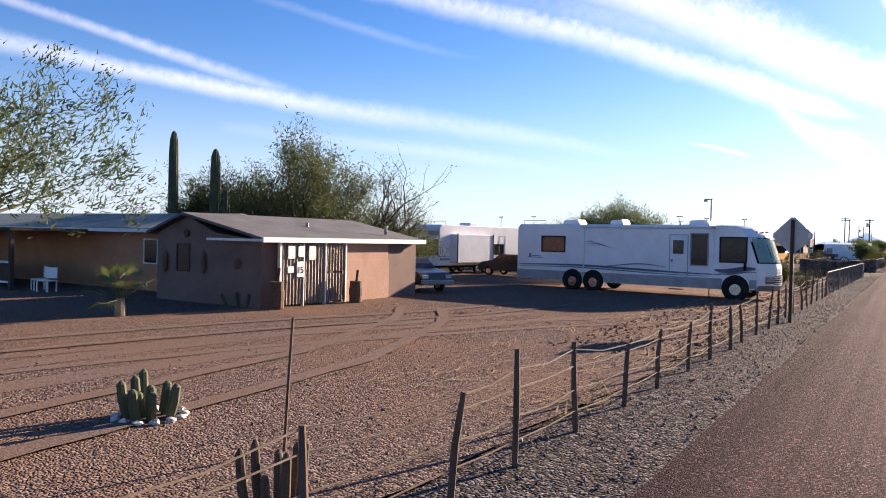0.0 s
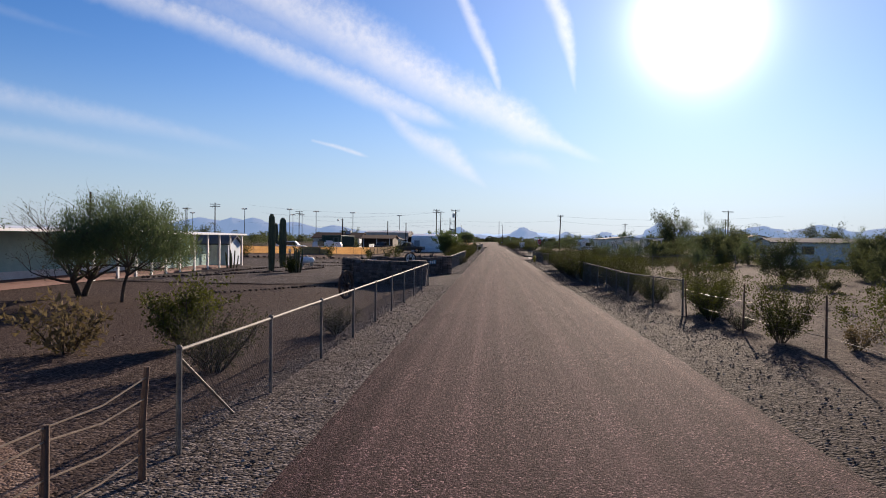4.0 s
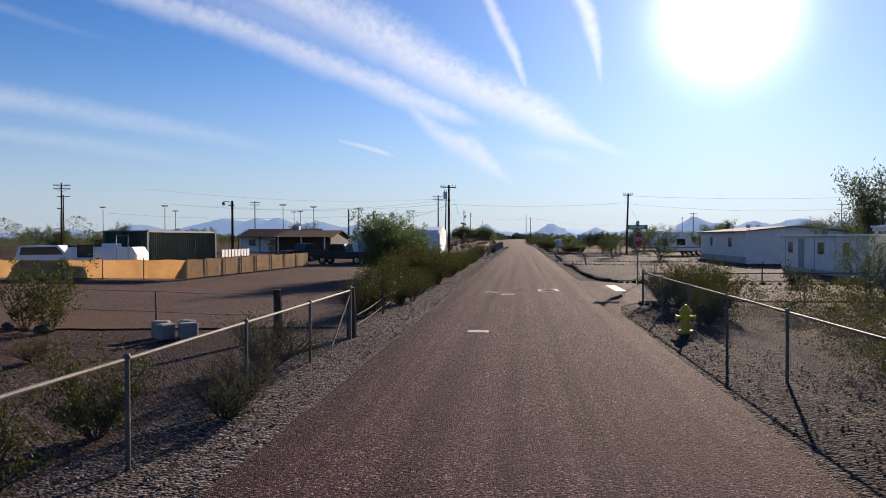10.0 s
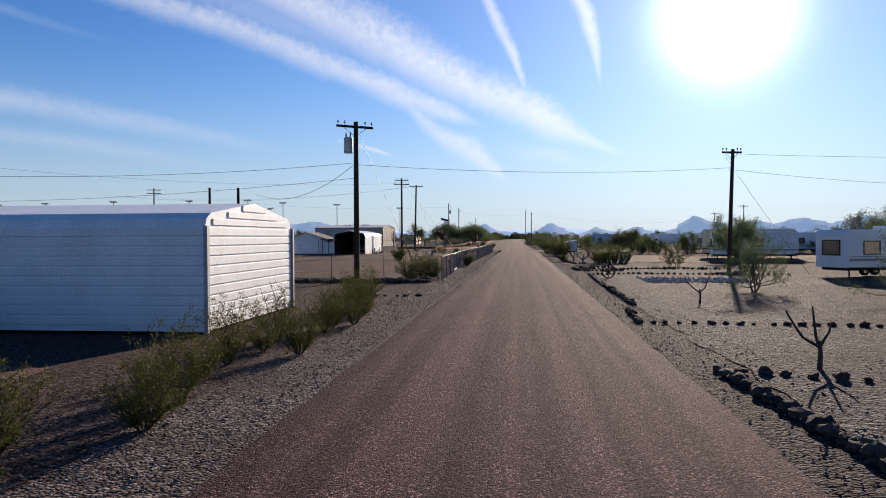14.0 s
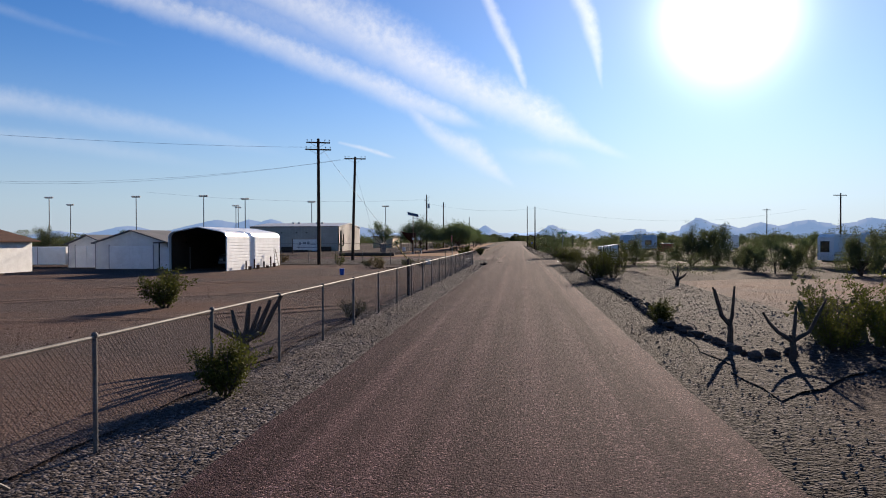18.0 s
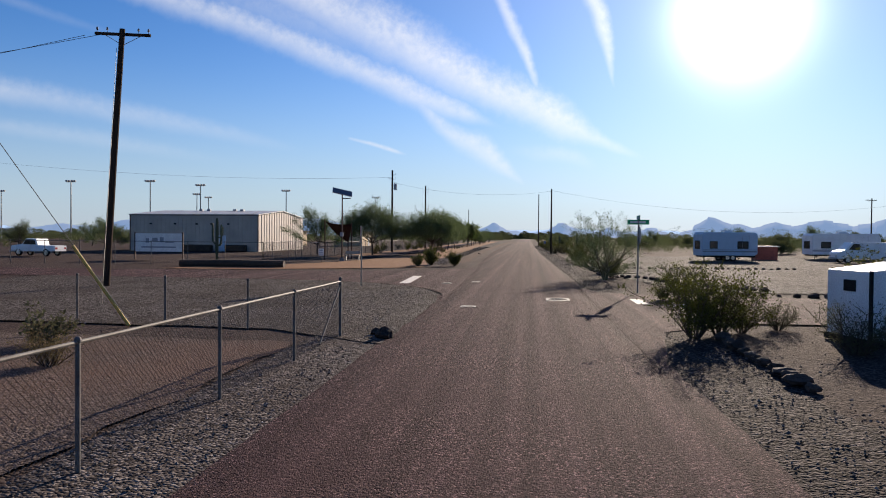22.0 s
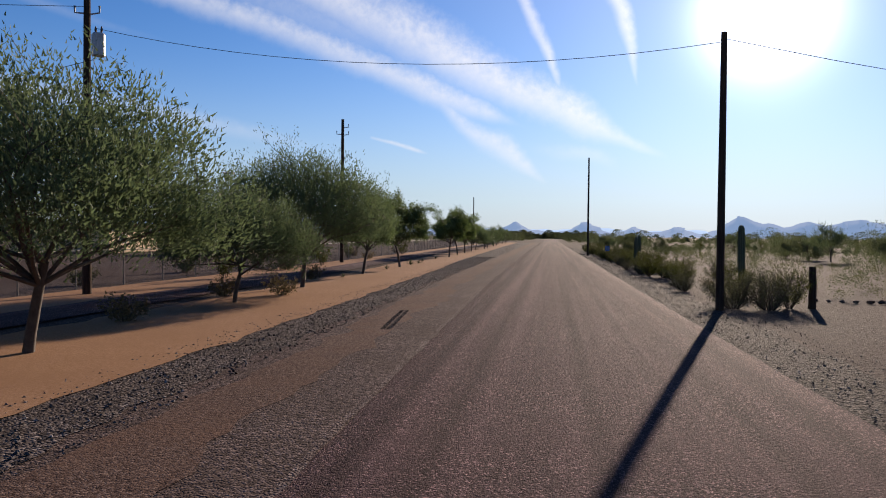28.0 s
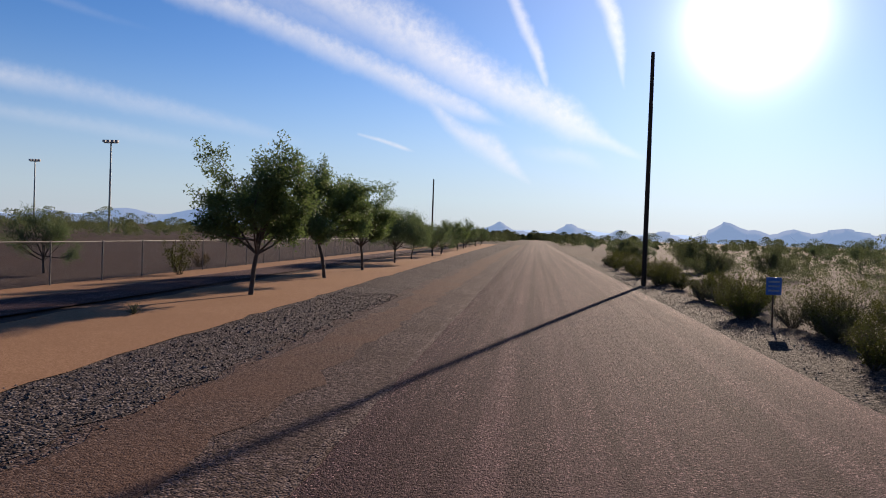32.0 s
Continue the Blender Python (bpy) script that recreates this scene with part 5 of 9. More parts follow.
# first yard
plant("palo4", -17.8, -38.1, 1.6, 40, "tall feathery palo verde spreading over the yard")
plant("mesq1", -27.5, -16.5, 1.6, 10, "large dark green mesquite tree behind the shed")
plant("mesq1", -31.5, -18.0, 1.4, 130, "large dark green mesquite tree behind the shed")
plant("bare1", -25.6, -13.2, 1.3, 60, "large half-bare mesquite tree behind the shed")
plant("mesq2", -25.8, -12.0, 1.25, 200)
plant("palo2", -34.5, -15.5, 1.35, 20)
plant("palo1", -17.1, 2.0, 1.12, 75, "green palo verde standing behind the motorhome")
plant("palo3", -20.5, 1.0, 1.0, 15)
plant("mesq2", -31.2, -1.2, 1.1, 15, "mesquite with a curved trunk among trailers")
plant("palo2", -38.5, -6.0, 1.2, 65)
plant("palo2", -13.8, 11.4, 0.88, 80, "palo verde with drooping branches beside a gravel drive")
plant("bare1", -16.5, 13.5, 0.75, 33)
plant("green1", -7.2, 1.5, 1.15, 20, "dark rounded shrub beside a fence")
plant("scrub2", -9.2, 0.5, 1.5, 60, "dry brown shrub beside a fence")
plant("scrub1", -5.6, -1.0, 1.2)
plant("scrub1", -4.6, 4.2, 0.8, 10, "low grass clump at a fence foot")
# drive with the stone walls
for x, y, k, s in ((-14.7, 67.6, "creo2", 0.9), (-19.5, 68.8, "creo1", 1.0), (-24, 72, "creo2", 1.0), (-30, 71, "creo1", 1.1), (-11.5, 66.6, "creo1", 1.05), (-12.6, 67.3, "creo2", 0.9),
                   (-3.85, 53.8, "scrub1", 0.9), (-4.6, 55.4, "creo2", 0.85), (-4.9, 57.9, "creo2", 0.8), (-3.75, 58.9, "scrub1", 0.75), (-4.5, 62.4, "scrub1", 1.1), (-9.0, 62.6, "scrub2", 0.8), (-4.1, 60.4, "scrub1", 0.7), (-14.1, 34.0, "green1", 0.9)):
    plant(k, x, y, s)
# hedge of creosote beside the road
for i in range(62):
    y = 70.2 + i * 1.06 + rng.uniform(-0.5, 0.5)
    if y > 122:
        continue
    tall = 0.55 if y < 82 else 0.88 if y < 95 else 0.6 if y < 106 else 0.52
    plant(("creo1", "creo2", "creo3")[i % 3], -3.85 - rng.uniform(0, 1.2) - (0.2 if y > 90 else 0), y, tall * rng.uniform(0.85, 1.2), None, "", "roadside creosote hedge")
for i in range(18):
    plant(("creo2", "creo1", "creo3")[i % 3], -5.4 - rng.uniform(0, 1.8), 84 + i * 0.62 + rng.uniform(-0.8, 0.8), rng.uniform(0.8, 1.1), None, "", "roadside creosote hedge")
for i in range(14):
    plant(("creo2", "creo1", "scrub1")[i % 3], -4.75 - (i % 3) * 0.75 - rng.uniform(0, 0.35), 77.6 + i * 0.62, rng.uniform(0.72, 0.9) * (1.3 if i % 3 == 2 else 1.0), None, "", "roadside creosote hedge")
plant("olean", -6.3, 92.0, 0.8, 0, "large dense dark green roadside bush")
plant("olean", -7.3, 88.2, 1.0, 100, "large dense dark green roadside bush")
plant("olean", -7.6, 91.4, 1.0, 220, "large dense dark green roadside bush")
for x, y, k, s in ((-5.0, 121.6, "creo2", 0.9), (-5.2, 138.0, "creo1", 1.0), (-4.9, 139.4, "creo2", 0.9), (-5.8, 136.9, "creo2", 0.9), (-20.2, 153.8, "creo2", 1.0), (-22.5, 153.6, "creo2", 1.05), (-25, 154.2, "scrub1", 1.2), (-24.2, 156.5, "mesq2", 0.75),
                   (-11.7, 168.8, "green1", 1.1), (-4.0, 155.6, "green1", 0.7), (-4.6, 166.3, "scrub1", 0.7), (-10.9, 202.1, "scrub2", 1.2), (-7.9, 205.5, "scrub2", 0.9), (-9.5, 207.6, "scrub1", 0.9), (-12.6, 206, "scrub1", 0.9)):
    plant(k, x, y, s)
plant("mesq1", -38, 176, 1.15, 0, "round dark green tree behind the houses")
# east side, first stretch
for i in range(58):
    y = -16 + i * 1.35 + rng.uniform(-0.6, 0.6)
    if 46.8 < y < 57 or i % 3 == 1 or y > 60 and rng.random() < 0.3:
        continue
    x = lerp_table(((-16, 6.6), (0, 6.2), (12, 5.4), (24, 4.9), (44, 4.8), (52, 5.4), (62, 5.4)), y) + rng.uniform(-0.5, 1.6)
    plant(("creo2", "creo1", "scrub1", "creo2", "scrub2")[i % 5], x, y, rng.uniform(0.7, 1.0), None, "", "roadside creosote hedge")
for i in range(34):
    y = 22 + i * 1.15 + rng.uniform(-0.4, 0.4)
    if 46.6 < y < 57.5 or i % 2:
        continue
    plant(("creo1", "creo3", "creo2")[i % 3], (4.5 if y < 49 else 5.6) + rng.uniform(0.0, 1.9), y, rng.uniform(0.9, 1.15) * (1.0 if y < 49 else 0.62), None, "", "roadside creosote hedge")
for x, y, s in ((4.9, 44.6, 1.0), (5.2, 46.0, 0.95), (4.2, 39.8, 0.9), (4.35, 36.4, 0.95), (4.3, 32.8, 0.95), (4.5, 29.0, 1.0)):
    plant("creo1", x, y, s, None, "", "roadside creosote hedge")
for i in range(34):
    x, y = rng.uniform(8, 32), rng.uniform(-22, 74)
    plant(("scrub1", "creo2", "scrub2", "creo1")[i % 4], x, y, rng.uniform(0.8, 1.35))
for x, y, k, s in ((16, 30, "mesq2", 0.8), (20, 58, "mesq2", 1.0), (26, 40, "palo3", 0.9), (15.5, 74, "palo3", 0.75), (30, 86, "mesq1", 0.9), (23, 96, "mesq2", 0.9), (36, 70, "mesq1", 1.0), (12.2, 84, "scrub1", 1.2), (13, 79, "palo3", 0.6), (40, 22, "mesq1", 1.0), (33, 5, "mesq2", 1.1), (48, 50, "palo1", 1.0)):
    plant(k, x, y, s)
plant("mesq1", 30.3, 115.2, 1.6, 30, "tall dark mesquite behind white houses")
plant("palo3", 25.3, 79.0, 1.5, 0, "tall twiggy palo verde beside trailers")
for x, y, k, s in ((9.5, 60.5, "mesq2", 0.6), (13.0, 63.0, "palo3", 0.6), (17.0, 66.5, "mesq2", 0.75), (22.5, 62.0, "mesq2", 0.8), (27.0, 68.0, "palo3", 0.85), (12.0, 70.5, "palo3", 0.55), (19.5, 72.0, "mesq2", 0.7), (24.0, 36.0, "mesq2", 0.9), (19.0, 24.0, "mesq2", 0.7),
                   (31.0, 48.0, "mesq2", 1.0), (14.0, 40.5, "palo3", 0.6), (22.0, 103.5, "palo3", 0.8), (33.0, 92.0, "mesq2", 1.1), (38.0, 104.0, "mesq1", 1.0), (29.0, 130.0, "mesq2", 1.1), (36.0, 140.0, "mesq1", 1.0), (15.5, 150.5, "palo2", 0.85), (20.0, 131.5, "palo2", 0.75)):
    plant(k, x, y, s)
plant("palo3", 13.3, 122.2, 0.95, 30, "open palo verde standing in a gravel lot")
plant("palo3", 9.6, 128.5, 0.62, 80)
for i in range(12):
    plant(("mesq2", "palo2", "mesq1", "palo3")[i % 4], 27 + i * 2.2 + rng.uniform(-1, 1), 150 + (i * 37 % 11) * 2.2, rng.uniform(0.75, 1.0))
plant("palo1", 18.6, 163.0, 0.85, 50, "large palo verde beside parked motorhomes")
for x, y, k, s in ((7.4, 163.0, "scrub1", 1.5), (8.4, 162.4, "creo2", 1.0), (9.3, 162.6, "creo2", 0.95), (11.6, 155.2, "creo1", 0.9), (12.3, 155.8, "creo2", 0.9), (4.1, 165.4, "green1", 0.55), (6.7, 160.7, "creo2", 0.95), (7.6, 160.4, "creo2", 0.9), (4.5, 186.0, "creo1", 1.1), (5.7, 188.8, "creo1", 1.25), (5.6, 191.6, "creo1", 0.95), (5.4, 193, "creo2", 0.9),
                   (4.1, 211.1, "creo1", 1.05), (4.8, 211.8, "creo1", 1.0), (5.5, 212.4, "creo2", 0.8), (6.0, 222.2, "creo1", 0.95), (5.2, 221.4, "creo2", 0.6), (5.2, 215.6, "green1", 0.5), (3.9, 197, "scrub1", 0.9), (6.6, 213.2, "scrub1", 0.8)):
    plant(k, x, y, s)
for i in range(26):
    plant(("mesq2", "palo3", "creo3", "palo2", "mesq1")[i % 5], rng.uniform(15, 46), 190 + i * 1.1 + rng.uniform(-4, 4) if i < 13 else rng.uniform(196, 212), rng.uniform(0.5, 0.75) if i % 5 != 2 else 0.8)
for x, y, k, s in ((8.6, 212.6, "creo3", 1.0), (10.4, 211.8, "mesq2", 0.72), (12.6, 212.4, "creo3", 1.0), (14.7, 208.6, "mesq2", 0.95), (16.9, 209.4, "mesq2", 1.0), (19.6, 210.6, "creo3", 0.9), (6.9, 209.4, "scrub1", 1.1)):
    plant(k, x, y, s)
# second crossing
plant("palo3", 4.45, 234.4, 1.0, 200, "open palo verde with several slim stems by the road")
plant("mesq2", 22.0, 276.0, 0.9, 60)
plant("palo2", 36.0, 290.0, 0.9, 10)
plant("green1", -8.1, 248.2, 0.72, 0, "rounded green shrub in a gravel island", "shrubs in the island")
plant("green1", -7.5, 251.2, 1.1, 90, "rounded green shrub in a gravel island", "shrubs in the island")
plant("green1", -5.5, 249.8, 0.9, 200, "rounded green shrub in a gravel island", "shrubs in the island")
for i in range(26):
    y = 236 + i * 5.0 + rng.uniform(-2, 2)
    off, size = rng.uniform(2.2, 4.4), rng.uniform(0.6, 0.95)
    if not 262 < y < 293:
        plant(("creo2", "scrub1", "creo1", "scrub1", "scrub2")[i % 5], edge_right(y) + off, y, size, None, "", "roadside creosote hedge")
for i in range(84):
    y = 300 + i * 1.15 + rng.uniform(-1, 1)
    if y < 312 and i % 3:
        continue
    plant(("creo2", "scrub1", "creo2", "scrub1")[i % 4], edge_right(y) + rng.uniform(1.5, 3.6), y, rng.uniform(0.7, 1.0))
plant("creo1", 4.6, 259.0, 0.95, 0, "olive-green creosote bush on bare gravel")
plant("creo2", 5.4, 259.9, 0.9)
plant("creo1", 4.8, 269.6, 1.2, 30, "olive-green creosote bush on bare gravel")
plant("creo2", 5.6, 270.1, 1.0, 80)
plant("scrub1", 3.8, 296.2, 1.5, 10, "dense low shrub round a pole foot")
plant("scrub1", 4.9, 296.0, 1.4, 100)
plant("creo2", 6.4, 310.0, 0.85, 40)
plant("creo2", 5.9, 318.5, 0.8, 40)
plant("creo2", 5.2, 333.0, 0.8, 40)
plant("scrub1", 4.4, 343.5, 1.2, 40)
plant("creo2", 5.6, 343.0, 0.8, 90)
for i in range(46):
    plant(("mesq2", "palo3", "mesq2", "palo2", "creo3")[i % 5], rng.uniform(22, 70), rng.uniform(290, 430), rng.uniform(0.6, 0.95))
for i in range(14):
    plant(("mesq2", "palo3")[i % 2], rng.uniform(7, 15), rng.uniform(365, 470), rng.uniform(0.5, 0.8))
# avenue of trees along the sand path
for x, y, k, s, rz in ((-17.9, 276.8, "palo1", 1.3, 50), (-12.0, 283.4, "palo1", 1.3, 130), (-12.6, 293.8, "palo2", 0.95, 70), (-12.8, 301.0, "palo1", 1.22, 200), (-25.6, 280.5, "palo2", 1.2, 20)):
    plant(k, x, y, s, rz, "", "trees along the sand path")
for x, y, k, s in ((-13.1, 312.2, "ash1", 1.08), (-12.9, 321.8, "ash2", 1.2), (-12.9, 347.0, "ash1", 1.1), (-13.3, 357.0, "ash2", 1.2), (-13.4, 365.0, "ash1", 1.05)):
    plant(k, x, y, s, None, "", "trees along the sand path")
for i in range(16):
    y = 377 + i * 9.5
    plant(("palo2", "ash2", "palo1", "palo2")[i % 4], -13.6 - (y - 365) * 0.022 + rng.uniform(-0.7, 0.7), y, rng.uniform(0.75, 0.95), None, "", "trees along the sand path")
plant("palo2", -24.5, 352.5, 0.62, 10, "round palo verde behind the park fence")
for x, y in ((-18.9, 283.0), (-19.4, 288.5), (-18.7, 306), (-19.0, 315.5), (-19.2, 323.5), (-22.5, 300), (-23.5, 311), (-22.8, 320), (-23, 333), (-19.2, 337), (-22.2, 341), (-23, 346), (-19.6, 355), (-22, 362)):
    plant(("scrub1", "scrub2", "creo2")[int(x * y) % 3], x, y, 1.1)
for x, y in ((-13.1, 288.3), (-12.2, 297.0), (-14.0, 296), (-14.2, 306.5)):
    plant("scrub2", x, y, 1.0)
for x, y, s in ((-12.9, 325.8, 0.6), (-12.8, 328.7, 0.45), (-13.3, 333, 0.4), (-10.8, 276.8, 0.5), (-12.0, 280.3, 0.4), (-13.0, 318.0, 0.4), (-13.2, 308.6, 0.35), (-13.3, 340.5, 0.4)):
    agave(x, y, s)
# cacti
saguaro(-31.7, -21.5, 7.35, 0.24, ((150, 2.6, 0.55, 4.2, 0.17),), "tall saguaro cactus with one arm")
saguaro(-29.2, -21.0, 6.4, 0.25, ((20, 2.2, 0.6, 4.6, 0.17), (200, 2.4, 0.5, 3.4, 0.13)), "tall saguaro cactus with two arms")
saguaro(-16.0, 35.8, 3.95, 0.24, (), "straight slim saguaro cactus in a rock bed")
saguaro(-17.4, 43.2, 3.9, 0.29, ((195, 1.9, 0.56, 3.45, 0.19),), "forked saguaro cactus in a rock bed")
saguaro(7.8, 311.5, 3.0, 0.19, (), "single saguaro column among shrubs")
saguaro(6.3, 344.5, 2.5, 0.17, (), "single saguaro column among shrubs")
saguaro(13.6, 335.6, 3.4, 0.2, ((90, 1.4, 0.35, 2.4, 0.12),), "saguaro cactus with a short arm")
saguaro(3.75, 324.0, 2.35, 0.15, (), "short dark saguaro column by the road")
saguaro(-27.5, 256.0, 3.8, 0.14, ((0, 1.3, 0.4, 3.2, 0.1), (180, 1.5, 0.4, 3.3, 0.1), (60, 2.0, 0.6, 3.0, 0.08)), "many-armed cactus beside a fence")
for x, y, h in ((6.5, 296.9, 1.38), (5.6, 299.5, 0.9)):
    t = thing("wooden_stump_post", x, y, 0, 0, "short thick dark wooden post", "post")
    bm = bmesh.new()
    tube(bm, [(0, 0, -0.2), (0.01, 0, h * 0.5), (0, 0.02, h)], [0.13, 0.12, 0.11], 10)
    part("shaft", bm, POLE_WOOD, t)
dead_trunk(-6.45, 49.8, ((200, 0.28, 0.9), (20, 0.3, 1.05), (35, 0.55, 1.12), (100, 0.15, 0.75)), "forked dead cactus trunk in gravel", seed=3, r=0.125)
dead_trunk(-4.9, 158.6, ((170, 0.75, 0.8), (150, 0.35, 0.95), (80, 0.2, 1.12), (20, 0.5, 1.15), (0, 0.75, 1.25), (60, 0.4, 1.0)), "dead branching trunk leaning on the fence", seed=4, r=0.09)
dead_trunk(4.75, 161.3, ((180, 0.35, 1.26), (170, 0.3, 1.22), (0, 0.1, 1.28)), "dead post-like trunk with a bent top", seed=5, r=0.06, h=1.3)
dead_trunk(5.35, 159.4, ((160, 0.5, 0.9), (60, 0.35, 1.0), (20, 0.75, 1.15)), "dead forked trunk beside rocks", seed=6, r=0.06)
dead_trunk(7.9, 181.7, ((70, 0.3, 1.0), (10, 0.45, 0.6), (160, 0.2, 0.7)), "small twisted dead stump on gravel", seed=7, r=0.09, h=0.8)
dead_trunk(5.25, 110.9, ((180, 0.55, 1.0), (20, 0.25, 0.8), (90, 0.3, 1.05)), "thin dead branching trunk by rocks", seed=8, r=0.04)
dead_trunk(6.2, 123.2, ((30, 0.5, 1.1), (150, 0.5, 0.9)), "thin dead branching trunk by rocks", seed=9, r=0.035)
dead_trunk(-5.0, 151.8, ((170, 0.6, 0.9), (120, 0.3, 0.6)), "dark twisted dead limb beside the gate", seed=10, r=0.07)
# clump of column cactus in a ring of white stones, dry cactus by the road
WHITE_ROCK = material("whitewashed_rock", (0.6, 0.56, 0.5), (0.45, 0.4, 0.35), 0.85, 4, 40, 0.4, random_by=0.2)


def cactus_clump(x, y, n, h, label, mat, r=0.055, spread=0.3):
    rg = random.Random(int(x * 7 + y))
    t = thing("cactus_clump", x, y, 0, 0, label, "cactus")
    for k in range(n):
        a = k * 2.4
        q = spread * math.sqrt(k / n)
        bm = bmesh.new()
        hh = h * rg.uniform(0.55, 1.0)
        tube(bm, [(math.cos(a) * q, math.sin(a) * q, -0.05), (math.cos(a) * q * 1.3, math.sin(a) * q * 1.3, hh * 0.5), (math.cos(a) * q * 1.4, math.sin(a) * q * 1.4, hh * 0.92), (math.cos(a) * q * 1.4, math.sin(a) * q * 1.4, hh)], [r, r * 1.1, r, r * 0.3], 9)
        part("column", bm, mat, t)
    return t


cactus_clump(-8.6, -38.99, 11, 0.56, "clump of short green column cactus ringed by white stones", CACTUS)
t = thing("stone_ring", -8.6, -38.99, 0, 0, "ring of whitewashed stones round a cactus", "stones")
for k in range(13):
    o = rock_at(0.4 * math.cos(k * 0.483), 0.4 * math.sin(k * 0.483), 0.085, t, 0, "stone")
    o.data = o.data.copy()
    o.data.materials[0] = WHITE_ROCK
cactus_clump(-4.95, -40.4, 8, 0.74, "brown drying column cactus beside the fence", material("dry_cactus", (0.13, 0.085, 0.05), (0.07, 0.05, 0.035), 0.9, 4, 40, 0.4), 0.036, 0.24)
cactus_clump(-13.9, 34.2, 14, 1.75, "tall clump of thin organ-pipe cactus", CACTUS, 0.05, 0.4)
cactus_clump(-20.2, 39.5, 10, 1.4, "tall clump of thin organ-pipe cactus", CACTUS, 0.045, 0.4)
cactus_clump(8.2, 162.2, 20, 1.0, "wide clump of dark prickly cactus in a bed", CACTUS, 0.07, 1.3)
cactus_clump(-18.6, -28.5, 9, 0.5, "row of small potted cactus along a wall", CACTUS, 0.05, 0.6)
t = thing("thin_stake", -6.3, -39.0, 0, 0, "thin tall leaning wooden stake", "stake")
bm = bmesh.new()
tube(bm, [(0, 0, -0.2), (0.03, 0.02, 0.7), (0.08, 0.02, 1.42)], [0.018, 0.016, 0.014], 6)
part("rod", bm, STAKE, t)
# trampled dry straw along the stake fence
srng = random.Random(15)
V, F = [], []
for k in range(1500):
    x, y = -4.4 - 4.2 * srng.random() ** 1.6, srng.uniform(-36, -12)
    if wob(x * 0.9, y * 0.5, 0.8) < -0.05:
        continue
    a, ln, z = srng.gauss(0.4, 0.6), srng.uniform(0.2, 0.7), srng.uniform(0.012, 0.05)
    dx, dy = math.sin(a) * ln, math.cos(a) * ln
    i = len(V)
    V += [(x - dy * 0.03, y + dx * 0.03, z), (x + dy * 0.03, y - dx * 0.03, z), (x + dx, y + dy, z + srng.uniform(-0.005, 0.12))]
    F.append((i, i + 1, i + 2))
me = bpy.data.meshes.new("dry_straw")
me.from_pydata(V, [], F)
me.materials.append(material("straw", (0.42, 0.29, 0.13), (0.3, 0.19, 0.09), 0.8, 3, 30, 0, translucent=0.2))
tagged(new("dry_straw", me), "trampled yellow dry straw on the dirt", "grass", kind="stuff")
# fan palm
t = thing("fan_palm", -18.7, -32.8, 0, 0, "small fan palm with drooping green fronds", "palm")
bm = bmesh.new()
tube(bm, [(0, 0, -0.1), (0, 0, 0.25), (0, 0, 0.5)], [0.16, 0.14, 0.1], 10)
part("trunk", bm, BARK_PALE, t)
prng = random.Random(2)
PALM = material("palm_green", (0.14, 0.17, 0.05), (0.08, 0.1, 0.03), 0.6, 3, 30, 0, translucent=0.3)
for k in range(20):
    a, el = k * 2.4, prng.uniform(-0.1, 1.25)
    o = Vector((math.cos(a) * math.cos(el), math.sin(a) * math.cos(el), math.sin(el)))
    side = Vector((-math.sin(a), math.cos(a), 0))
    L = prng.uniform(0.55, 0.8)
    bm = bmesh.new()
    st = Vector((0, 0, 0.45))
    hub = st + o * L
    tube(bm, [st, hub], [0.012, 0.008], 4)
    for j in range(-6, 7):
        d = (o * math.cos(j * 0.2) + side * math.sin(j * 0.2)).normalized()
        w = side * 0.02
        e = hub + d * 0.55 - Vector((0, 0, 0.1 + 0.02 * abs(j)))
        v = [bm.verts.new(p) for p in (hub, hub + d * 0.25 + w, e, hub + d * 0.25 - w)]
        bm.faces.new(v)
    part("frond", bm, PALM, t)

# rocks that edge the lots
rock_border([(6.2, 85.6), (5.4, 86.1), (4.6, 86.8), (4.0, 88.6), (3.75, 92.5), (3.7, 97), (3.85, 104), (3.5, 110.4)], 0.34, 0.17)
rock_border([(6.2, 85.6), (12, 85.2), (20, 85.4)], 0.45, 0.14)
rock_border([(3.5, 110.6), (7, 109.2), (14, 108.6), (24, 107)], 0.42, 0.12)
rock_border([(3.3, 117.5), (8.9, 117.0), (16, 116.2)], 0.42, 0.12)
rock_border([(3.3, 117.5), (3.5, 121)], 0.4, 0.14)
rock_border([(3.95, 122.5), (4.0, 128.7), (4.05, 133.6), (4.3, 141.6)], 0.34, 0.15)
rock_border([(4.3, 142.4), (7, 143.4), (10.4, 142.8), (16, 142.2)], 0.4, 0.13)
rock_border([(4.1, 150.6), (6, 149.4), (10.5, 150.6), (14, 149.2)], 0.36, 0.16)
rock_border([(4.0, 150.4), (3.95, 148.6), (4.2, 147.5), (5.0, 147.1), (6.1, 147.3), (7.0, 147.7)], 0.33, 0.19)
rock_border([(7.0, 152.6), (5.8, 153.3), (4.6, 152.4)], 0.35, 0.16)
rock_border([(5.6, 160.2), (4.8, 159.8), (4.5, 162.4), (4.1, 165.1), (4.3, 171)], 0.5, 0.17)
rock_border([(4.35, 165.8), (4.55, 168.9), (4.45, 172.1), (4.5, 176.7), (4.3, 182.2), (4.6, 187)], 0.42, 0.2)
rock_border([(4.6, 192.6), (4.45, 195.2), (4.55, 198.5), (4.15, 200)], 0.5, 0.19)
rock_border([(4.6, 205.4), (4.55, 208.7), (4.75, 211.4)], 0.5, 0.2)
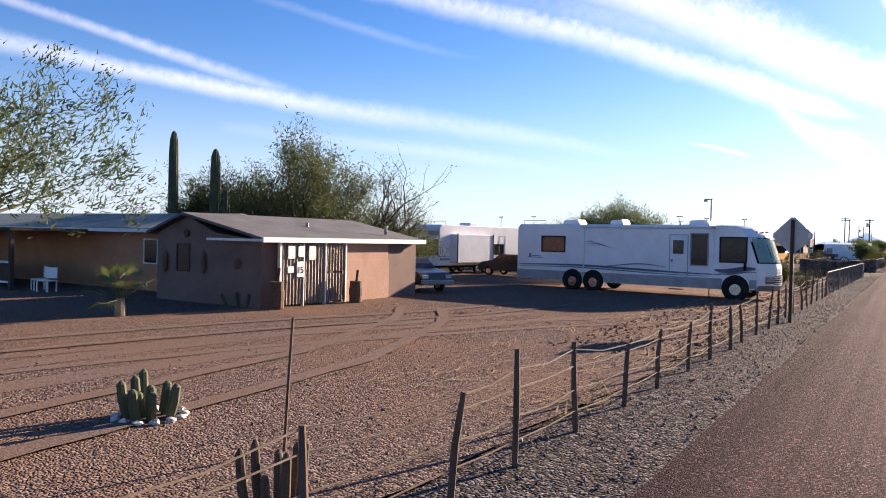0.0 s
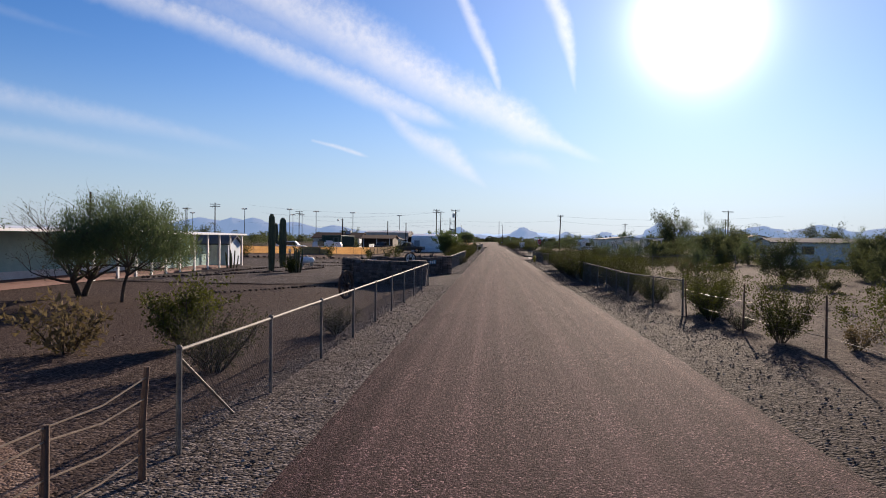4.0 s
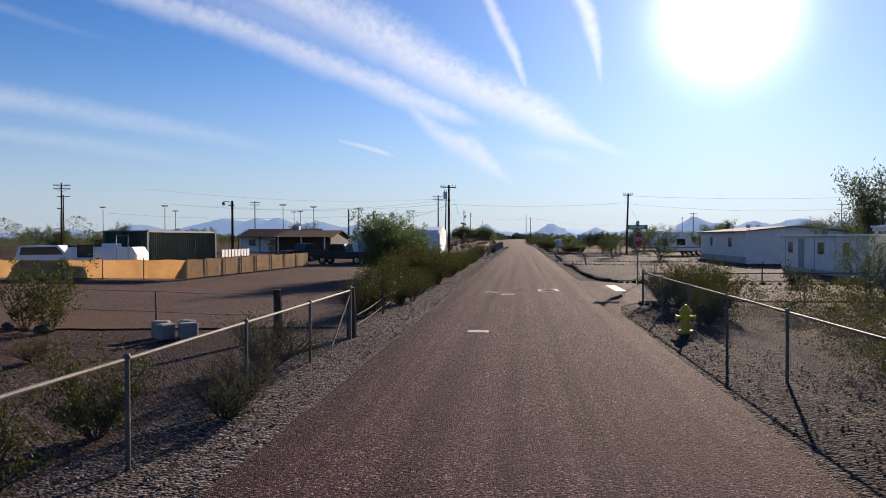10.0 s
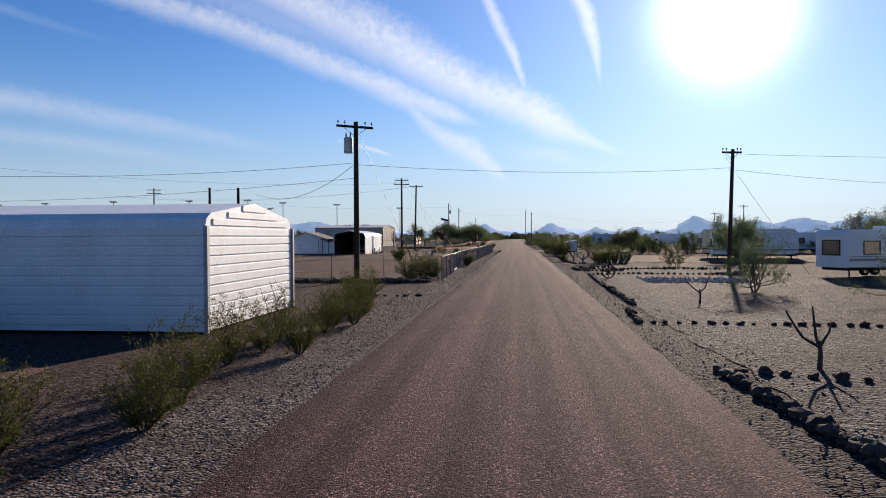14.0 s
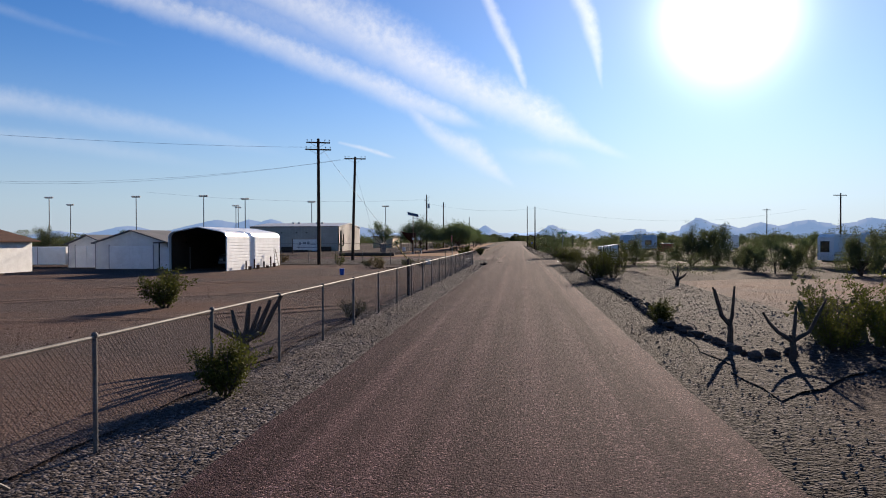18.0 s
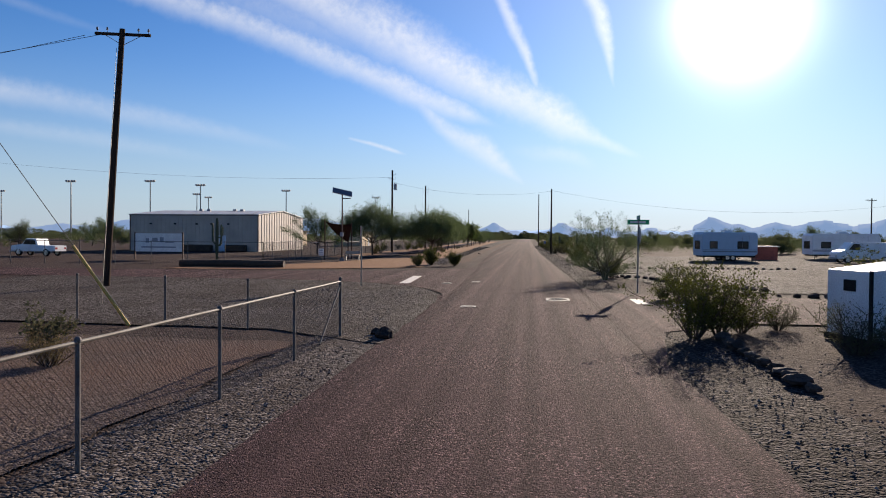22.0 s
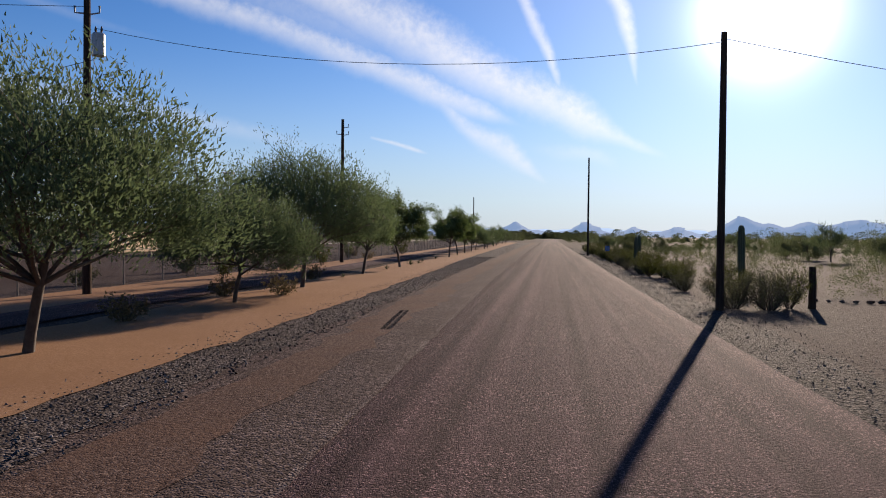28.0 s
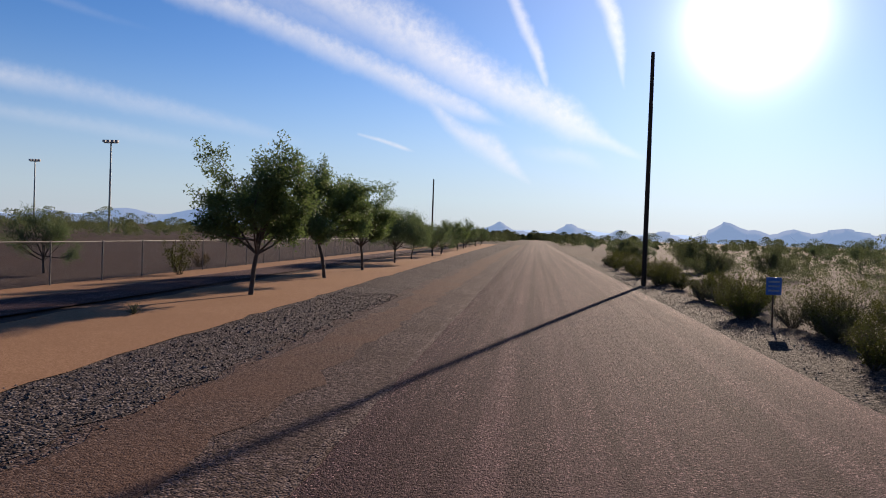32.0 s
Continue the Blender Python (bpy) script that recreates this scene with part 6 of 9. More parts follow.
rock_border([(7.2, 225.4), (10.4, 223.6), (16, 223.2)], 0.75, 0.2)
rock_border([(5.7, 237), (6.9, 235.2), (7.2, 232.4), (8.8, 229.3), (10.5, 226.6)], 0.7, 0.2)
rock_border([(4.2, 252.5), (4.9, 247), (4.6, 238), (5.9, 235.2)], 1.1, 0.17, "scattered dark rocks on gravel", 0.6)
rock_border([(6.5, 249), (12, 249.5), (20, 250)], 0.6, 0.17)
rock_border([(7.5, 299.5), (12, 298.6), (18, 298.8)], 0.5, 0.17)
rock_border([(5.0, 326), (7, 328), (8.5, 331)], 0.9, 0.15, "scattered dark rocks on gravel", 0.5)
rock_border([(7, 305), (9, 309), (8.5, 314)], 0.9, 0.15, "scattered dark rocks on gravel", 0.5)
rock_border([(-3.8, 125.9), (-7.2, 125.6)], 0.46, 0.13)
rock_border([(-4.6, 134.6), (-9, 134.6), (-16, 134.4), (-24, 133.6)], 0.22, 0.2, "low heaped ridge of dark rocks", 0.3)
rock_border([(-4.7, 135.1), (-9, 135.0), (-16, 134.9)], 0.26, 0.18, "low heaped ridge of dark rocks", 0.35)
rock_border([(-4.9, 134.9), (-9, 134.8), (-14, 134.7)], 0.34, 0.22, "low heaped ridge of dark rocks", 0.25)
rock_border([(-5, 137.6), (-6.4, 136.6), (-8, 136)], 0.28, 0.16, "low heaped ridge of dark rocks", 0.3)
rock_border([(-4.8, 139.8), (-5.2, 142.4)], 0.3, 0.15, "pale and dark rocks behind the fence", 0.3)
rock_border([(-13.5, 13.5), (-10.8, 18), (-9.5, 20.3), (-8.2, 21.8), (-7.5, 23)], 0.3, 0.09)
rock_border([(-20, 25.5), (-17.4, 29.5), (-16.7, 31.5), (-15.3, 34), (-14.3, 39), (-13.9, 42.4)], 0.32, 0.13, "pale rocks edging a cactus bed")
rock_border([(-17.4, 29.5), (-18.4, 32), (-18.2, 38), (-17, 41.5)], 0.4, 0.13, "pale rocks edging a cactus bed")
rock_border([(-14.2, 45.5), (-13.0, 47.7), (-13.2, 51.5), (-14.4, 53.5), (-18.3, 54.5), (-18.2, 49)], 0.36, 0.1, "ring of small rocks in the drive", closed=True)
rock_border([(-34, 70.2), (-27.1, 69.8), (-19.9, 68.8), (-14.3, 67.7), (-11.2, 66.2)], 0.75, 0.26, "row of rough boulders along a lot edge", 0.4)
rock_border([(-9, 201.5), (-10.9, 201.4), (-12, 202.4), (-11, 203.2), (-9.4, 202.8)], 0.35, 0.1, "small ring of rocks round a sapling", closed=True)
rock_border([(-2.9, 209.9), (-3.2, 210.4)], 0.4, 0.2, "pale boulder at a fence end")
rock_border([(5.2, 73.0), (4.4, 74.2), (3.9, 75.0)], 0.4, 0.16)


# far scrub and thickets towards the horizon, one sheet of clumps
def far_scrub(name, seed, count, spots, label, mat=None, tall=1.0, blade=0.16):
    rg = random.Random(seed)
    V, F = [], []
    while count:
        x, y = spots(rg)
        count -= 1
        far = max(abs(x), y - 330)
        h = rg.choice((0.9, 1.1, 1.3, 1.6, 2.4, 3.6) if tall == 1 else (0.9, 1.1, 1.3, 1.6, 1.9)) * rg.uniform(0.8, 1.2) * tall
        w = h * rg.uniform(0.6, 0.95)
        lean = rg.uniform(-0.2, 0.2)
        size = 0.72 * blade + 0.0009 * max(0, far - 20)
        for _ in range(int((100 + 42 * h) * (1.0 if tall == 1 else 1.5))):
            a, q = rg.uniform(0, math.tau), rg.random() ** 0.6
            z = h * rg.random() ** 0.7
            belly = math.sin(math.pi * min(1.0, 0.18 + 0.8 * z / h)) ** 0.6
            c = Vector((x + math.cos(a) * q * w * belly + lean * z, y + math.sin(a) * q * w * belly, z))
            d = Vector((rg.gauss(0, 1), rg.gauss(0, 1), rg.gauss(0.4, 1))).normalized()
            s = d.cross(Vector((rg.gauss(0, 1), rg.gauss(0, 1), rg.gauss(0, 1)))).normalized()
            i = len(V)
            V += [c + s * size * 0.42, c + d * size, c - s * size * 0.42]
            F.append((i, i + 1, i + 2))
    me = bpy.data.meshes.new(name)
    me.from_pydata([tuple(v) for v in V], [], F)
    me.materials.append(mat or LEAF_MESQ)
    return tagged(new(name, me), label, "scrub", kind="stuff")


far_scrub("far_scrub", 61, 620, lambda g: (g.uniform(48, 230), g.uniform(-40, 640)), "dark green desert scrub spreading to the horizon")
far_scrub("far_scrub", 62, 560, lambda g: (g.uniform(-260, -75), g.uniform(-60, 640)), "dark green desert scrub spreading to the horizon")
far_scrub("far_scrub", 63, 420, lambda g: (g.choice((-1, 1)) * g.uniform(14, 150) - 4, g.uniform(440, 860)), "dark green thickets along the far road")
far_scrub("far_thicket", 71, 330, lambda g: (g.uniform(-240, -62), g.uniform(150, 640)), "belt of grey-green desert trees on the plain", LEAF_MESQ, 2.5, 0.22)
far_scrub("far_thicket", 72, 300, lambda g: (g.uniform(55, 230), g.uniform(60, 640)), "belt of grey-green desert trees on the plain", LEAF_MESQ, 2.4, 0.22)
far_scrub("far_thicket", 73, 90, lambda g: (g.uniform(-55, 30), g.uniform(880, 960)), "dark trees closing the far end of the road", LEAF_MESQ, 3.4, 0.3)
far_scrub("far_thicket", 74, 120, lambda g: (g.choice((-1, 1)) * g.uniform(9, 40) - 5, g.uniform(520, 880)), "roadside thickets far down the road", LEAF_MESQ, 2.2, 0.25)
far_scrub("low_scrub", 65, 420, lambda g: (7.5 + 40 * g.random() ** 1.5, g.choice((g.uniform(-30, 46), g.uniform(-10, 46), g.uniform(51, 76)))), "low yellow-green desert scrub over stony ground", LEAF_CREO, 0.6, 0.09)
far_scrub("low_scrub", 66, 330, lambda g: (5.2 + 14 * g.random(), g.choice((g.uniform(52, 75), g.uniform(300, 372)))), "low yellow-green desert scrub over stony ground", LEAF_CREO, 0.45, 0.05)
far_scrub("low_scrub", 68, 150, lambda g: (5.4 + 12 * g.random(), g.uniform(51.5, 75.5)), "low grey-green scrub over stony ground", LEAF_GREY, 0.5, 0.07)
far_scrub("low_scrub", 67, 420, lambda g: (9 + 38 * g.random() ** 1.2, g.choice((g.uniform(189, 213), g.uniform(300, 400), g.uniform(318, 400)))), "low green desert scrub over stony ground", LEAF_MESQ, 0.8, 0.08)
for i in range(34):
    plant(("mesq1", "palo2", "mesq2", "palo1")[i % 4], -rng.uniform(58, 130), rng.uniform(40, 420), rng.uniform(0.8, 1.25), None, "large desert tree on the far plain", "trees on the plain")
for i in range(22):
    plant(("mesq1", "palo2", "mesq2", "palo3")[i % 4], rng.uniform(52, 120), rng.uniform(60, 420), rng.uniform(0.8, 1.2), None, "large desert tree on the far plain", "trees on the plain")
far_scrub("low_scrub", 64, 260, lambda g: (g.uniform(20, 48), g.choice((g.uniform(-30, 84), g.uniform(305, 440)))), "scattered low green desert scrub")

for x, y, k, s in ((-36.5, 154.2, "creo1", 1.1), (-33.4, 154.6, "creo2", 1.2), (-30.2, 154.0, "creo1", 1.15), (-28.0, 154.4, "creo2", 1.2), (-30.5, 157.2, "mesq2", 0.85), (-34, 158, "mesq2", 0.8), (-26.5, 217, "scrub1", 1.3), (-30, 218.5, "scrub1", 1.1), (-23.5, 216, "scrub2", 1.2), (-15.5, 207.8, "creo2", 0.7), (-12.2, 208.6, "creo2", 0.65)):
    plant(k, x, y, s)

for x, y, s in ((4.7, 75.2, 0.85), (5.4, 74.4, 0.95), (4.9, 73.0, 0.9), (6.2, 75.0, 0.9), (5.6, 71.6, 0.85), (4.8, 69.6, 0.7)):
    plant("creo1", x, y, s, None, "", "roadside creosote hedge")

# ---- buildings and vehicles ----
GLASS_DARK = material("dark_window_glass", (0.02, 0.024, 0.028), (0.012, 0.014, 0.016), 0.12, 1, 10, 0, spec=0.6)
TRIM_GREY = material("grey_trim", (0.3, 0.31, 0.33), (0.22, 0.22, 0.24), 0.5, 2, 30, 0.03)
BLACK = material("black_rubber", (0.016, 0.016, 0.017), (0.024, 0.023, 0.022), 0.9, 4, 40, 0.2, spec=0.1)
CHROME = material("dull_chrome", (0.6, 0.6, 0.6), (0.45, 0.44, 0.43), 0.25, 3, 30, 0, metal=1.0)
ADOBE = material("orange_stucco", (0.46, 0.22, 0.12), (0.36, 0.17, 0.095), 0.92, 1.2, 25, 0.3)
TAUPE = material("taupe_stucco", (0.2, 0.135, 0.11), (0.15, 0.1, 0.085), 0.92, 1.2, 25, 0.3)
PEACH = material("peach_stucco", (0.42, 0.26, 0.19), (0.34, 0.2, 0.145), 0.92, 1.2, 25, 0.25)
ROOF_GREY = material("rolled_roofing", (0.15, 0.15, 0.158), (0.1, 0.1, 0.106), 0.95, 1.0, 40, 0.2, spec=0.08)
ROOF_BROWN = material("brown_shingle", (0.11, 0.062, 0.044), (0.07, 0.042, 0.032), 0.95, 2.0, 30, 0.4, spec=0.05)
CORR_TAN = material("corrugated_tan_metal", (0.36, 0.3, 0.26), (0.26, 0.2, 0.165), 0.5, 1.5, 30, 0.05, metal=0.3)
TEAL = material("pale_teal_paint", (0.36, 0.56, 0.53), (0.28, 0.46, 0.44), 0.75, 1.5, 30, 0.08)
BLUE_SHED = material("pale_blue_siding", (0.5, 0.58, 0.66), (0.42, 0.5, 0.57), 0.75, 1.5, 30, 0.08)
GREEN_STEEL = material("green_container_steel", (0.045, 0.085, 0.06), (0.03, 0.06, 0.045), 0.5, 1.2, 20, 0.08)
TARP = material("tan_tarp", (0.6, 0.41, 0.2), (0.48, 0.32, 0.15), 0.8, 1.0, 25, 0.2, translucent=0.35)
TAN_PANEL = material("tan_metal_panel", (0.47, 0.4, 0.33), (0.38, 0.32, 0.265), 0.55, 0.6, 20, 0.05)
WOOD_DARK = material("dark_old_wood", (0.075, 0.048, 0.033), (0.045, 0.03, 0.022), 0.9, 4, 40, 0.4)
STONE_D = material("dark_wall_stone", (0.17, 0.12, 0.098), (0.08, 0.06, 0.052), 0.9, 5, 40, 0.5, random_by=0.55)
MORTAR = material("dark_mortar", (0.09, 0.072, 0.062), (0.06, 0.048, 0.042), 0.95, 5, 50, 0.4)
CAR_BLACK = material("dark_car_paint", (0.015, 0.016, 0.02), (0.02, 0.021, 0.024), 0.3, 1, 20, 0, spec=0.5)
CURTAIN = material("teal_curtain", (0.4, 0.64, 0.6), (0.3, 0.5, 0.47), 0.8, 2, 20, 0)
SWOOSH = material("grey_blue_graphic", (0.2, 0.22, 0.3), (0.16, 0.17, 0.22), 0.45, 2, 20, 0)
SKIRT = material("grey_skirt", (0.36, 0.36, 0.37), (0.26, 0.25, 0.24), 0.5, 2, 30, 0.03)
AMBER = material("amber_lens", (0.7, 0.25, 0.03), None, 0.25, bump=0)
LENS = material("clear_lens", (0.55, 0.56, 0.56), None, 0.12, bump=0)


def wheel(parent, x, y, r, w, axis="y", hub=None):
    """A tyre with its rim."""
    bm = bmesh.new()
    n = 24
    prof = [(r * 0.62, -w / 2), (r * 0.9, -w / 2), (r, -w * 0.3), (r, w * 0.3), (r * 0.9, w / 2), (r * 0.62, w / 2)]
    rings = [[bm.verts.new((math.cos(k * math.tau / n) * q, h, math.sin(k * math.tau / n) * q)) for k in range(n)] for q, h in prof]
    for a, b in zip(rings, rings[1:]):
        for k in range(n):
            bm.faces.new((a[k], a[(k + 1) % n], b[(k + 1) % n], b[k]))
    t = part("wheel", bm, BLACK, parent)
    t.matrix_basis = pose(x, y, r, 0, 0, 0 if axis == "y" else 90)
    bm = bmesh.new()
    bmesh.ops.create_cone(bm, cap_ends=True, segments=20, radius1=r * 0.62, radius2=r * 0.56, depth=w * 0.8, matrix=Matrix.Rotation(math.pi / 2, 4, "X"))
    bmesh.ops.create_cone(bm, cap_ends=True, segments=12, radius1=r * 0.2, radius2=r * 0.16, depth=w * 1.06, matrix=Matrix.Rotation(math.pi / 2, 4, "X"))
    part("rim", bm, hub or CHROME, t)
    return t


def pane(parent, x0, x1, z0, z1, y, name="window", frame_mat=None, rim=0.04, axis="y", glass=None, out=-1):
    """A window in a wall of constant y (or x): proud frame, recessed dark glass."""
    def b(bm, a0, a1, d0, d1, c0, c1):
        return box(bm, a0, a1, d0, d1, c0, c1) if axis == "y" else box(bm, d0, d1, a0, a1, c0, c1)
    bm = bmesh.new()
    d0, d1 = sorted((y - 0.01 * out, y + 0.035 * out))
    for q in ((x0 - rim, x1 + rim, z1, z1 + rim), (x0 - rim, x1 + rim, z0 - rim, z0), (x0 - rim, x0, z0, z1), (x1, x1 + rim, z0, z1)):
        b(bm, q[0], q[1], d0, d1, q[2], q[3])
    f = part(name, bm, frame_mat or WHITE_METAL, parent)
    bm = bmesh.new()
    g0, g1 = sorted((y, y + 0.012 * out))
    b(bm, x0, x1, g0, g1, z0, z1)
    part("glass", bm, glass or GLASS_DARK, f)
    return f


# the white motorhome
t = thing("motorhome", -17.6, -11.52, 0, -3.8, "long white motorhome with grey-blue swoosh graphics parked on dirt", "motorhome")
NOSE = ((0.45, 12.0), (0.62, 12.15), (1.35, 12.15), (1.55, 12.1), (2.58, 11.76), (2.75, 11.64), (3.0, 11.35), (3.12, 10.95))


def nose(y, z, off=0.0):
    """A point on the rounded front, off metres proud of it."""
    v = abs(y - 1.25) / 1.25
    return Vector((lerp_table(NOSE, z) - 0.62 * v ** 2.8 + off, y, z))


bm = bmesh.new()
rows = []
ys = [0.0, 0.06, 0.2, 0.45, 0.8, 1.25, 1.7, 2.05, 2.3, 2.44, 2.5]
for y in ys:
    edge = 0.05 if y in (0.0, 2.5) else 0.0
    col = [(0.0 + edge, y, 0.45), (0.0 + edge, y, 2.94), (0.14, y, 3.12 - edge), (5.0, y, 3.14 - edge)]
    col += [tuple(nose(y, z) - Vector((0, 0, edge if z > 3.04 else 0))) for z, _ in NOSE[::-1]]
    rows.append([bm.verts.new(p) for p in col])
n = len(rows[0])
for r0, r1 in zip(rows, rows[1:]):
    for k in range(n):
        bm.faces.new((r0[k], r0[(k + 1) % n], r1[(k + 1) % n], r1[k]))
bm.faces.new(rows[0])
bm.faces.new(rows[-1][::-1])
bmesh.ops.recalc_face_normals(bm, faces=bm.faces)
part("body", bm, WHITE_METAL, t)


def front_strip(y0, y1, z0, z1, off, thick, folds=0.0, ny=12, nz=5):
    """A piece laid on the rounded front."""
    b = bmesh.new()
    g = [[b.verts.new(nose(y0 + (y1 - y0) * i / ny, z0 + (z1 - z0) * j / nz, off + folds * (math.sin(i * 0.62 + 1.6 * math.sin(i * 0.23)) + 0.4 * math.sin(i * 1.7 + j * 0.5)))) for j in range(nz + 1)] for i in range(ny + 1)]
    for i in range(ny):
        for j in range(nz):
            b.faces.new((g[i][j], g[i + 1][j], g[i + 1][j + 1], g[i][j + 1]))
    bmesh.ops.solidify(b, geom=b.faces[:], thickness=-thick)
    return b


part("lower_skirt", boxes((0.05, 10.1, -0.012, 0.02, 0.4, 0.86), (11.22, 11.5, -0.012, 0.02, 0.5, 0.86)), SKIRT, t, "grey lower skirt panels")
for x in (3.12, 4.2):
    wheel(t, x, 0.06, 0.4, 0.26)
    wheel(t, x, 2.44, 0.4, 0.26)
    bm = bmesh.new()
    bmesh.ops.create_cone(bm, cap_ends=True, segments=20, radius1=0.52, radius2=0.52, depth=0.05, matrix=Matrix.Translation((x, -0.005, 0.46)) @ Matrix.Rotation(math.pi / 2, 4, "X"))
    part("wheel_arch", bm, BLACK, t)
for y in (0.06, 2.44):
    wheel(t, 10.66, y, 0.42, 0.26)
bm = bmesh.new()
bmesh.ops.create_cone(bm, cap_ends=True, segments=20, radius1=0.56, radius2=0.56, depth=0.05, matrix=Matrix.Translation((10.66, -0.005, 0.48)) @ Matrix.Rotation(math.pi / 2, 4, "X"))
part("wheel_arch", bm, BLACK, t)
pane(t, 1.45, 2.65, 1.82, 2.5, 0, rim=0.06, frame_mat=BLACK)
pane(t, 7.98, 8.46, 1.86, 2.46, 0, rim=0.05)
pane(t, 8.79, 9.48, 1.4, 2.74, 0, rim=0.05, frame_mat=TRIM_GREY)
pane(t, 10.04, 11.05, 1.6, 2.58, 0, rim=0.06, frame_mat=BLACK)
part("entry_door", boxes((7.82, 7.85, -0.02, 0.01, 0.55, 2.7), (8.62, 8.65, -0.02, 0.01, 0.55, 2.7), (7.82, 8.65, -0.02, 0.01, 2.68, 2.71), (7.9, 7.98, -0.05, 0.0, 1.5, 1.62)), TRIM_GREY, t)
part("windshield_frame", front_strip(0.02, 2.48, 1.55, 2.63, 0.004, 0.01, 0, 20), BLACK, t)
for y0, y1 in ((0.07, 1.21), (1.29, 2.43)):
    part("windshield", front_strip(y0, y1, 1.6, 2.58, 0.012, 0.006, 0.009, 44, 6), CURTAIN, t, "windshield pane with teal curtains drawn behind it")
part("windshield_post", front_strip(1.21, 1.29, 1.6, 2.58, 0.02, 0.014, 0, 2), WHITE_METAL, t)
for y in (0.5, 1.75):
    bm = bmesh.new()
    tube(bm, [nose(y, 1.54, 0.04), nose(y + 0.25, 1.62, 0.035), nose(y + 0.5, 1.68, 0.03)], 0.012, 5)
    part("wiper", bm, BLACK, t)
for y in (0.45, 0.85, 1.25, 1.65, 2.05):
    bm = bmesh.new()
    bmesh.ops.create_icosphere(bm, subdivisions=2, radius=0.05, matrix=Matrix.Translation(nose(y, 2.86, 0.01)))
    part("marker_lamp", bm, AMBER, t)
for z0, x0, x1, dz in ((1.1, 0.1, 10.1, 0.05), (1.0, 0.1, 9.5, 0.025), (1.28, 4.9, 7.7, 0.03), (1.25, 9.8, 11.45, 0.11), (1.12, 10.0, 11.5, 0.03)):
    bm = bmesh.new()
    n = 24
    prev = None
    for i in range(n + 1):
        u = i / n
        x, z = x0 + (x1 - x0) * u, z0 + 0.07 * math.sin(u * 5.0 + x0)
        w = dz * (0.35 + 0.65 * math.sin(math.pi * u))
        cur = [bm.verts.new((x, -0.008, z - w)), bm.verts.new((x, -0.008, z + w))]
        if prev:
            bm.faces.new((prev[0], cur[0], cur[1], prev[1]))
        prev = cur
    bmesh.ops.solidify(bm, geom=bm.faces[:], thickness=0.006)
    part("graphic_stripe", bm, SWOOSH, t)
for i, (x0, x1, z0) in enumerate(((3.75, 5.0, 2.2), (3.95, 5.2, 2.13), (3.65, 4.5, 2.28))):
    bm = bmesh.new()
    prism(bm, [(x0, z0), ((x0 + x1) / 2, z0 + 0.07), (x1, z0 - 0.12), ((x0 + x1) / 2, z0 + 0.02)], "y", -0.01, -0.004)
    part("graphic_feather", bm, SWOOSH, t)
part("name_badge", boxes((0.65, 1.45, -0.012, 0.0, 1.46, 1.5), (0.75, 1.35, -0.012, 0.0, 1.54, 1.57), (0.7, 0.82, -0.012, 0.0, 1.46, 1.68)), SWOOSH, t)
for x in (3.66, 9.72):
    part("awning_arm", boxes((x, x + 0.06, -0.06, 0.0, 1.0, 3.04), bevel=0.01), WHITE_METAL, t)
bm = bmesh.new()
tube(bm, [(3.55, -0.06, 3.02), (9.85, -0.06, 3.04)], 0.06, 10)
part("awning_roll", bm, WHITE_METAL, t)
for x, w in ((2.1, 1.0), (4.6, 0.75), (8.35, 1.0)):
    bm = bmesh.new()
    prism(bm, [(x, 3.12), (x + 0.12, 3.36), (x + w * 0.85, 3.38), (x + w, 3.12)], "y", 0.8, 1.6)
    part("roof_unit", bm, WHITE_METAL, t)
for x in (0.3, 0.9):
    bm = bmesh.new()
    tube(bm, [(x, 0.15, 3.08), (x, 0.15, 3.3), (x + 0.6, 0.15, 3.3), (x + 0.6, 0.15, 3.08)], 0.015, 6)
    part("roof_rack", bm, STEEL, t)
bm = bmesh.new()
tube(bm, [(11.08, 0.0, 1.68), (11.1, -0.22, 1.62), (11.1, -0.25, 1.47)], 0.02, 6)
box(bm, 11.05, 11.13, -0.34, -0.14, 1.24, 1.62, 0.02)
part("side_mirror", bm, BLACK, t)
part("grille_recess", front_strip(0.62, 1.88, 0.68, 1.06, 0.004, 0.01, 0, 8), BLACK, t)
for k in range(4):
    part("grille_bar", front_strip(0.6, 1.9, 0.7 + k * 0.09, 0.755 + k * 0.09, 0.03, 0.028, 0, 8, 1), WHITE_METAL, t)
for y in (0.2, 1.94):
    part("headlight", front_strip(y, y + 0.36, 0.82, 1.02, 0.025, 0.02, 0, 4, 1), LENS, t)
    part("turn_lamp", front_strip(y, y + 0.36, 0.72, 0.8, 0.025, 0.02, 0, 4, 1), AMBER, t)
part("front_bumper", front_strip(0.0, 2.5, 0.4, 0.64, 0.08, 0.12, 0, 16, 2), SKIRT, t)
part("hood_line", front_strip(0.25, 2.25, 1.16, 1.175, 0.004, 0.006, 0, 12, 1), TRIM_GREY, t)
part("step", boxes((7.9, 8.5, -0.3, 0.0, 0.3, 0.33)), BLACK, t)


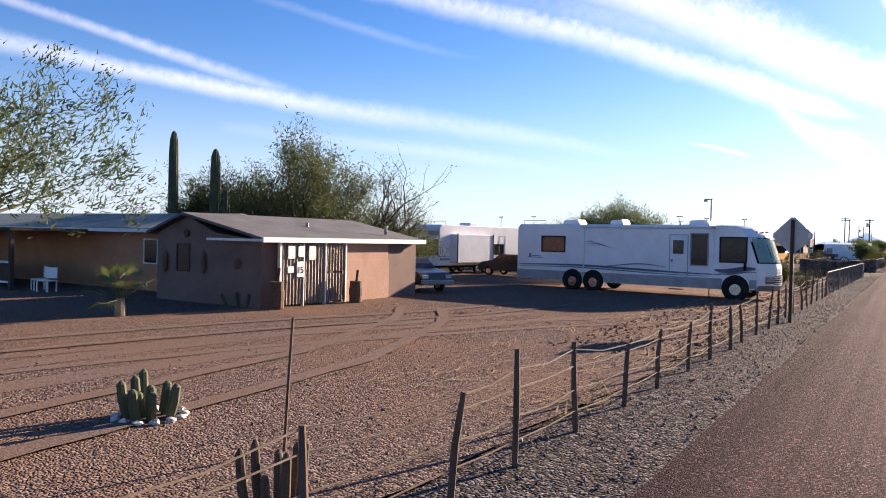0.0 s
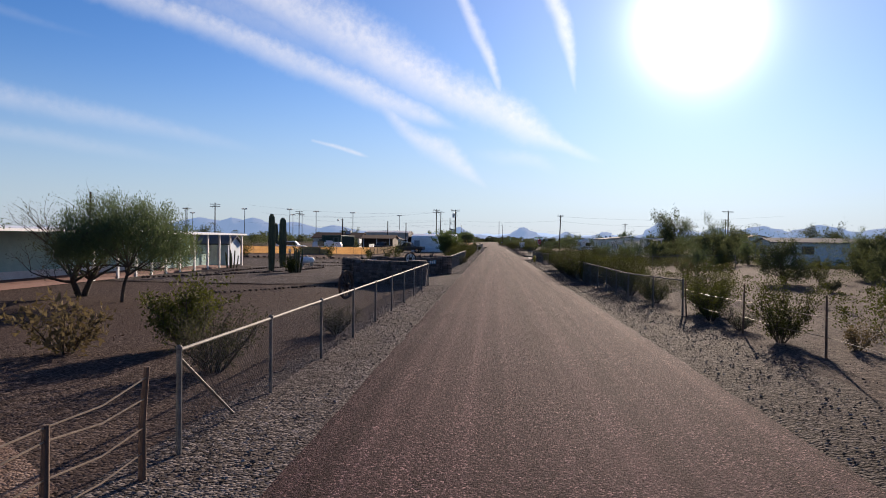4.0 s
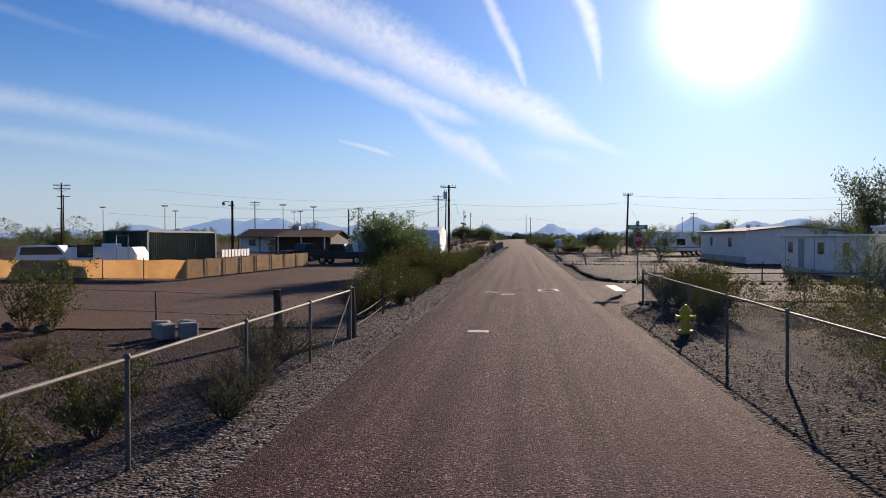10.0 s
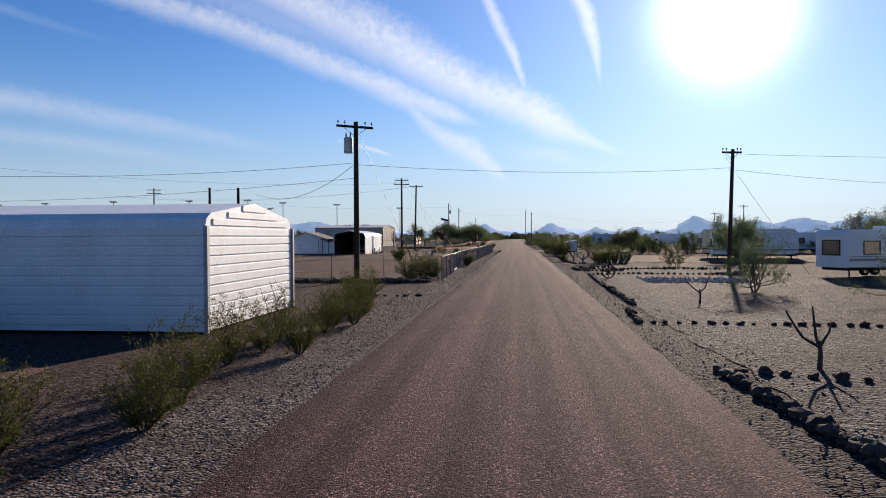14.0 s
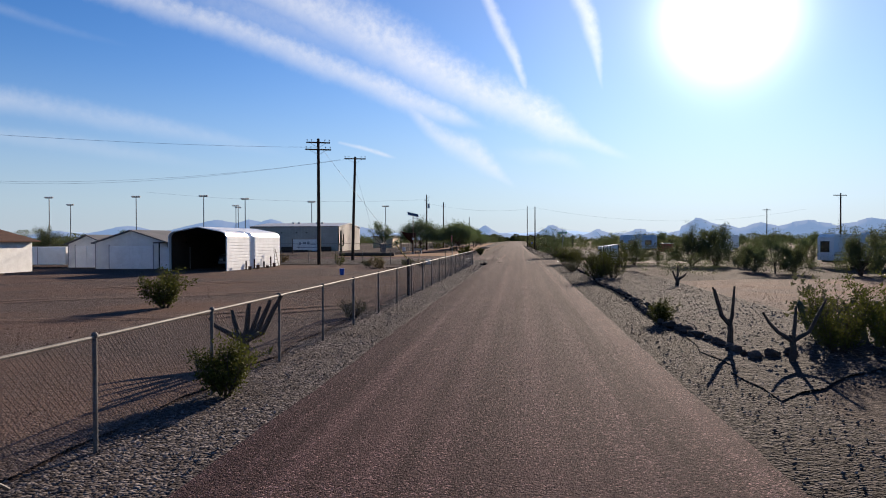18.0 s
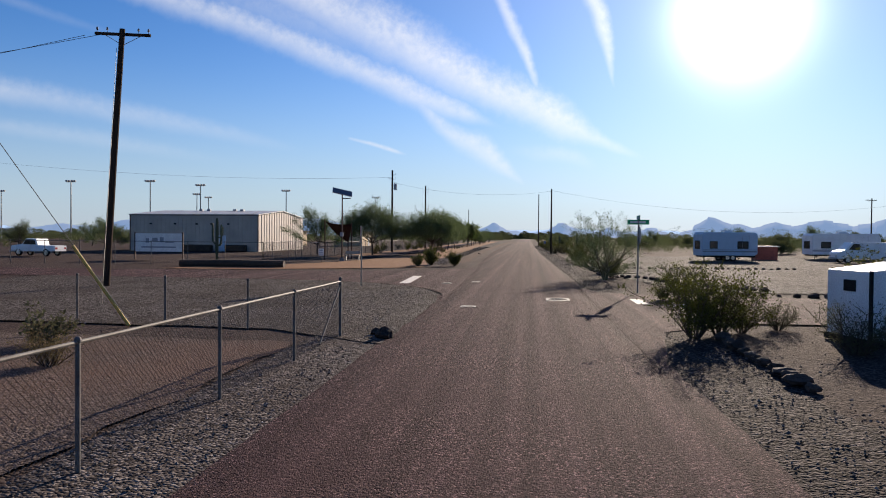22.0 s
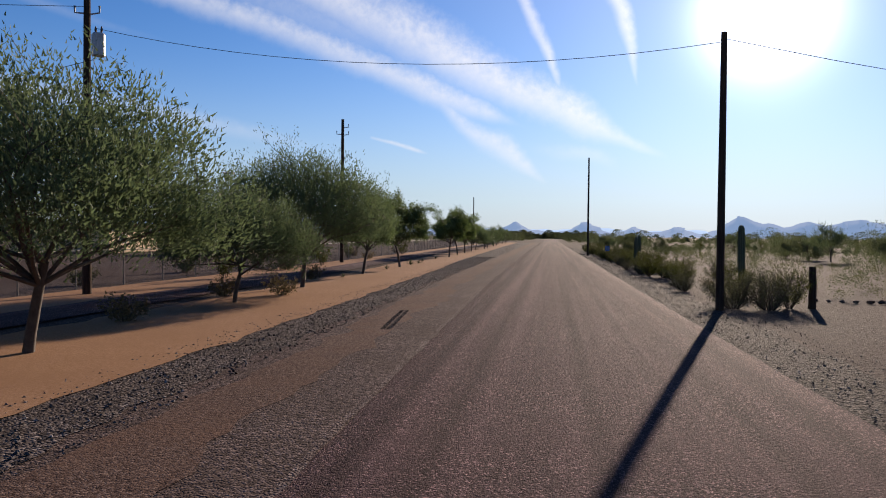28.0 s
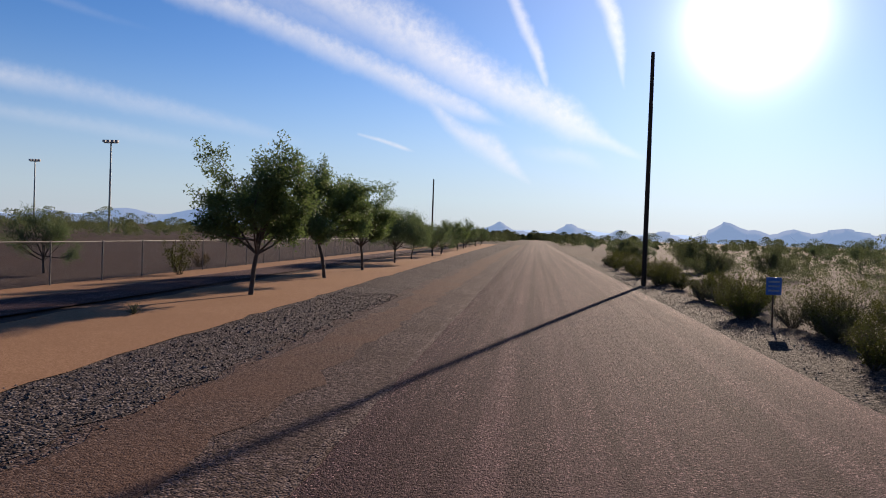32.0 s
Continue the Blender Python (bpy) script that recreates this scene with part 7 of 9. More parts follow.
def trailer(x, y, rz, L, W, H, label, stripe=None, windows=((1.0, 2.0), (4.0, 5.2)), nose=0.5, name="travel_trailer", body=None, floor=0.55):
    t = thing(name, x, y, 0, rz, label, "trailer")
    bm = bmesh.new()
    prism(bm, [(0.0, floor), (0.0, H - 0.25), (0.2, H), (L - 0.25, H), (L, H - nose), (L, floor + 0.2), (L - 0.3, floor)], "y", 0, W)
    bmesh.ops.bevel(bm, geom=[e for e in bm.edges if abs(e.verts[0].co.y - e.verts[1].co.y) < 0.01], offset=0.05, segments=1, affect="EDGES")
    part("body", bm, body or WHITE_METAL, t)
    for x0, x1 in windows:
        pane(t, x0, x1, floor + 0.75, floor + 1.4, 0, rim=0.05, frame_mat=BLACK)
    pane(t, W * 0.25, W * 0.75, floor + 0.7, floor + 1.45, 0, axis="x", rim=0.05, frame_mat=BLACK)
    if stripe:
        part("stripe", boxes((0.05, L - 0.1, -0.01, 0.005, floor + 0.35, floor + 0.5), (0.05, L - 0.1, -0.01, 0.005, floor + 0.58, floor + 0.62)), stripe, t)
    for k in (0.46, 0.56):
        for yy in (0.13, W - 0.13):
            wheel(t, L * k, yy, 0.34, 0.22)
    part("roof_unit", boxes((L * 0.45, L * 0.45 + 0.9, W * 0.3, W * 0.7, H - 0.02, H + 0.22), bevel=0.05), WHITE_METAL, t)
    part("door", boxes((L * 0.72, L * 0.72 + 0.02, -0.015, 0.01, floor + 0.1, floor + 2.0), (L * 0.72 + 0.68, L * 0.72 + 0.7, -0.015, 0.01, floor + 0.1, floor + 2.0), (L * 0.72, L * 0.72 + 0.7, -0.015, 0.01, floor + 1.98, floor + 2.0)), TRIM_GREY, t)
    for k in (0.06, 0.93):
        bm = bmesh.new()
        tube(bm, [(L * k, 0.4, 0), (L * k, 0.4, floor + 0.05)], 0.04, 6)
        part("jack", bm, BLACK, t)
    part("chassis", boxes((0.2, L - 0.1, 0.3, W - 0.3, floor - 0.16, floor + 0.01)), BLACK, t)
    return t


t = trailer(-26.2, -5.6, 80, 8.5, 2.5, 3.2, "white fifth-wheel travel trailer with dark end windows", TRIM_GREY, ((5.6, 6.6),), 0.9)
part("slide_out", boxes((1.0, 4.6, -0.7, 0.02, 0.75, 2.6), bevel=0.03), WHITE_METAL, t, "white slide-out room box")
part("slide_trim", boxes((0.96, 1.02, -0.73, -0.68, 0.72, 2.64), (4.58, 4.64, -0.73, -0.68, 0.72, 2.64)), BLACK, t)
for y0, y1 in ((0.12, 0.5), (2.0, 2.38)):
    pane(t, y0, y1, 1.25, 2.2, 0, axis="x", rim=0.04, frame_mat=BLACK)
part("end_cap", boxes((-0.03, 0.0, 0.1, 2.4, 2.5, 2.8), bevel=0.01), TRIM_GREY, t, "grey lettered band over the end windows")
bm = bmesh.new()
tube(bm, [(1.2, 0.6, 3.18), (1.2, 0.6, 3.45), (1.2, 1.9, 3.45), (1.2, 1.9, 3.18)], 0.02, 6)
part("roof_rail", bm, STEEL, t)
trailer(-42.0, 2.5, 35, 7.5, 2.4, 3.0, "cream travel trailer parked behind trees", TRIM_GREY, name="travel_trailer", body=material("cream_panel", (0.6, 0.53, 0.42), None, 0.5, 1, 20, 0.03))


def car(x, y, rz, paint, label, kind="sedan", name="car", s=1.0):
    """Built along +x (nose), wheels on the ground."""
    t = thing(name, x, y, 0, rz, label, "car")
    if kind == "sedan":
        prof = [(0, 0.35), (0.02, 0.78), (0.25, 0.95), (0.9, 0.98), (1.35, 1.38), (2.7, 1.4), (3.35, 1.0), (4.25, 0.86), (4.5, 0.66), (4.52, 0.36)]
        glass = [(1.02, 1.0), (1.4, 1.32), (2.66, 1.34), (3.18, 1.02)]
        wx, r, L = (0.85, 3.6), 0.32, 4.5
    elif kind == "pickup":
        prof = [(0, 0.5), (0.0, 1.05), (1.9, 1.08), (1.95, 1.1), (2.15, 1.72), (3.3, 1.74), (3.8, 1.18), (4.95, 1.05), (5.15, 0.85), (5.15, 0.45)]
        glass = [(2.1, 1.16), (2.25, 1.64), (3.25, 1.66), (3.62, 1.18)]
        wx, r, L = (1.0, 4.15), 0.38, 5.15
    elif kind == "van":
        prof = [(0, 0.4), (0.0, 1.9), (0.15, 2.02), (3.9, 2.02), (4.5, 1.3), (5.1, 1.12), (5.3, 0.9), (5.3, 0.42)]
        glass = [(3.3, 1.25), (3.3, 1.85), (3.85, 1.85), (4.3, 1.3)]
        wx, r, L = (1.0, 4.3), 0.36, 5.3
    else:
        prof = [(0, 0.45), (0.02, 1.0), (0.2, 1.72), (0.35, 1.8), (2.9, 1.82), (3.5, 1.2), (4.5, 1.08), (4.75, 0.9), (4.78, 0.45)]
        glass = [(0.35, 1.18), (0.45, 1.7), (2.85, 1.72), (3.3, 1.2)]
        wx, r, L = (0.95, 3.85), 0.37, 4.78
    W = 1.75 if kind != "van" else 1.95
    bm = bmesh.new()
    prism(bm, prof, "y", 0, W)
    bmesh.ops.bevel(bm, geom=[e for e in bm.edges if abs(e.verts[0].co.y - e.verts[1].co.y) < 0.01], offset=0.08, segments=2, affect="EDGES")
    part("body", bm, paint, t)
    for yy, d in ((-0.012, 0.012), (W, 0.012)):
        bm = bmesh.new()
        prism(bm, glass, "y", yy, yy + d)
        part("side_glass", bm, GLASS_DARK, t)
    a, b = glass[2], glass[3]
    bm = bmesh.new()
    v = [bm.verts.new(p) for p in ((a[0] + 0.12, 0.15, a[1]), (a[0] + 0.12, W - 0.15, a[1]), (b[0] + 0.16, W - 0.12, b[1]), (b[0] + 0.16, 0.12, b[1]))]
    bm.faces.new(v)
    bmesh.ops.solidify(bm, geom=bm.faces[:], thickness=-0.03)
    part("windshield", bm, GLASS_DARK, t)
    for x in wx:
        for yy in (0.1, W - 0.1):
            wheel(t, x, yy, r, 0.2)
    for yy in (0.12, W - 0.42):
        part("headlight", boxes((L - 0.06, L + 0.02, yy, yy + 0.3, 0.62, 0.78), bevel=0.02), LENS, t)
        part("tail_lamp", boxes((-0.02, 0.05, yy, yy + 0.3, 0.7, 0.88), bevel=0.01), material("red_lens", (0.35, 0.02, 0.02), None, 0.3, bump=0), t)
    part("bumper", boxes((L - 0.05, L + 0.1, 0.05, W - 0.05, 0.38, 0.56), bevel=0.03), TRIM_GREY, t)
    return t


car(-21.9, -18.5, -20, CAR_BLACK, "dark sedan with a bright grille parked beside the shed")
car(-25.0, -9.0, 208, CAR_BLACK, "dark green sedan parked near trailers")
car(-19.8, -2.6, 170, CAR_BLACK, "dark sedan parked behind the motorhome")
car(-12.5, 111.5, 170, CAR_BLACK, "dark pickup truck parked by a tarp fence", "pickup", "pickup_truck")
car(-33.9, 95.5, 6, WHITE_METAL, "white utility vehicle behind the tan fence", "suv", "utility_vehicle")
car(-21.8, 117.0, 60, CAR_BLACK, "old dark pickup beside the white shed", "pickup", "pickup_truck")
car(-24.2, 206.9, 270, CAR_BLACK, "dark car parked deep inside the carport", "suv", "utility_vehicle")
car(34.5, 268.5, 180, WHITE_METAL, "white cargo van parked on gravel", "van", "cargo_van")
car(-46.0, 262.0, 175, WHITE_METAL, "white pickup parked by the metal hall", "pickup", "pickup_truck")


def gable(t, x0, x1, y0, y1, eave, apex, wall, roof, ridge="y", over=0.25, thick=0.1, wall_name="wall"):
    """Four walls under a pitched roof; ridge along 'x' or 'y'."""
    bm = bmesh.new()
    if ridge == "y":
        m = (x0 + x1) / 2
        prism(bm, [(x0, 0), (x0, eave), (m, apex), (x1, eave), (x1, 0)], "y", y0, y1)
    else:
        m = (y0 + y1) / 2
        prism(bm, [(y0, 0), (y0, eave), (m, apex), (y1, eave), (y1, 0)], "x", x0, x1)
    part(wall_name, bm, wall, t)
    for sgn in (-1, 1):
        bm = bmesh.new()
        if ridge == "y":
            h, xe = (x1 - x0) / 2, (x0 if sgn < 0 else x1)
            k = (apex - eave) / h
            prism(bm, [(m, apex + 0.01), (xe + sgn * over, eave - k * over + 0.01), (xe + sgn * over, eave - k * over + thick), (m, apex + thick)], "y", y0 - over, y1 + over)
        else:
            h, ye = (y1 - y0) / 2, (y0 if sgn < 0 else y1)
            k = (apex - eave) / h
            prism(bm, [(m, apex + 0.01), (ye + sgn * over, eave - k * over + 0.01), (ye + sgn * over, eave - k * over + thick), (m, apex + thick)], "x", x0 - over, x1 + over)
        part("roof_slope", bm, roof, t)
    return t


# adobe shed with corrugated gates
t = thing("adobe_shed", 0, 0, 0, 0, "taupe adobe shed with rolled roofing and metal gates", "shed")
bm = bmesh.new()
prism(bm, [(-22.7, 0), (-22.7, 2.3), (-21.1, 2.86), (-19.7, 2.32), (-17.6, 2.1), (-17.6, 0)], "y", -28.8, -20.5)
part("wall", bm, TAUPE, t)
for a, b in (((-21.1, 2.9), (-23.0, 2.24)), ((-21.1, 2.9), (-17.3, 2.12))):
    bm = bmesh.new()
    prism(bm, [a, b, (b[0], b[1] + 0.09), (a[0], a[1] + 0.09)], "y", -29.05, -20.3)
    part("roof_slope", bm, ROOF_GREY, t)
part("fascia", boxes((-17.3, -17.24, -29.05, -20.3, 2.06, 2.22), (-19.8, -17.3, -29.09, -29.04, 2.08, 2.16)), WHITE_PAINT, t, "white roof edge board")
for k in range(2):
    bm = bmesh.new()
    tube(bm, [(-19.3 + k * 1.3, -25 + k * 3, 2.4), (-19.3 + k * 1.3, -25 + k * 3, 2.75)], 0.06, 8)
    part("roof_vent", bm, STEEL, t)
pane(t, -21.6, -21.0, 1.05, 1.9, -28.8, frame_mat=WOOD_DARK)
for x, z, w, h in ((-22.2, 1.3, 0.28, 0.75), (-20.2, 1.35, 0.2, 0.8), (-21.1, 2.3, 0.25, 0.3), (-18.6, 1.35, 0.25, 0.35)):
    bm = bmesh.new()
    bmesh.ops.create_icosphere(bm, subdivisions=2, radius=1.0, matrix=Matrix.Translation((x, -28.87, z)) @ Matrix.Diagonal((w / 2, 0.05, h / 2, 1)))
    part("wall_ornament", bm, RUSTY, t)
part("side_wall_panel", boxes((-17.63, -17.5, -25.1, -22.4, 0, 1.45), (-17.63, -17.55, -25.1, -22.4, 1.45, 2.1)), PEACH, t, "peach stucco end wall")


def corrugated(w, h, pitch=0.16, depth=0.025):
    """A sheet along +y, ribs upright."""
    bm = bmesh.new()
    prev = None
    n = int(w / pitch * 2)
    for i in range(n + 1):
        y = w * i / n
        x = depth * (1 if (i // 1) % 2 else -1)
        cur = [bm.verts.new((x, y, 0)), bm.verts.new((x, y, h))]
        if prev:
            bm.faces.new((prev[0], cur[0], cur[1], prev[1]))
        prev = cur
    bmesh.ops.solidify(bm, geom=bm.faces[:], thickness=0.006)
    return bm


for y, w, z0, h in ((-28.15, 0.98, 0.08, 1.95), (-27.15, 0.98, 0.08, 1.95), (-26.1, 0.98, 0.08, 0.95), (-26.1, 0.98, 1.1, 0.9)):
    o = part("gate_leaf", corrugated(w, h, 0.14, 0.015), CORR_TAN, t, "tan corrugated metal gate leaf")
    o.matrix_basis = pose(-17.38, y, z0)
part("gate_frame", boxes((-17.44, -17.34, -28.25, -28.17, 0, 2.08), (-17.44, -17.34, -27.19, -27.15, 0, 2.08), (-17.44, -17.34, -26.15, -26.1, 0, 2.08), (-17.44, -17.34, -25.12, -25.05, 0, 2.08)), WHITE_PAINT, t)
part("notice_board", boxes((-17.36, -17.33, -27.9, -27.6, 1.55, 1.95), (-17.36, -17.33, -27.45, -27.2, 1.6, 1.95), (-17.36, -17.33, -26.95, -26.65, 1.5, 1.95), (-17.36, -17.33, -27.5, -27.2, 0.95, 1.45), (-17.36, -17.33, -27.9, -27.65, 1.1, 1.3)), WHITE_PAINT, t, "pale paper notices fixed to the gate")
o = text_mesh("15", 0.3, BLACK, pose(-17.32, -27.35, 1.17, 90, 0, 90), t, "notice_lettering", 0.003)

for x, y, h, lab in ((-17.15, -28.55, 0.85, "rusty steel drum with a pipe beside the gate"), (-17.0, -24.95, 0.75, "weathered wooden stump beside the gate")):
    t = thing("drum", x, y, 0, 0, lab, "drum")
    bm = bmesh.new()
    tube(bm, [(0, 0, 0), (0, 0, 0.03), (0, 0, h * 0.34), (0, 0, h * 0.36), (0, 0, h * 0.68), (0, 0, h * 0.7), (0, 0, h)], [0.2, 0.22, 0.22, 0.235, 0.235, 0.22, 0.21], 13)
    part("shell", bm, RUSTY, t)
    bm = bmesh.new()
    tube(bm, [(0, 0.0, h * 0.8), (0.03, 0.06, h * 1.5)], 0.045, 8)
    part("pipe", bm, WOOD_DARK, t)

# orange adobe house with a shaded porch
t = thing("adobe_house", 0, 0, 0, 0, "low orange adobe house with a dark shaded porch", "house")
part("wall", boxes((-46, -24.4, -27.0, -20.5, 0, 2.35)), ADOBE, t)
bm = bmesh.new()
prism(bm, [(-27.5, 2.35), (-23.9, 3.05), (-20.2, 2.35), (-20.2, 2.45), (-23.9, 3.15), (-27.5, 2.45)], "x", -47, -24.0)
part("roof", bm, material("green_roll_roof", (0.19, 0.23, 0.2), (0.13, 0.155, 0.14), 0.8, 1, 30, 0.2), t, "faded green rolled roof")
part("fascia", boxes((-47, -24.0, -27.55, -27.48, 2.28, 2.42)), WHITE_PAINT, t)
pane(t, -26.0, -25.2, 1.1, 2.0, -27.0, frame_mat=WHITE_PAINT)
part("porch_roof", boxes((-46, -29.0, -30.6, -27.0, 2.25, 2.36)), WOOD_DARK, t)
for x in (-29.2, -32, -35, -38):
    part("porch_post", boxes((x - 0.07, x + 0.07, -30.5, -30.36, 0, 2.25)), WOOD_DARK, t)
part("porch_rail", boxes((-46, -29.2, -30.46, -30.4, 1.0, 1.08), (-46, -29.2, -30.46, -30.4, 0.25, 0.32)), WHITE_PAINT, t)
part("porch_screen", boxes((-46, -29.2, -30.43, -30.41, 0.32, 1.0)), WOOD_DARK, t)
t = thing("patio_chair", -27.5, -30.0, 0, 20, "white plastic patio chair beside the adobe house", "chair")
part("seat", boxes((-0.25, 0.25, -0.25, 0.25, 0.4, 0.44), bevel=0.01), WHITE_PAINT, t)
part("backrest", boxes((-0.25, 0.25, 0.2, 0.25, 0.5, 0.9), bevel=0.01), WHITE_PAINT, t)
for x in (-0.22, 0.22):
    for y in (-0.22, 0.22):
        part("leg", boxes((x - 0.02, x + 0.02, y - 0.02, y + 0.02, 0, 0.4)), WHITE_PAINT, t)
copy_thing(t, pose(-28.4, -29.8, 0, 0, 0, -15))

# mobile home with a long porch
t = thing("mobile_home", 0, 0, 0, 0, "pale teal mobile home with a long white porch", "house")
part("wall", boxes((-28.5, -24.2, 12, 41.5, 0, 2.55)), TEAL, t)
part("porch_deck", boxes((-24.2, -21.0, 14, 41.5, 0, 0.12)), material("red_porch_floor", (0.22, 0.1, 0.08), None, 0.8, 2, 30, 0.1), t)
bm = bmesh.new()
prism(bm, [(-29, 2.72), (-20.7, 2.46), (-20.7, 2.58), (-29, 2.84)], "y", 12, 44.4)
part("porch_roof", bm, WHITE_METAL, t)
part("skirting", boxes((-24.23, -24.17, 12, 41.5, 0.05, 0.5)), WHITE_PAINT, t)
for y in (22.2, 24.6, 26.6, 28.5, 30.4, 32.4, 34.7, 37.0, 39.2, 41.4, 44.0):
    part("porch_post", boxes((-21.05, -20.95, y - 0.05, y + 0.05, 0, 2.48), (-21.02, -20.98, y + 0.14, y + 0.18, 0, 2.48)), WHITE_PAINT, t)
for y0 in (33.2, 36.0, 38.2):
    part("railing", boxes((-22.4, -22.35, y0, y0 + 1.9, 0.95, 1.02), (-22.4, -22.35, y0, y0 + 1.9, 0.2, 0.25), *[(-22.39, -22.36, y0 + k * 0.19, y0 + k * 0.19 + 0.1, 0.25, 0.95) for k in range(10)]), TEAL, t)
for y in (24, 29, 35.5):
    pane(t, y, y + 1.3, 1.1, 2.0, -24.2, axis="x", frame_mat=WHITE_PAINT, out=1)
part("door", boxes((-24.22, -24.14, 32.0, 32.95, 0.12, 2.15)), WHITE_PAINT, t)
t = thing("garden_shed", 0, 0, 0, 0, "small pale blue garden shed with a pitched roof", "shed")
gable(t, -25.0, -22.4, 44.8, 47.6, 1.75, 2.35, BLUE_SHED, ROOF_GREY, "x")
part("door", boxes((-24.2, -23.3, 44.76, 44.8, 0.05, 1.7)), WHITE_PAINT, t)

# stone entrance walls
PIECE = bmesh.new()
box(PIECE, -0.5, 0.5, -0.5, 0.5, -0.5, 0.5, 0.09)
STONE_ME = shared(PIECE, "stone", STONE_D)


def stone_wall(a, b, h, label, thick=0.42, pillars=True):
    """A mortared rubble wall between two points, faced with single stones."""
    a, b = Vector((*a, 0)), Vector((*b, 0))
    Ln = (b - a).length
    t = thing("stone_wall", a.x, a.y, 0, math.degrees(math.atan2((b - a).y, (b - a).x)), label, "wall")
    part("core", boxes((0.05, Ln - 0.05, -thick / 2 + 0.04, thick / 2 - 0.04, -0.1, h - 0.1)), MORTAR, t)
    r = random.Random(int(a.x * 10))
    z = 0.0
    while z < h - 0.12:
        hh = r.uniform(0.11, 0.19)
        x = r.uniform(-0.1, 0.0)
        while x < Ln:
            w = r.uniform(0.18, 0.42)
            for side in (-1, 1) if z + hh < h * 0.99 else (-1, 1):
                under("stone", STONE_ME, t, pose(x + w / 2, side * (thick / 2 - 0.04 + r.uniform(-0.015, 0.02)), z + hh / 2, 0, 0, r.uniform(-4, 4)) @ Matrix.Diagonal((w - 0.02, 0.14, hh - 0.018, 1)))
            x += w
        z += hh
    x = 0
    while x < Ln:
        w = r.uniform(0.25, 0.45)
        under("coping_stone", STONE_ME, t, pose(x + w / 2, 0, h - 0.06, 0, 0, r.uniform(-4, 4)) @ Matrix.Diagonal((w - 0.02, thick + 0.02, 0.12, 1)))
        x += w
    if pillars:
        for px in (0.0, Ln):
            part("pillar_core", boxes((px - 0.27, px + 0.27, -0.27, 0.27, -0.1, h + 0.02)), MORTAR, t)
            z = 0
            while z < h:
                hh = r.uniform(0.08, 0.13)
                for sx, sy in ((0, -1), (-1, 0), (0, 1), (1, 0)):
                    for q in (-0.15, 0.15):
                        under("pillar_stone", STONE_ME, t, pose(px + sx * 0.27 + (q if sy else 0), sy * 0.27 + (q if sx else 0), z + hh / 2, 0, 0, r.uniform(-5, 5)) @ Matrix.Diagonal((0.29, 0.29, hh - 0.015, 1)))
                z += hh
            under("cap_stone", STONE_ME, t, pose(px, 0, h + 0.05, 0, 0, 3) @ Matrix.Diagonal((0.7, 0.7, 0.09, 1)))
    return t


stone_wall((-4.56, 22.78), (-8.5, 25.75), 1.16, "dark rubble stone entrance wall with thick pillars")
stone_wall((-8.0, 32.5), (-4.0, 34.8), 1.12, "dark rubble stone entrance wall with a wheel emblem")


def wagon_wheel(x, y, r, rz, label, z=None, name="wagon_wheel", spokes=12, mat=None, tilt=0):
    t = thing(name, x, y, (r if z is None else z), 0, label, "wagon wheel")
    t.matrix_basis = pose(x, y, r if z is None else z, tilt, 0, rz)
    m = mat or WOOD_DARK

    def ring(ra, rb, w, nm, mt):
        bm = bmesh.new()
        n = 36
        R = []
        for q, h in ((ra, -w), (rb, -w), (rb, w), (ra, w)):
            R.append([bm.verts.new((math.cos(k * math.tau / n) * q, h, math.sin(k * math.tau / n) * q)) for k in range(n)])
        for i in range(4):
            for k in range(n):
                bm.faces.new((R[i][k], R[i][(k + 1) % n], R[(i + 1) % 4][(k + 1) % n], R[(i + 1) % 4][k]))
        bmesh.ops.recalc_face_normals(bm, faces=bm.faces)
        return part(nm, bm, mt, t)
    ring(r * 0.84, r * 0.97, 0.035, "felloe", m)
    ring(r * 0.97, r, 0.04, "iron_tyre", RUSTY)
    bm = bmesh.new()
    tube(bm, [(0, -0.14, 0), (0, -0.09, 0), (0, 0.09, 0), (0, 0.14, 0)], [0.05, 0.09, 0.09, 0.05], 14)
    part("hub", bm, m, t)
    for k in range(spokes):
        a = k * math.tau / spokes
        bm = bmesh.new()
        tube(bm, [(math.cos(a) * 0.06, 0, math.sin(a) * 0.06), (math.cos(a) * r * 0.45, 0, math.sin(a) * r * 0.45), (math.cos(a) * r * 0.86, 0, math.sin(a) * r * 0.86)], [0.028, 0.024, 0.02], 7)
        part("spoke", bm, m, t)
    return t


wagon_wheel(-6.35, 14.0, 0.54, 72, "weathered wooden wagon wheel standing in gravel")
wagon_wheel(-6.4, 41.9, 0.54, 72, "weathered wooden wagon wheel standing in gravel")
wagon_wheel(4.95, 138.2, 0.4, 15, "old dark wheel ring standing among rocks", spokes=8)
wagon_wheel(-6.6, 24.35, 0.42, -33, "wagon wheel set against a stone wall", 0.72)
wagon_wheel(-6.1, 33.25, 0.4, 30, "round wheel emblem set in a stone wall", 1.05, spokes=0)
t = thing("emblem_disc", -6.09, 33.32, 1.05, 30, "white disc with a dark antler emblem", "emblem")
bm = bmesh.new()
bmesh.ops.create_cone(bm, cap_ends=True, segments=30, radius1=0.31, radius2=0.31, depth=0.03, matrix=Matrix.Rotation(math.pi / 2, 4, "X"))
part("disc", bm, WHITE_PAINT, t)
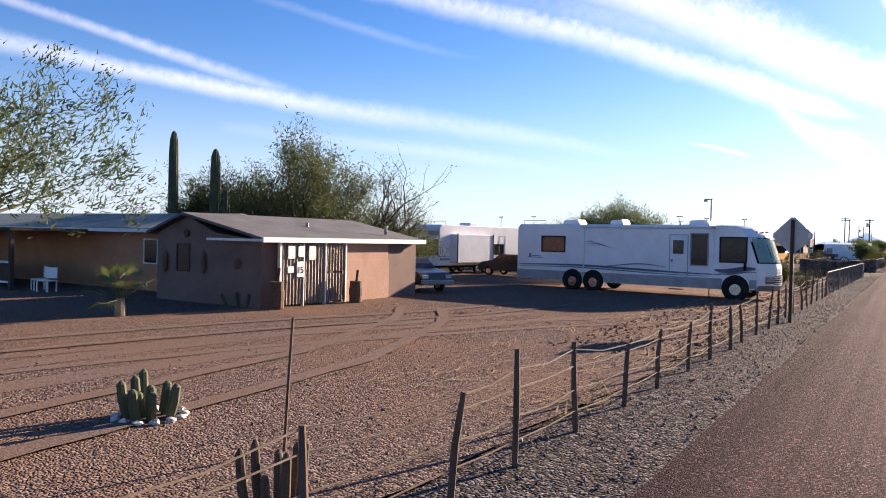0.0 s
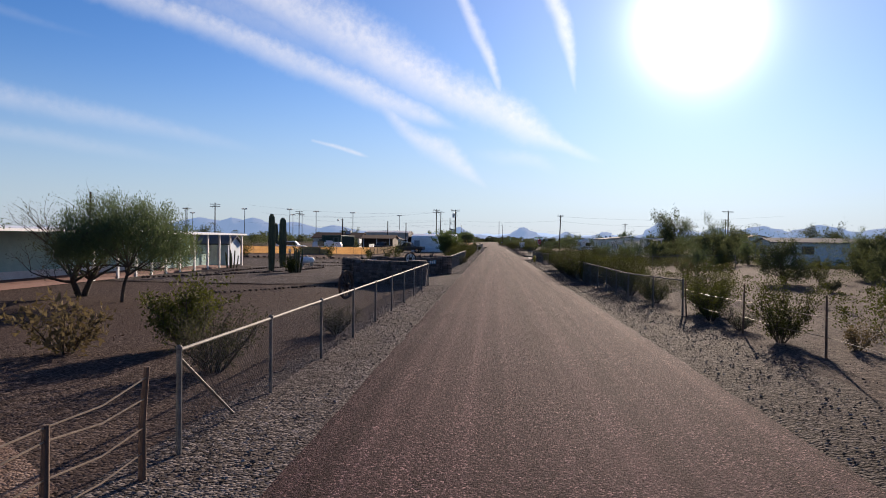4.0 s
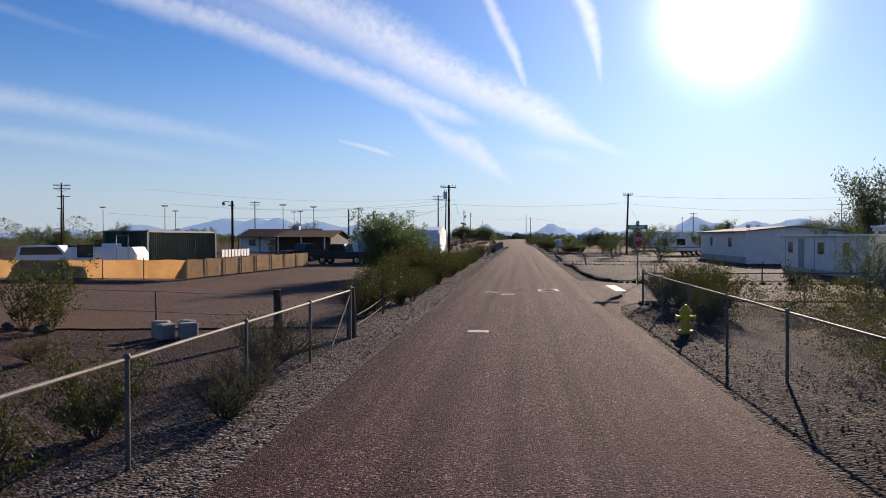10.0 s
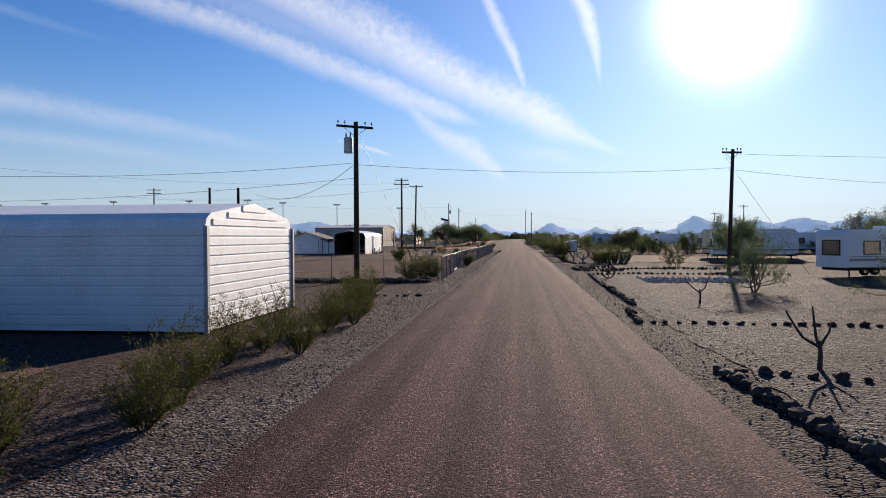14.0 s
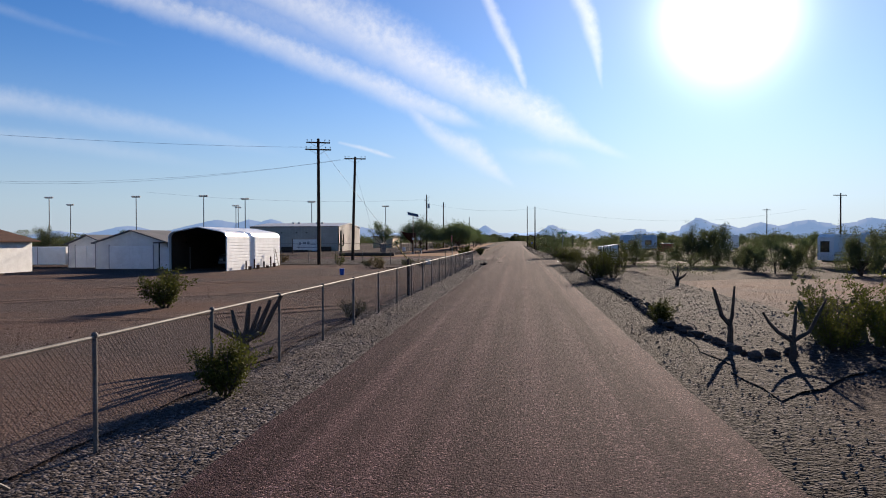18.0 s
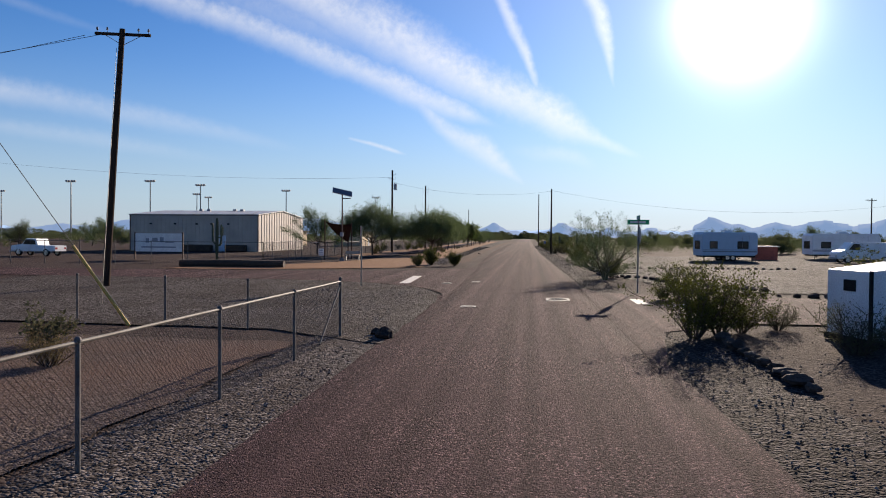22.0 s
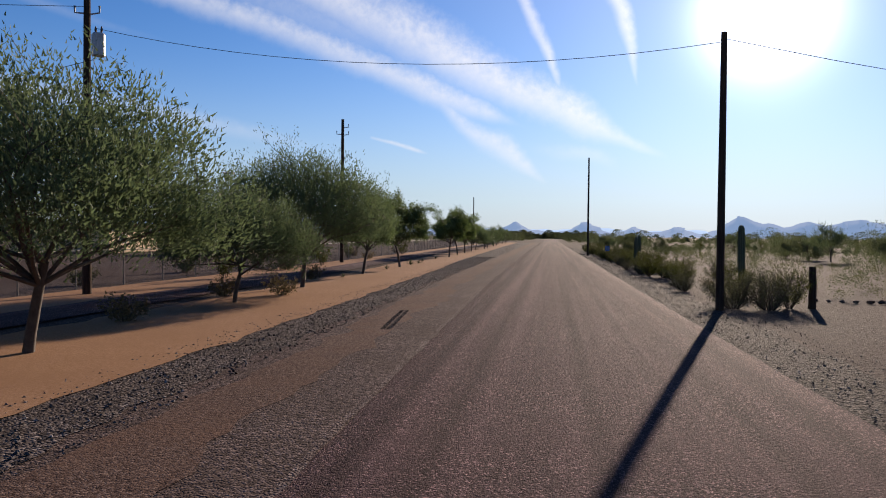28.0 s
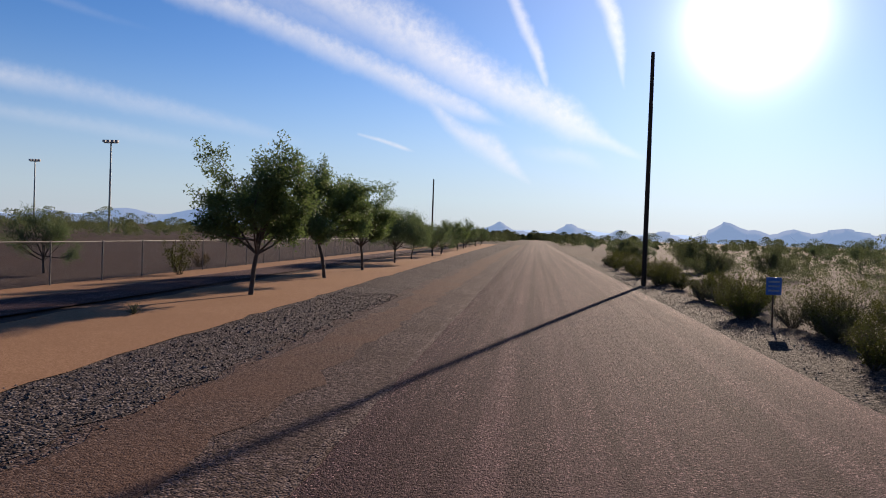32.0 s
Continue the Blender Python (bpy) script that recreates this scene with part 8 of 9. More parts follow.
for k in (-1, 1):
    bm = bmesh.new()
    tube(bm, [(0, -0.03, -0.25), (0.02 * k, -0.03, 0.0), (0.12 * k, -0.03, 0.15), (0.1 * k, -0.03, 0.28)], [0.03, 0.025, 0.02, 0.012], 6)
    part("antler", bm, WOOD_DARK, t)
t = thing("number_plate", -4.75, 34.12, 0.82, 30, "blue and white plate with pale bars on a stone wall", "plate")
part("panel", boxes((-0.27, 0.27, -0.02, 0.0, -0.13, 0.13), bevel=0.01), material("blue_plate", (0.08, 0.22, 0.36), None, 0.5, bump=0), t)
for k in (-1, 0, 1):
    part("bar", boxes((k * 0.15 - 0.045, k * 0.15 + 0.045, -0.028, -0.02, -0.09, 0.09)), WHITE_PAINT, t)
# picket gate between the walls
t = thing("picket_gate", -8.35, 26.4, 0, 0, "pale metal picket gate between stone walls", "gate")
g0, g1 = Vector((-8.35, 26.4, 0)), Vector((-8.05, 32.1, 0))
mid = Vector((-9.3, 29.0, 0))
for a, b in ((g0, mid), (mid, g1)):
    n = int((b - a).length / 0.105)
    for k in range(n + 1):
        p = a.lerp(b, k / n) - g0
        part("picket", boxes((p.x - 0.012, p.x + 0.012, p.y - 0.034, p.y + 0.034, 0.08, 1.02)), WHITE_PAINT, t) if k == 0 and a is g0 else under("picket", bpy.data.objects["picket"].data, t, pose(p.x, p.y, 0))
    for z in (0.16, 0.93):
        bm = bmesh.new()
        tube(bm, [a - g0 + Vector((0, 0, z)), b - g0 + Vector((0, 0, z))], 0.02, 6)
        part("rail", bm, STEEL, t)
    bm = bmesh.new()
    tube(bm, [b - g0, b - g0 + Vector((0, 0, 1.15))], 0.04, 8)
    part("gate_post", bm, RUSTY, t)
# propane tank
t = thing("propane_tank", -15.9, 44.9, 0, 35, "white horizontal propane tank on short legs", "tank")
bm = bmesh.new()
tube(bm, [(-0.62, 0, 0.5), (-0.59, 0, 0.5), (-0.48, 0, 0.5), (0.48, 0, 0.5), (0.59, 0, 0.5), (0.62, 0, 0.5)], [0.05, 0.17, 0.25, 0.25, 0.17, 0.05], 18)
part("shell", bm, WHITE_METAL, t, smooth=True)
part("dome", boxes((-0.1, 0.1, -0.1, 0.1, 0.72, 0.86), bevel=0.04), WHITE_METAL, t)
for x in (-0.4, 0.4):
    part("leg", boxes((x - 0.05, x + 0.05, -0.2, 0.2, 0, 0.32)), STEEL, t)
# crate, blocks, hydrant, bucket
t = thing("wooden_crate", -4.78, 48.2, 0, 3, "weathered plywood crate on gravel", "crate")
PLY = material("old_plywood", (0.4, 0.25, 0.13), (0.28, 0.17, 0.09), 0.85, 3, 40, 0.2)
for x0, x1, y0, y1 in ((-0.42, -0.39, -0.3, 0.3), (0.39, 0.42, -0.3, 0.3), (-0.39, 0.39, -0.3, -0.27), (-0.39, 0.39, 0.27, 0.3)):
    part("board", boxes((x0, x1, y0, y1, 0, 0.46)), PLY, t)
part("lid", boxes((-0.44, 0.1, -0.32, 0.32, 0.46, 0.485)), PLY, t)
part("lid", boxes((0.12, 0.44, -0.32, 0.32, 0.46, 0.485)), PLY, t)
t = thing("crumpled_sheet", -6.45, 53.9, 0, 15, "crumpled pale plastic sheet lying on gravel", "sheet")
bm = bmesh.new()
g = [[bm.verts.new((-0.9 + 1.8 * i / 18, -0.35 + 0.7 * j / 8 + 0.1 * wob(i * 0.4, j * 0.5), 0.02 + 0.14 * abs(wob(i * 0.55, j * 0.8, 1.3)))) for j in range(9)] for i in range(19)]
for i in range(18):
    for j in range(8):
        bm.faces.new((g[i][j], g[i + 1][j], g[i + 1][j + 1], g[i][j + 1]))
bmesh.ops.solidify(bm, geom=bm.faces[:], thickness=0.004)
part("film", bm, material("pale_plastic_sheet", (0.5, 0.48, 0.45), (0.36, 0.34, 0.31), 0.7, 3, 30, 0.2), t)
for x, y, rz in ((-8.3, 66.0, 10), (-7.75, 66.2, -20), (-7.5, 65.7, 40), (-7.95, 65.5, 70)):
    t = thing("concrete_block", x, y, 0, rz, "broken concrete block on dirt", "block")
    part("block", boxes((-0.2, 0.2, -0.12, 0.12, 0, 0.36), bevel=0.03), CONCRETE, t)
t = thing("fire_hydrant", 3.8, 67.6, 0, 0, "yellow fire hydrant beside the road", "hydrant")
YEL = material("yellow_enamel", (0.62, 0.42, 0.03), (0.5, 0.33, 0.03), 0.5, 3, 30, 0.05)
bm = bmesh.new()
tube(bm, [(0, 0, -0.05), (0, 0, 0.06), (0, 0, 0.07), (0, 0, 0.45), (0, 0, 0.47), (0, 0, 0.52), (0, 0, 0.62), (0, 0, 0.66)], [0.16, 0.16, 0.11, 0.11, 0.15, 0.15, 0.08, 0.03], 13)
part("barrel", bm, YEL, t)
for ang in (0, 90, 180):
    c, s = math.cos(radians(ang)), math.sin(radians(ang))
    bm = bmesh.new()
    tube(bm, [(c * 0.08, s * 0.08, 0.36), (c * 0.19, s * 0.19, 0.36), (c * 0.2, s * 0.2, 0.36), (c * 0.23, s * 0.23, 0.36)], [0.05, 0.05, 0.065, 0.065], 10)
    part("outlet", bm, YEL, t)
t = thing("bucket", -11.2, 191.4, 0, 0, "blue plastic bucket standing in the dirt", "bucket")
bm = bmesh.new()
tube(bm, [(0, 0, 0), (0, 0, 0.4), (0, 0, 0.42)], [0.14, 0.17, 0.18], 13)
part("shell", bm, material("blue_plastic", (0.03, 0.1, 0.42), None, 0.5, bump=0), t)

# tarp-clad fence
t = thing("tarp_fence", 0, 0, 0, 0, "tan tarp panels hung along a post fence", "fence")
line = [(-42, 88.2), (-30, 87.8), (-17.9, 87.3), (-17.3, 96), (-16.8, 106)]
for (ax, ay), (bx, by) in zip(line, line[1:]):
    n = max(1, round(math.hypot(bx - ax, by - ay) / 2.4))
    for k in range(n):
        p, q = Vector((ax, ay, 0)).lerp(Vector((bx, by, 0)), k / n), Vector((ax, ay, 0)).lerp(Vector((bx, by, 0)), (k + 1) / n)
        bm = bmesh.new()
        nx, nz = 8, 4
        d = (q - p).normalized()
        nr = Vector((-d.y, d.x, 0))
        g = [[bm.verts.new(p.lerp(q, i / nx) + Vector((0, 0, 0.1 + 1.0 * j / nz + (0.02 * math.sin(i * 0.8 + k) if j == nz else 0))) + nr * (0.03 * wob(i * 0.7 + k * 3, j * 0.9 + ax, 1.0))) for j in range(nz + 1)] for i in range(nx + 1)]
        for i in range(nx):
            for j in range(nz):
                bm.faces.new((g[i][j], g[i + 1][j], g[i + 1][j + 1], g[i][j + 1]))
        bmesh.ops.solidify(bm, geom=bm.faces[:], thickness=0.006)
        part("tarp_panel", bm, TARP, t)
        under("post", POST_ME, t, pose(p.x - nr.x * 0.05, p.y - nr.y * 0.05, 0) @ Matrix.Diagonal((1, 1, 1.2, 1)))
# green container with a hung line of washing
t = thing("shipping_container", 0, 0, 0, 0, "dark green corrugated shipping container", "container")
part("core", boxes((-26.2, -23.45, 93.5, 103.6, 0.1, 2.7)), GREEN_STEEL, t)
o = part("side_panel", corrugated(10.0, 2.5, 0.28, 0.03), GREEN_STEEL, t)
o.matrix_basis = pose(-23.38, 93.55, 0.15)
o = part("end_panel", corrugated(2.6, 2.5, 0.28, 0.03), GREEN_STEEL, t)
o.matrix_basis = pose(-23.5, 93.45, 0.15, 0, 0, 90)
part("frame", boxes((-23.45, -23.32, 93.35, 93.5, 0, 2.75), (-23.45, -23.32, 103.55, 103.7, 0, 2.75), (-23.45, -23.32, 93.35, 103.7, 2.65, 2.77), (-26.25, -23.32, 93.35, 93.48, 2.65, 2.77), (-26.25, -26.1, 93.35, 93.5, 0, 2.75)), GREEN_STEEL, t)
t = thing("washing_line", -19.6, 96, 0, 0, "line of pale cloths hung behind the tarp fence", "washing")
for k in range(9):
    bm = bmesh.new()
    prism(bm, [(k * 0.55, 1.0), (k * 0.55 + 0.4, 1.02), (k * 0.55 + 0.42, 1.5), (k * 0.55 + 0.02, 1.5)], "x", 0, 0.012)
    part("cloth", bm, WHITE_PAINT, t)
bm = bmesh.new()
tube(bm, [(0, -0.5, 1.5), (0, 5.3, 1.5)], 0.008, 4)
part("cord", bm, WIRE, t)
trailer(-26.9, 90.4, 8, 4.2, 2.0, 1.75, "small white folding camper behind the tan fence", None, ((0.8, 1.6),), 0.4, "folding_camper", floor=0.45)

# white barrel-roof shed
t = thing("metal_shed", 0, 0, 0, 0, "white metal shed with rounded eaves and ribbed siding", "shed")
prof = [(114.6, 0.05), (114.6, 2.5), (114.72, 2.78), (114.98, 2.92), (117.9, 3.28), (120.8, 2.92), (121.1, 2.78), (121.2, 2.5), (121.2, 0.05)]
bm = bmesh.new()
prism(bm, prof, "x", -15.2, -7.35)
part("shell", bm, WHITE_METAL, t)
for k in range(10):
    z = 0.2 + k * 0.24
    part("siding_panel", boxes((-15.22, -7.33, 114.57, 114.6, z, z + 0.2), bevel=0.008), WHITE_METAL, t)
    part("siding_panel", boxes((-7.35, -7.32, 114.7, 121.1, z, z + 0.2), bevel=0.008), WHITE_METAL, t)
for k in range(3):
    z = 2.62 + k * 0.2
    d = (0.35, 1.3, 2.3)[k]
    part("siding_panel", boxes((-7.35, -7.32, 114.7 + d, 121.1 - d, z, z + 0.16), bevel=0.008), WHITE_METAL, t)
part("gable_trim", boxes((-7.36, -7.26, 114.55, 114.68, 0, 2.6), (-7.36, -7.26, 121.12, 121.25, 0, 2.6)), SKIRT, t)
part("door", boxes((-14.7, -13.75, 114.52, 114.6, 0.1, 2.1)), TRIM_GREY, t, "grey walk-in door")
t = thing("porch_shelter", 0, 0, 0, 0, "dark wooden porch shelter with a shingle roof", "shelter")
gable(t, -26, -20, 125, 133, 2.3, 3.0, WOOD_DARK, ROOF_BROWN, "x")
for y in (124.4,):
    for x in (-25.5, -23, -20.5):
        part("post", boxes((x - 0.06, x + 0.06, y - 0.06, y + 0.06, 0, 2.4)), WHITE_PAINT, t)
part("awning", boxes((-26.2, -19.8, 123.8, 125.0, 2.3, 2.38)), ROOF_BROWN, t)

# manufactured home east
t = thing("manufactured_home", 0, 0, 0, 0, "white manufactured home with a low shingle roof", "house")
gable(t, 18.4, 26.0, 112.2, 127.2, 2.65, 3.05, WHITE_PAINT, ROOF_GREY, "y", 0.35)
part("skirting", boxes((18.36, 18.4, 112.2, 127.2, 0, 0.55)), SKIRT, t)
for y0, y1 in ((116.2, 117.3), (122.6, 123.4)):
    pane(t, y0, y1, 1.35, 2.2, 18.4, axis="x", frame_mat=WHITE_PAINT)
part("roof_vent", boxes((19.6, 19.9, 116, 116.3, 3.0, 3.3), (19.6, 19.9, 121, 121.3, 3.0, 3.3)), WHITE_METAL, t)
t = thing("storage_trailer", 0, 0, 0, 0, "long low white storage trailer with a flat roof", "trailer")
part("wall", boxes((17.5, 20.1, 89.0, 101.5, 0.25, 2.25), bevel=0.03), WHITE_PAINT, t)
part("roof", boxes((17.3, 20.3, 88.8, 101.7, 2.25, 2.36)), WHITE_METAL, t)
part("skirting", boxes((17.54, 20.0, 89.1, 101.4, 0, 0.26)), SKIRT, t)
part("door", boxes((17.46, 17.5, 97.4, 98.3, 0.3, 2.1)), TRIM_GREY, t)
for y0 in (91.0, 94.4, 99.2):
    pane(t, y0, y0 + 0.9, 1.2, 1.9, 17.5, axis="x", frame_mat=WHITE_PAINT)
for y in (90.2, 92.9, 95.8, 100.6):
    part("seam", boxes((17.485, 17.5, y, y + 0.05, 0.25, 2.25)), TRIM_GREY, t)
t = thing("pergola", 0, 0, 0, 0, "open white timber pergola beside a trailer", "pergola")
for x in (17.6, 21.2):
    for y in (83.6, 86.0, 88.4):
        part("post", boxes((x - 0.06, x + 0.06, y - 0.06, y + 0.06, 0, 2.5)), WHITE_PAINT, t)
    part("beam", boxes((x - 0.05, x + 0.05, 83.3, 88.7, 2.5, 2.66)), WHITE_PAINT, t)
for k in range(6):
    part("rafter", boxes((17.3, 21.5, 83.5 + k * 0.96, 83.58 + k * 0.96, 2.66, 2.78)), WHITE_PAINT, t)
part("rail", boxes((17.57, 17.63, 83.6, 88.4, 0.85, 0.95), (17.57, 17.63, 83.6, 88.4, 0.3, 0.38)), WHITE_PAINT, t)
t = thing("white_house", 0, 0, 0, 0, "distant white house under a brown roof", "house")
gable(t, 40, 50, 116, 126, 2.6, 3.6, WHITE_PAINT, ROOF_BROWN, "y", 0.4)
t = thing("white_house", 0, 0, 0, 0, "distant pale trailer house with a flat roof", "house")
gable(t, 28, 42, 64, 68.5, 2.4, 2.8, WHITE_PAINT, ROOF_GREY, "x", 0.3)
pane(t, 31, 32.2, 1.2, 2.0, 64, frame_mat=TRIM_GREY)
pane(t, 36, 37.2, 1.2, 2.0, 64, frame_mat=TRIM_GREY)

# houses and sheds of the big yard
t = thing("white_house", 0, 0, 0, 0, "white house with a brown shingle roof and a porch", "house")
gable(t, -45, -33.5, 163, 173, 2.5, 3.7, WHITE_PAINT, ROOF_BROWN, "x", 0.5)
for x in (-43.5, -40, -37.2, -35.2):
    pane(t, x, x + 1.0, 1.1, 2.0, 163, frame_mat=WOOD_DARK)
for x in (-44.5, -41, -38):
    part("porch_post", boxes((x - 0.06, x + 0.06, 160.9, 161.02, 0, 2.4)), WOOD_DARK, t)
part("porch_roof", boxes((-45.2, -37.5, 160.7, 163.0, 2.4, 2.5)), ROOF_BROWN, t)
part("cooler", boxes((-37.6, -36.4, 166.5, 167.7, 3.3, 4.2), bevel=0.03), TRIM_GREY, t, "grey rooftop evaporative cooler")
t = thing("white_cottage", 0, 0, 0, 0, "white cottage with a brown gable roof", "house")
gable(t, -43.5, -36.0, 188.8, 196.0, 2.3, 3.3, WHITE_PAINT, ROOF_BROWN, "y", 0.4)
pane(t, 191.2, 192.3, 1.1, 2.0, -36.0, axis="x", frame_mat=WOOD_DARK, out=1)
pane(t, -40.4, -39.6, 1.3, 2.0, 188.8, frame_mat=BLUE_SHED)
t = thing("garden_shed", 0, 0, 0, 0, "grey shed with an orange wooden door", "shed")
gable(t, -38.5, -34.3, 176.5, 180, 2.0, 2.6, TAUPE, ROOF_GREY, "x")
part("door", boxes((-35.4, -34.5, 176.44, 176.5, 0.05, 1.9)), material("orange_wood", (0.45, 0.2, 0.06), None, 0.7, 3, 30, 0.1), t)
for x0, x1, y0, ap, ev, lab in ((-33.7, -27.6, 200.4, 3.05, 2.1, "white two-door garage with a grey gable roof"), (-38.0, -34.6, 203.4, 2.7, 2.0, "small white gable shed")):
    t = thing("white_garage", 0, 0, 0, 0, lab, "garage")
    gable(t, x0, x1, y0, y0 + 6, ev, ap, WHITE_PAINT, ROOF_GREY, "y", 0.25)
    w = (x1 - x0)
    part("door_leaf", boxes((x0 + w * 0.2, x0 + w * 0.5 - 0.02, y0 - 0.05, y0, 0.05, 1.85)), WHITE_METAL, t)
    part("door_leaf", boxes((x0 + w * 0.5 + 0.02, x0 + w * 0.8, y0 - 0.05, y0, 0.05, 1.85)), WHITE_METAL, t)
    part("trim", boxes((x0 + w * 0.2 - 0.06, x0 + w * 0.2, y0 - 0.06, y0, 0, 1.95), (x0 + w * 0.8, x0 + w * 0.8 + 0.06, y0 - 0.06, y0, 0, 1.95), (x0 - 0.02, x0 + 0.05, y0 - 0.04, y0, 0, ev), (x1 - 0.05, x1 + 0.02, y0 - 0.04, y0, 0, ev)), TRIM_GREY, t)
t = thing("lean_to_shelter", 0, 0, 0, 0, "dark lean-to shelter with white doors", "shelter")
part("roof", boxes((-28.2, -25.4, 199.2, 205, 2.05, 2.15)), WOOD_DARK, t)
part("wall", boxes((-28.0, -25.5, 204.5, 204.7, 0, 2.05)), WOOD_DARK, t)
for k in range(3):
    part("door", boxes((-28.0 + k * 0.85, -27.22 + k * 0.85, 199.9, 199.96, 0.05, 1.75)), WHITE_METAL, t)
    part("post", boxes((-28.08 + k * 0.85, -28.0 + k * 0.85, 199.85, 199.95, 0, 2.05)), BLACK, t)
t = thing("low_trailer_shed", 0, 0, 0, 0, "low long white storage trailer", "trailer")
part("wall", boxes((-47, -39.0, 204.5, 207, 0.2, 1.75), bevel=0.04), WHITE_METAL, t)
for x in (-44.4, -41.6):
    part("seam", boxes((x, x + 0.05, 204.46, 204.52, 0.2, 1.75)), TRIM_GREY, t)
wheel(t, -45, 204.7, 0.3, 0.2)
# carport
t = thing("carport", 0, 0, 0, 0, "white metal carport with rounded eaves, open in front", "carport")
out = [(-25.6, 0.02), (-25.6, 2.55), (-25.48, 2.82), (-25.2, 2.96), (-23.35, 3.3), (-21.5, 2.96), (-21.22, 2.82), (-21.1, 2.55), (-21.1, 0.02)]
inn = [(-21.16, 0.02), (-21.16, 2.53), (-21.28, 2.77), (-21.53, 2.9), (-23.35, 3.24), (-25.17, 2.9), (-25.42, 2.77), (-25.54, 2.53), (-25.54, 0.02)]
bm = bmesh.new()
prism(bm, out + inn, "y", 196.5, 208.2)
part("shell", bm, WHITE_METAL, t)
# added dark sheet under the shell, stands in for the shade inside
bm = bmesh.new()
prism(bm, inn + [(x + (0.012 if x < -23.35 else -0.012), z - (0.012 if z > 0.1 else 0)) for x, z in inn[::-1]], "y", 196.9, 208.1)
part("inner_lining", bm, WOOD_DARK, t, "dark inner lining in shade")
# back wall added up to the ridge to keep sunlight out of the interior
bm = bmesh.new()
prism(bm, out, "y", 208.2, 208.26)
part("back_wall", bm, WOOD_DARK, t)
for k in range(10):
    part("siding_panel", boxes((-21.1, -21.07, 196.5, 208.2, 0.2 + k * 0.24, 0.4 + k * 0.24), bevel=0.008), WHITE_METAL, t)
for x, y, h in ((-20.6, 199, 0.7), (-20.7, 201, 0.8), (-20.5, 202.6, 0.55), (-20.6, 204.5, 0.9)):
    tt = thing("junk_stack", x, y, 0, 20, "small leaning scrap beside the carport", "scrap")
    part("plank", boxes((-0.06, 0.06, -0.05, 0.05, 0, h), bevel=0.01), WOOD_DARK, tt)
    part("pot", boxes((0.15, 0.4, -0.12, 0.12, 0, h * 0.4), bevel=0.03), RUSTY, tt)
t = thing("folding_ladder", -20.55, 205.6, 0, 0, "aluminium step ladder leaning at the carport wall", "ladder")
for k in (-1, 1):
    bm = bmesh.new()
    tube(bm, [(0.1, k * 0.55, 0), (-0.1, k * 0.12, 1.55)], 0.025, 6)
    part("stile", bm, STEEL, t)
for j in range(4):
    part("rung", boxes((0.0, 0.06, -0.45 + j * 0.09, 0.45 - j * 0.09, 0.3 + j * 0.3, 0.34 + j * 0.3)), STEEL, t)

# tan metal hall
t = thing("metal_hall", 0, 0, 0, 0, "large tan metal hall with ribbed walls and a low roof", "hall")
gable(t, -54.4, -36.1, 288.1, 307.5, 4.95, 5.75, TAN_PANEL, material("pale_metal_roof", (0.55, 0.52, 0.48), None, 0.45, 0.6, 20, 0.03, metal=0.3), "x", 0.15)
for k in range(19):
    y = 288.4 + k * 1.0
    part("wall_rib", boxes((-36.1, -36.05, y, y + 0.12, 0.1, 4.9 + 0.8 * (1 - abs(y - 297.8) / 9.7))), TAN_PANEL, t)
for k in range(30):
    x = -54.2 + k * 0.61
    part("wall_rib", boxes((x, x + 0.08, 288.06, 288.1, 0.1, 4.85)), TAN_PANEL, t)
part("corner_trim", boxes((-36.14, -36.02, 288.02, 288.14, 0, 5.0), (-54.44, -54.3, 288.02, 288.14, 0, 5.0), (-54.5, -36.0, 288.0, 288.08, 4.85, 5.05)), material("brown_trim", (0.14, 0.09, 0.07), None, 0.6, bump=0), t)
part("door", boxes((-41.6, -40.6, 288.0, 288.1, 0, 2.15)), BLUE_SHED, t, "pale blue steel door")
for x in (-51.5, -48, -44.9, -42.8, -40.4):
    part("wall_lamp", boxes((x, x + 0.3, 287.9, 288.1, 3.6, 3.8), bevel=0.03), BLACK, t)
for x in (-48.2, -47.0, -43.0, -41.9):
    part("roof_vent", boxes((x, x + 0.5, 296, 296.5, 5.6, 6.0), bevel=0.05), TRIM_GREY, t)
t = thing("planter_hedge", 0, 0, 0, 0, "dark low planter row along the hall", "planter")
for x0, x1 in ((-47.5, -42.2), (-40.2, -37.4)):
    part("box", boxes((x0, x1, 286.6, 287.6, 0, 0.9), bevel=0.1), WOOD_DARK, t)
t = thing("banner_board", -33.0, 256.0, 0, 4, "white banner board with dark bars on posts", "sign")
part("panel", boxes((-2.2, 2.2, -0.03, 0.03, 0.7, 2.35)), WHITE_PAINT, t)
for k, (a, b, z, h) in enumerate(((-1.2, -0.9, 1.5, 0.4), (-0.6, -0.1, 1.6, 0.35), (0.1, 0.45, 1.55, 0.45), (0.6, 1.4, 1.5, 0.12), (-1.6, 1.6, 1.05, 0.12))):
    part("bar", boxes((a, b, -0.045, -0.03, z, z + h)), TRIM_GREY, t)
for x in (-2.2, 2.2):
    part("post", boxes((x - 0.05, x + 0.05, -0.05, 0.05, 0, 2.45)), RUSTY, t)
t = thing("tyre_barrier", -20.5, 243.3, 0, 2, "long dark low barrier log beside the lot", "barrier")
bm = bmesh.new()
tube(bm, [(-4, 0, 0.22), (0, 0.1, 0.24), (3.6, 0, 0.22)], [0.26, 0.27, 0.26], 10)
part("log", bm, WOOD_DARK, t)

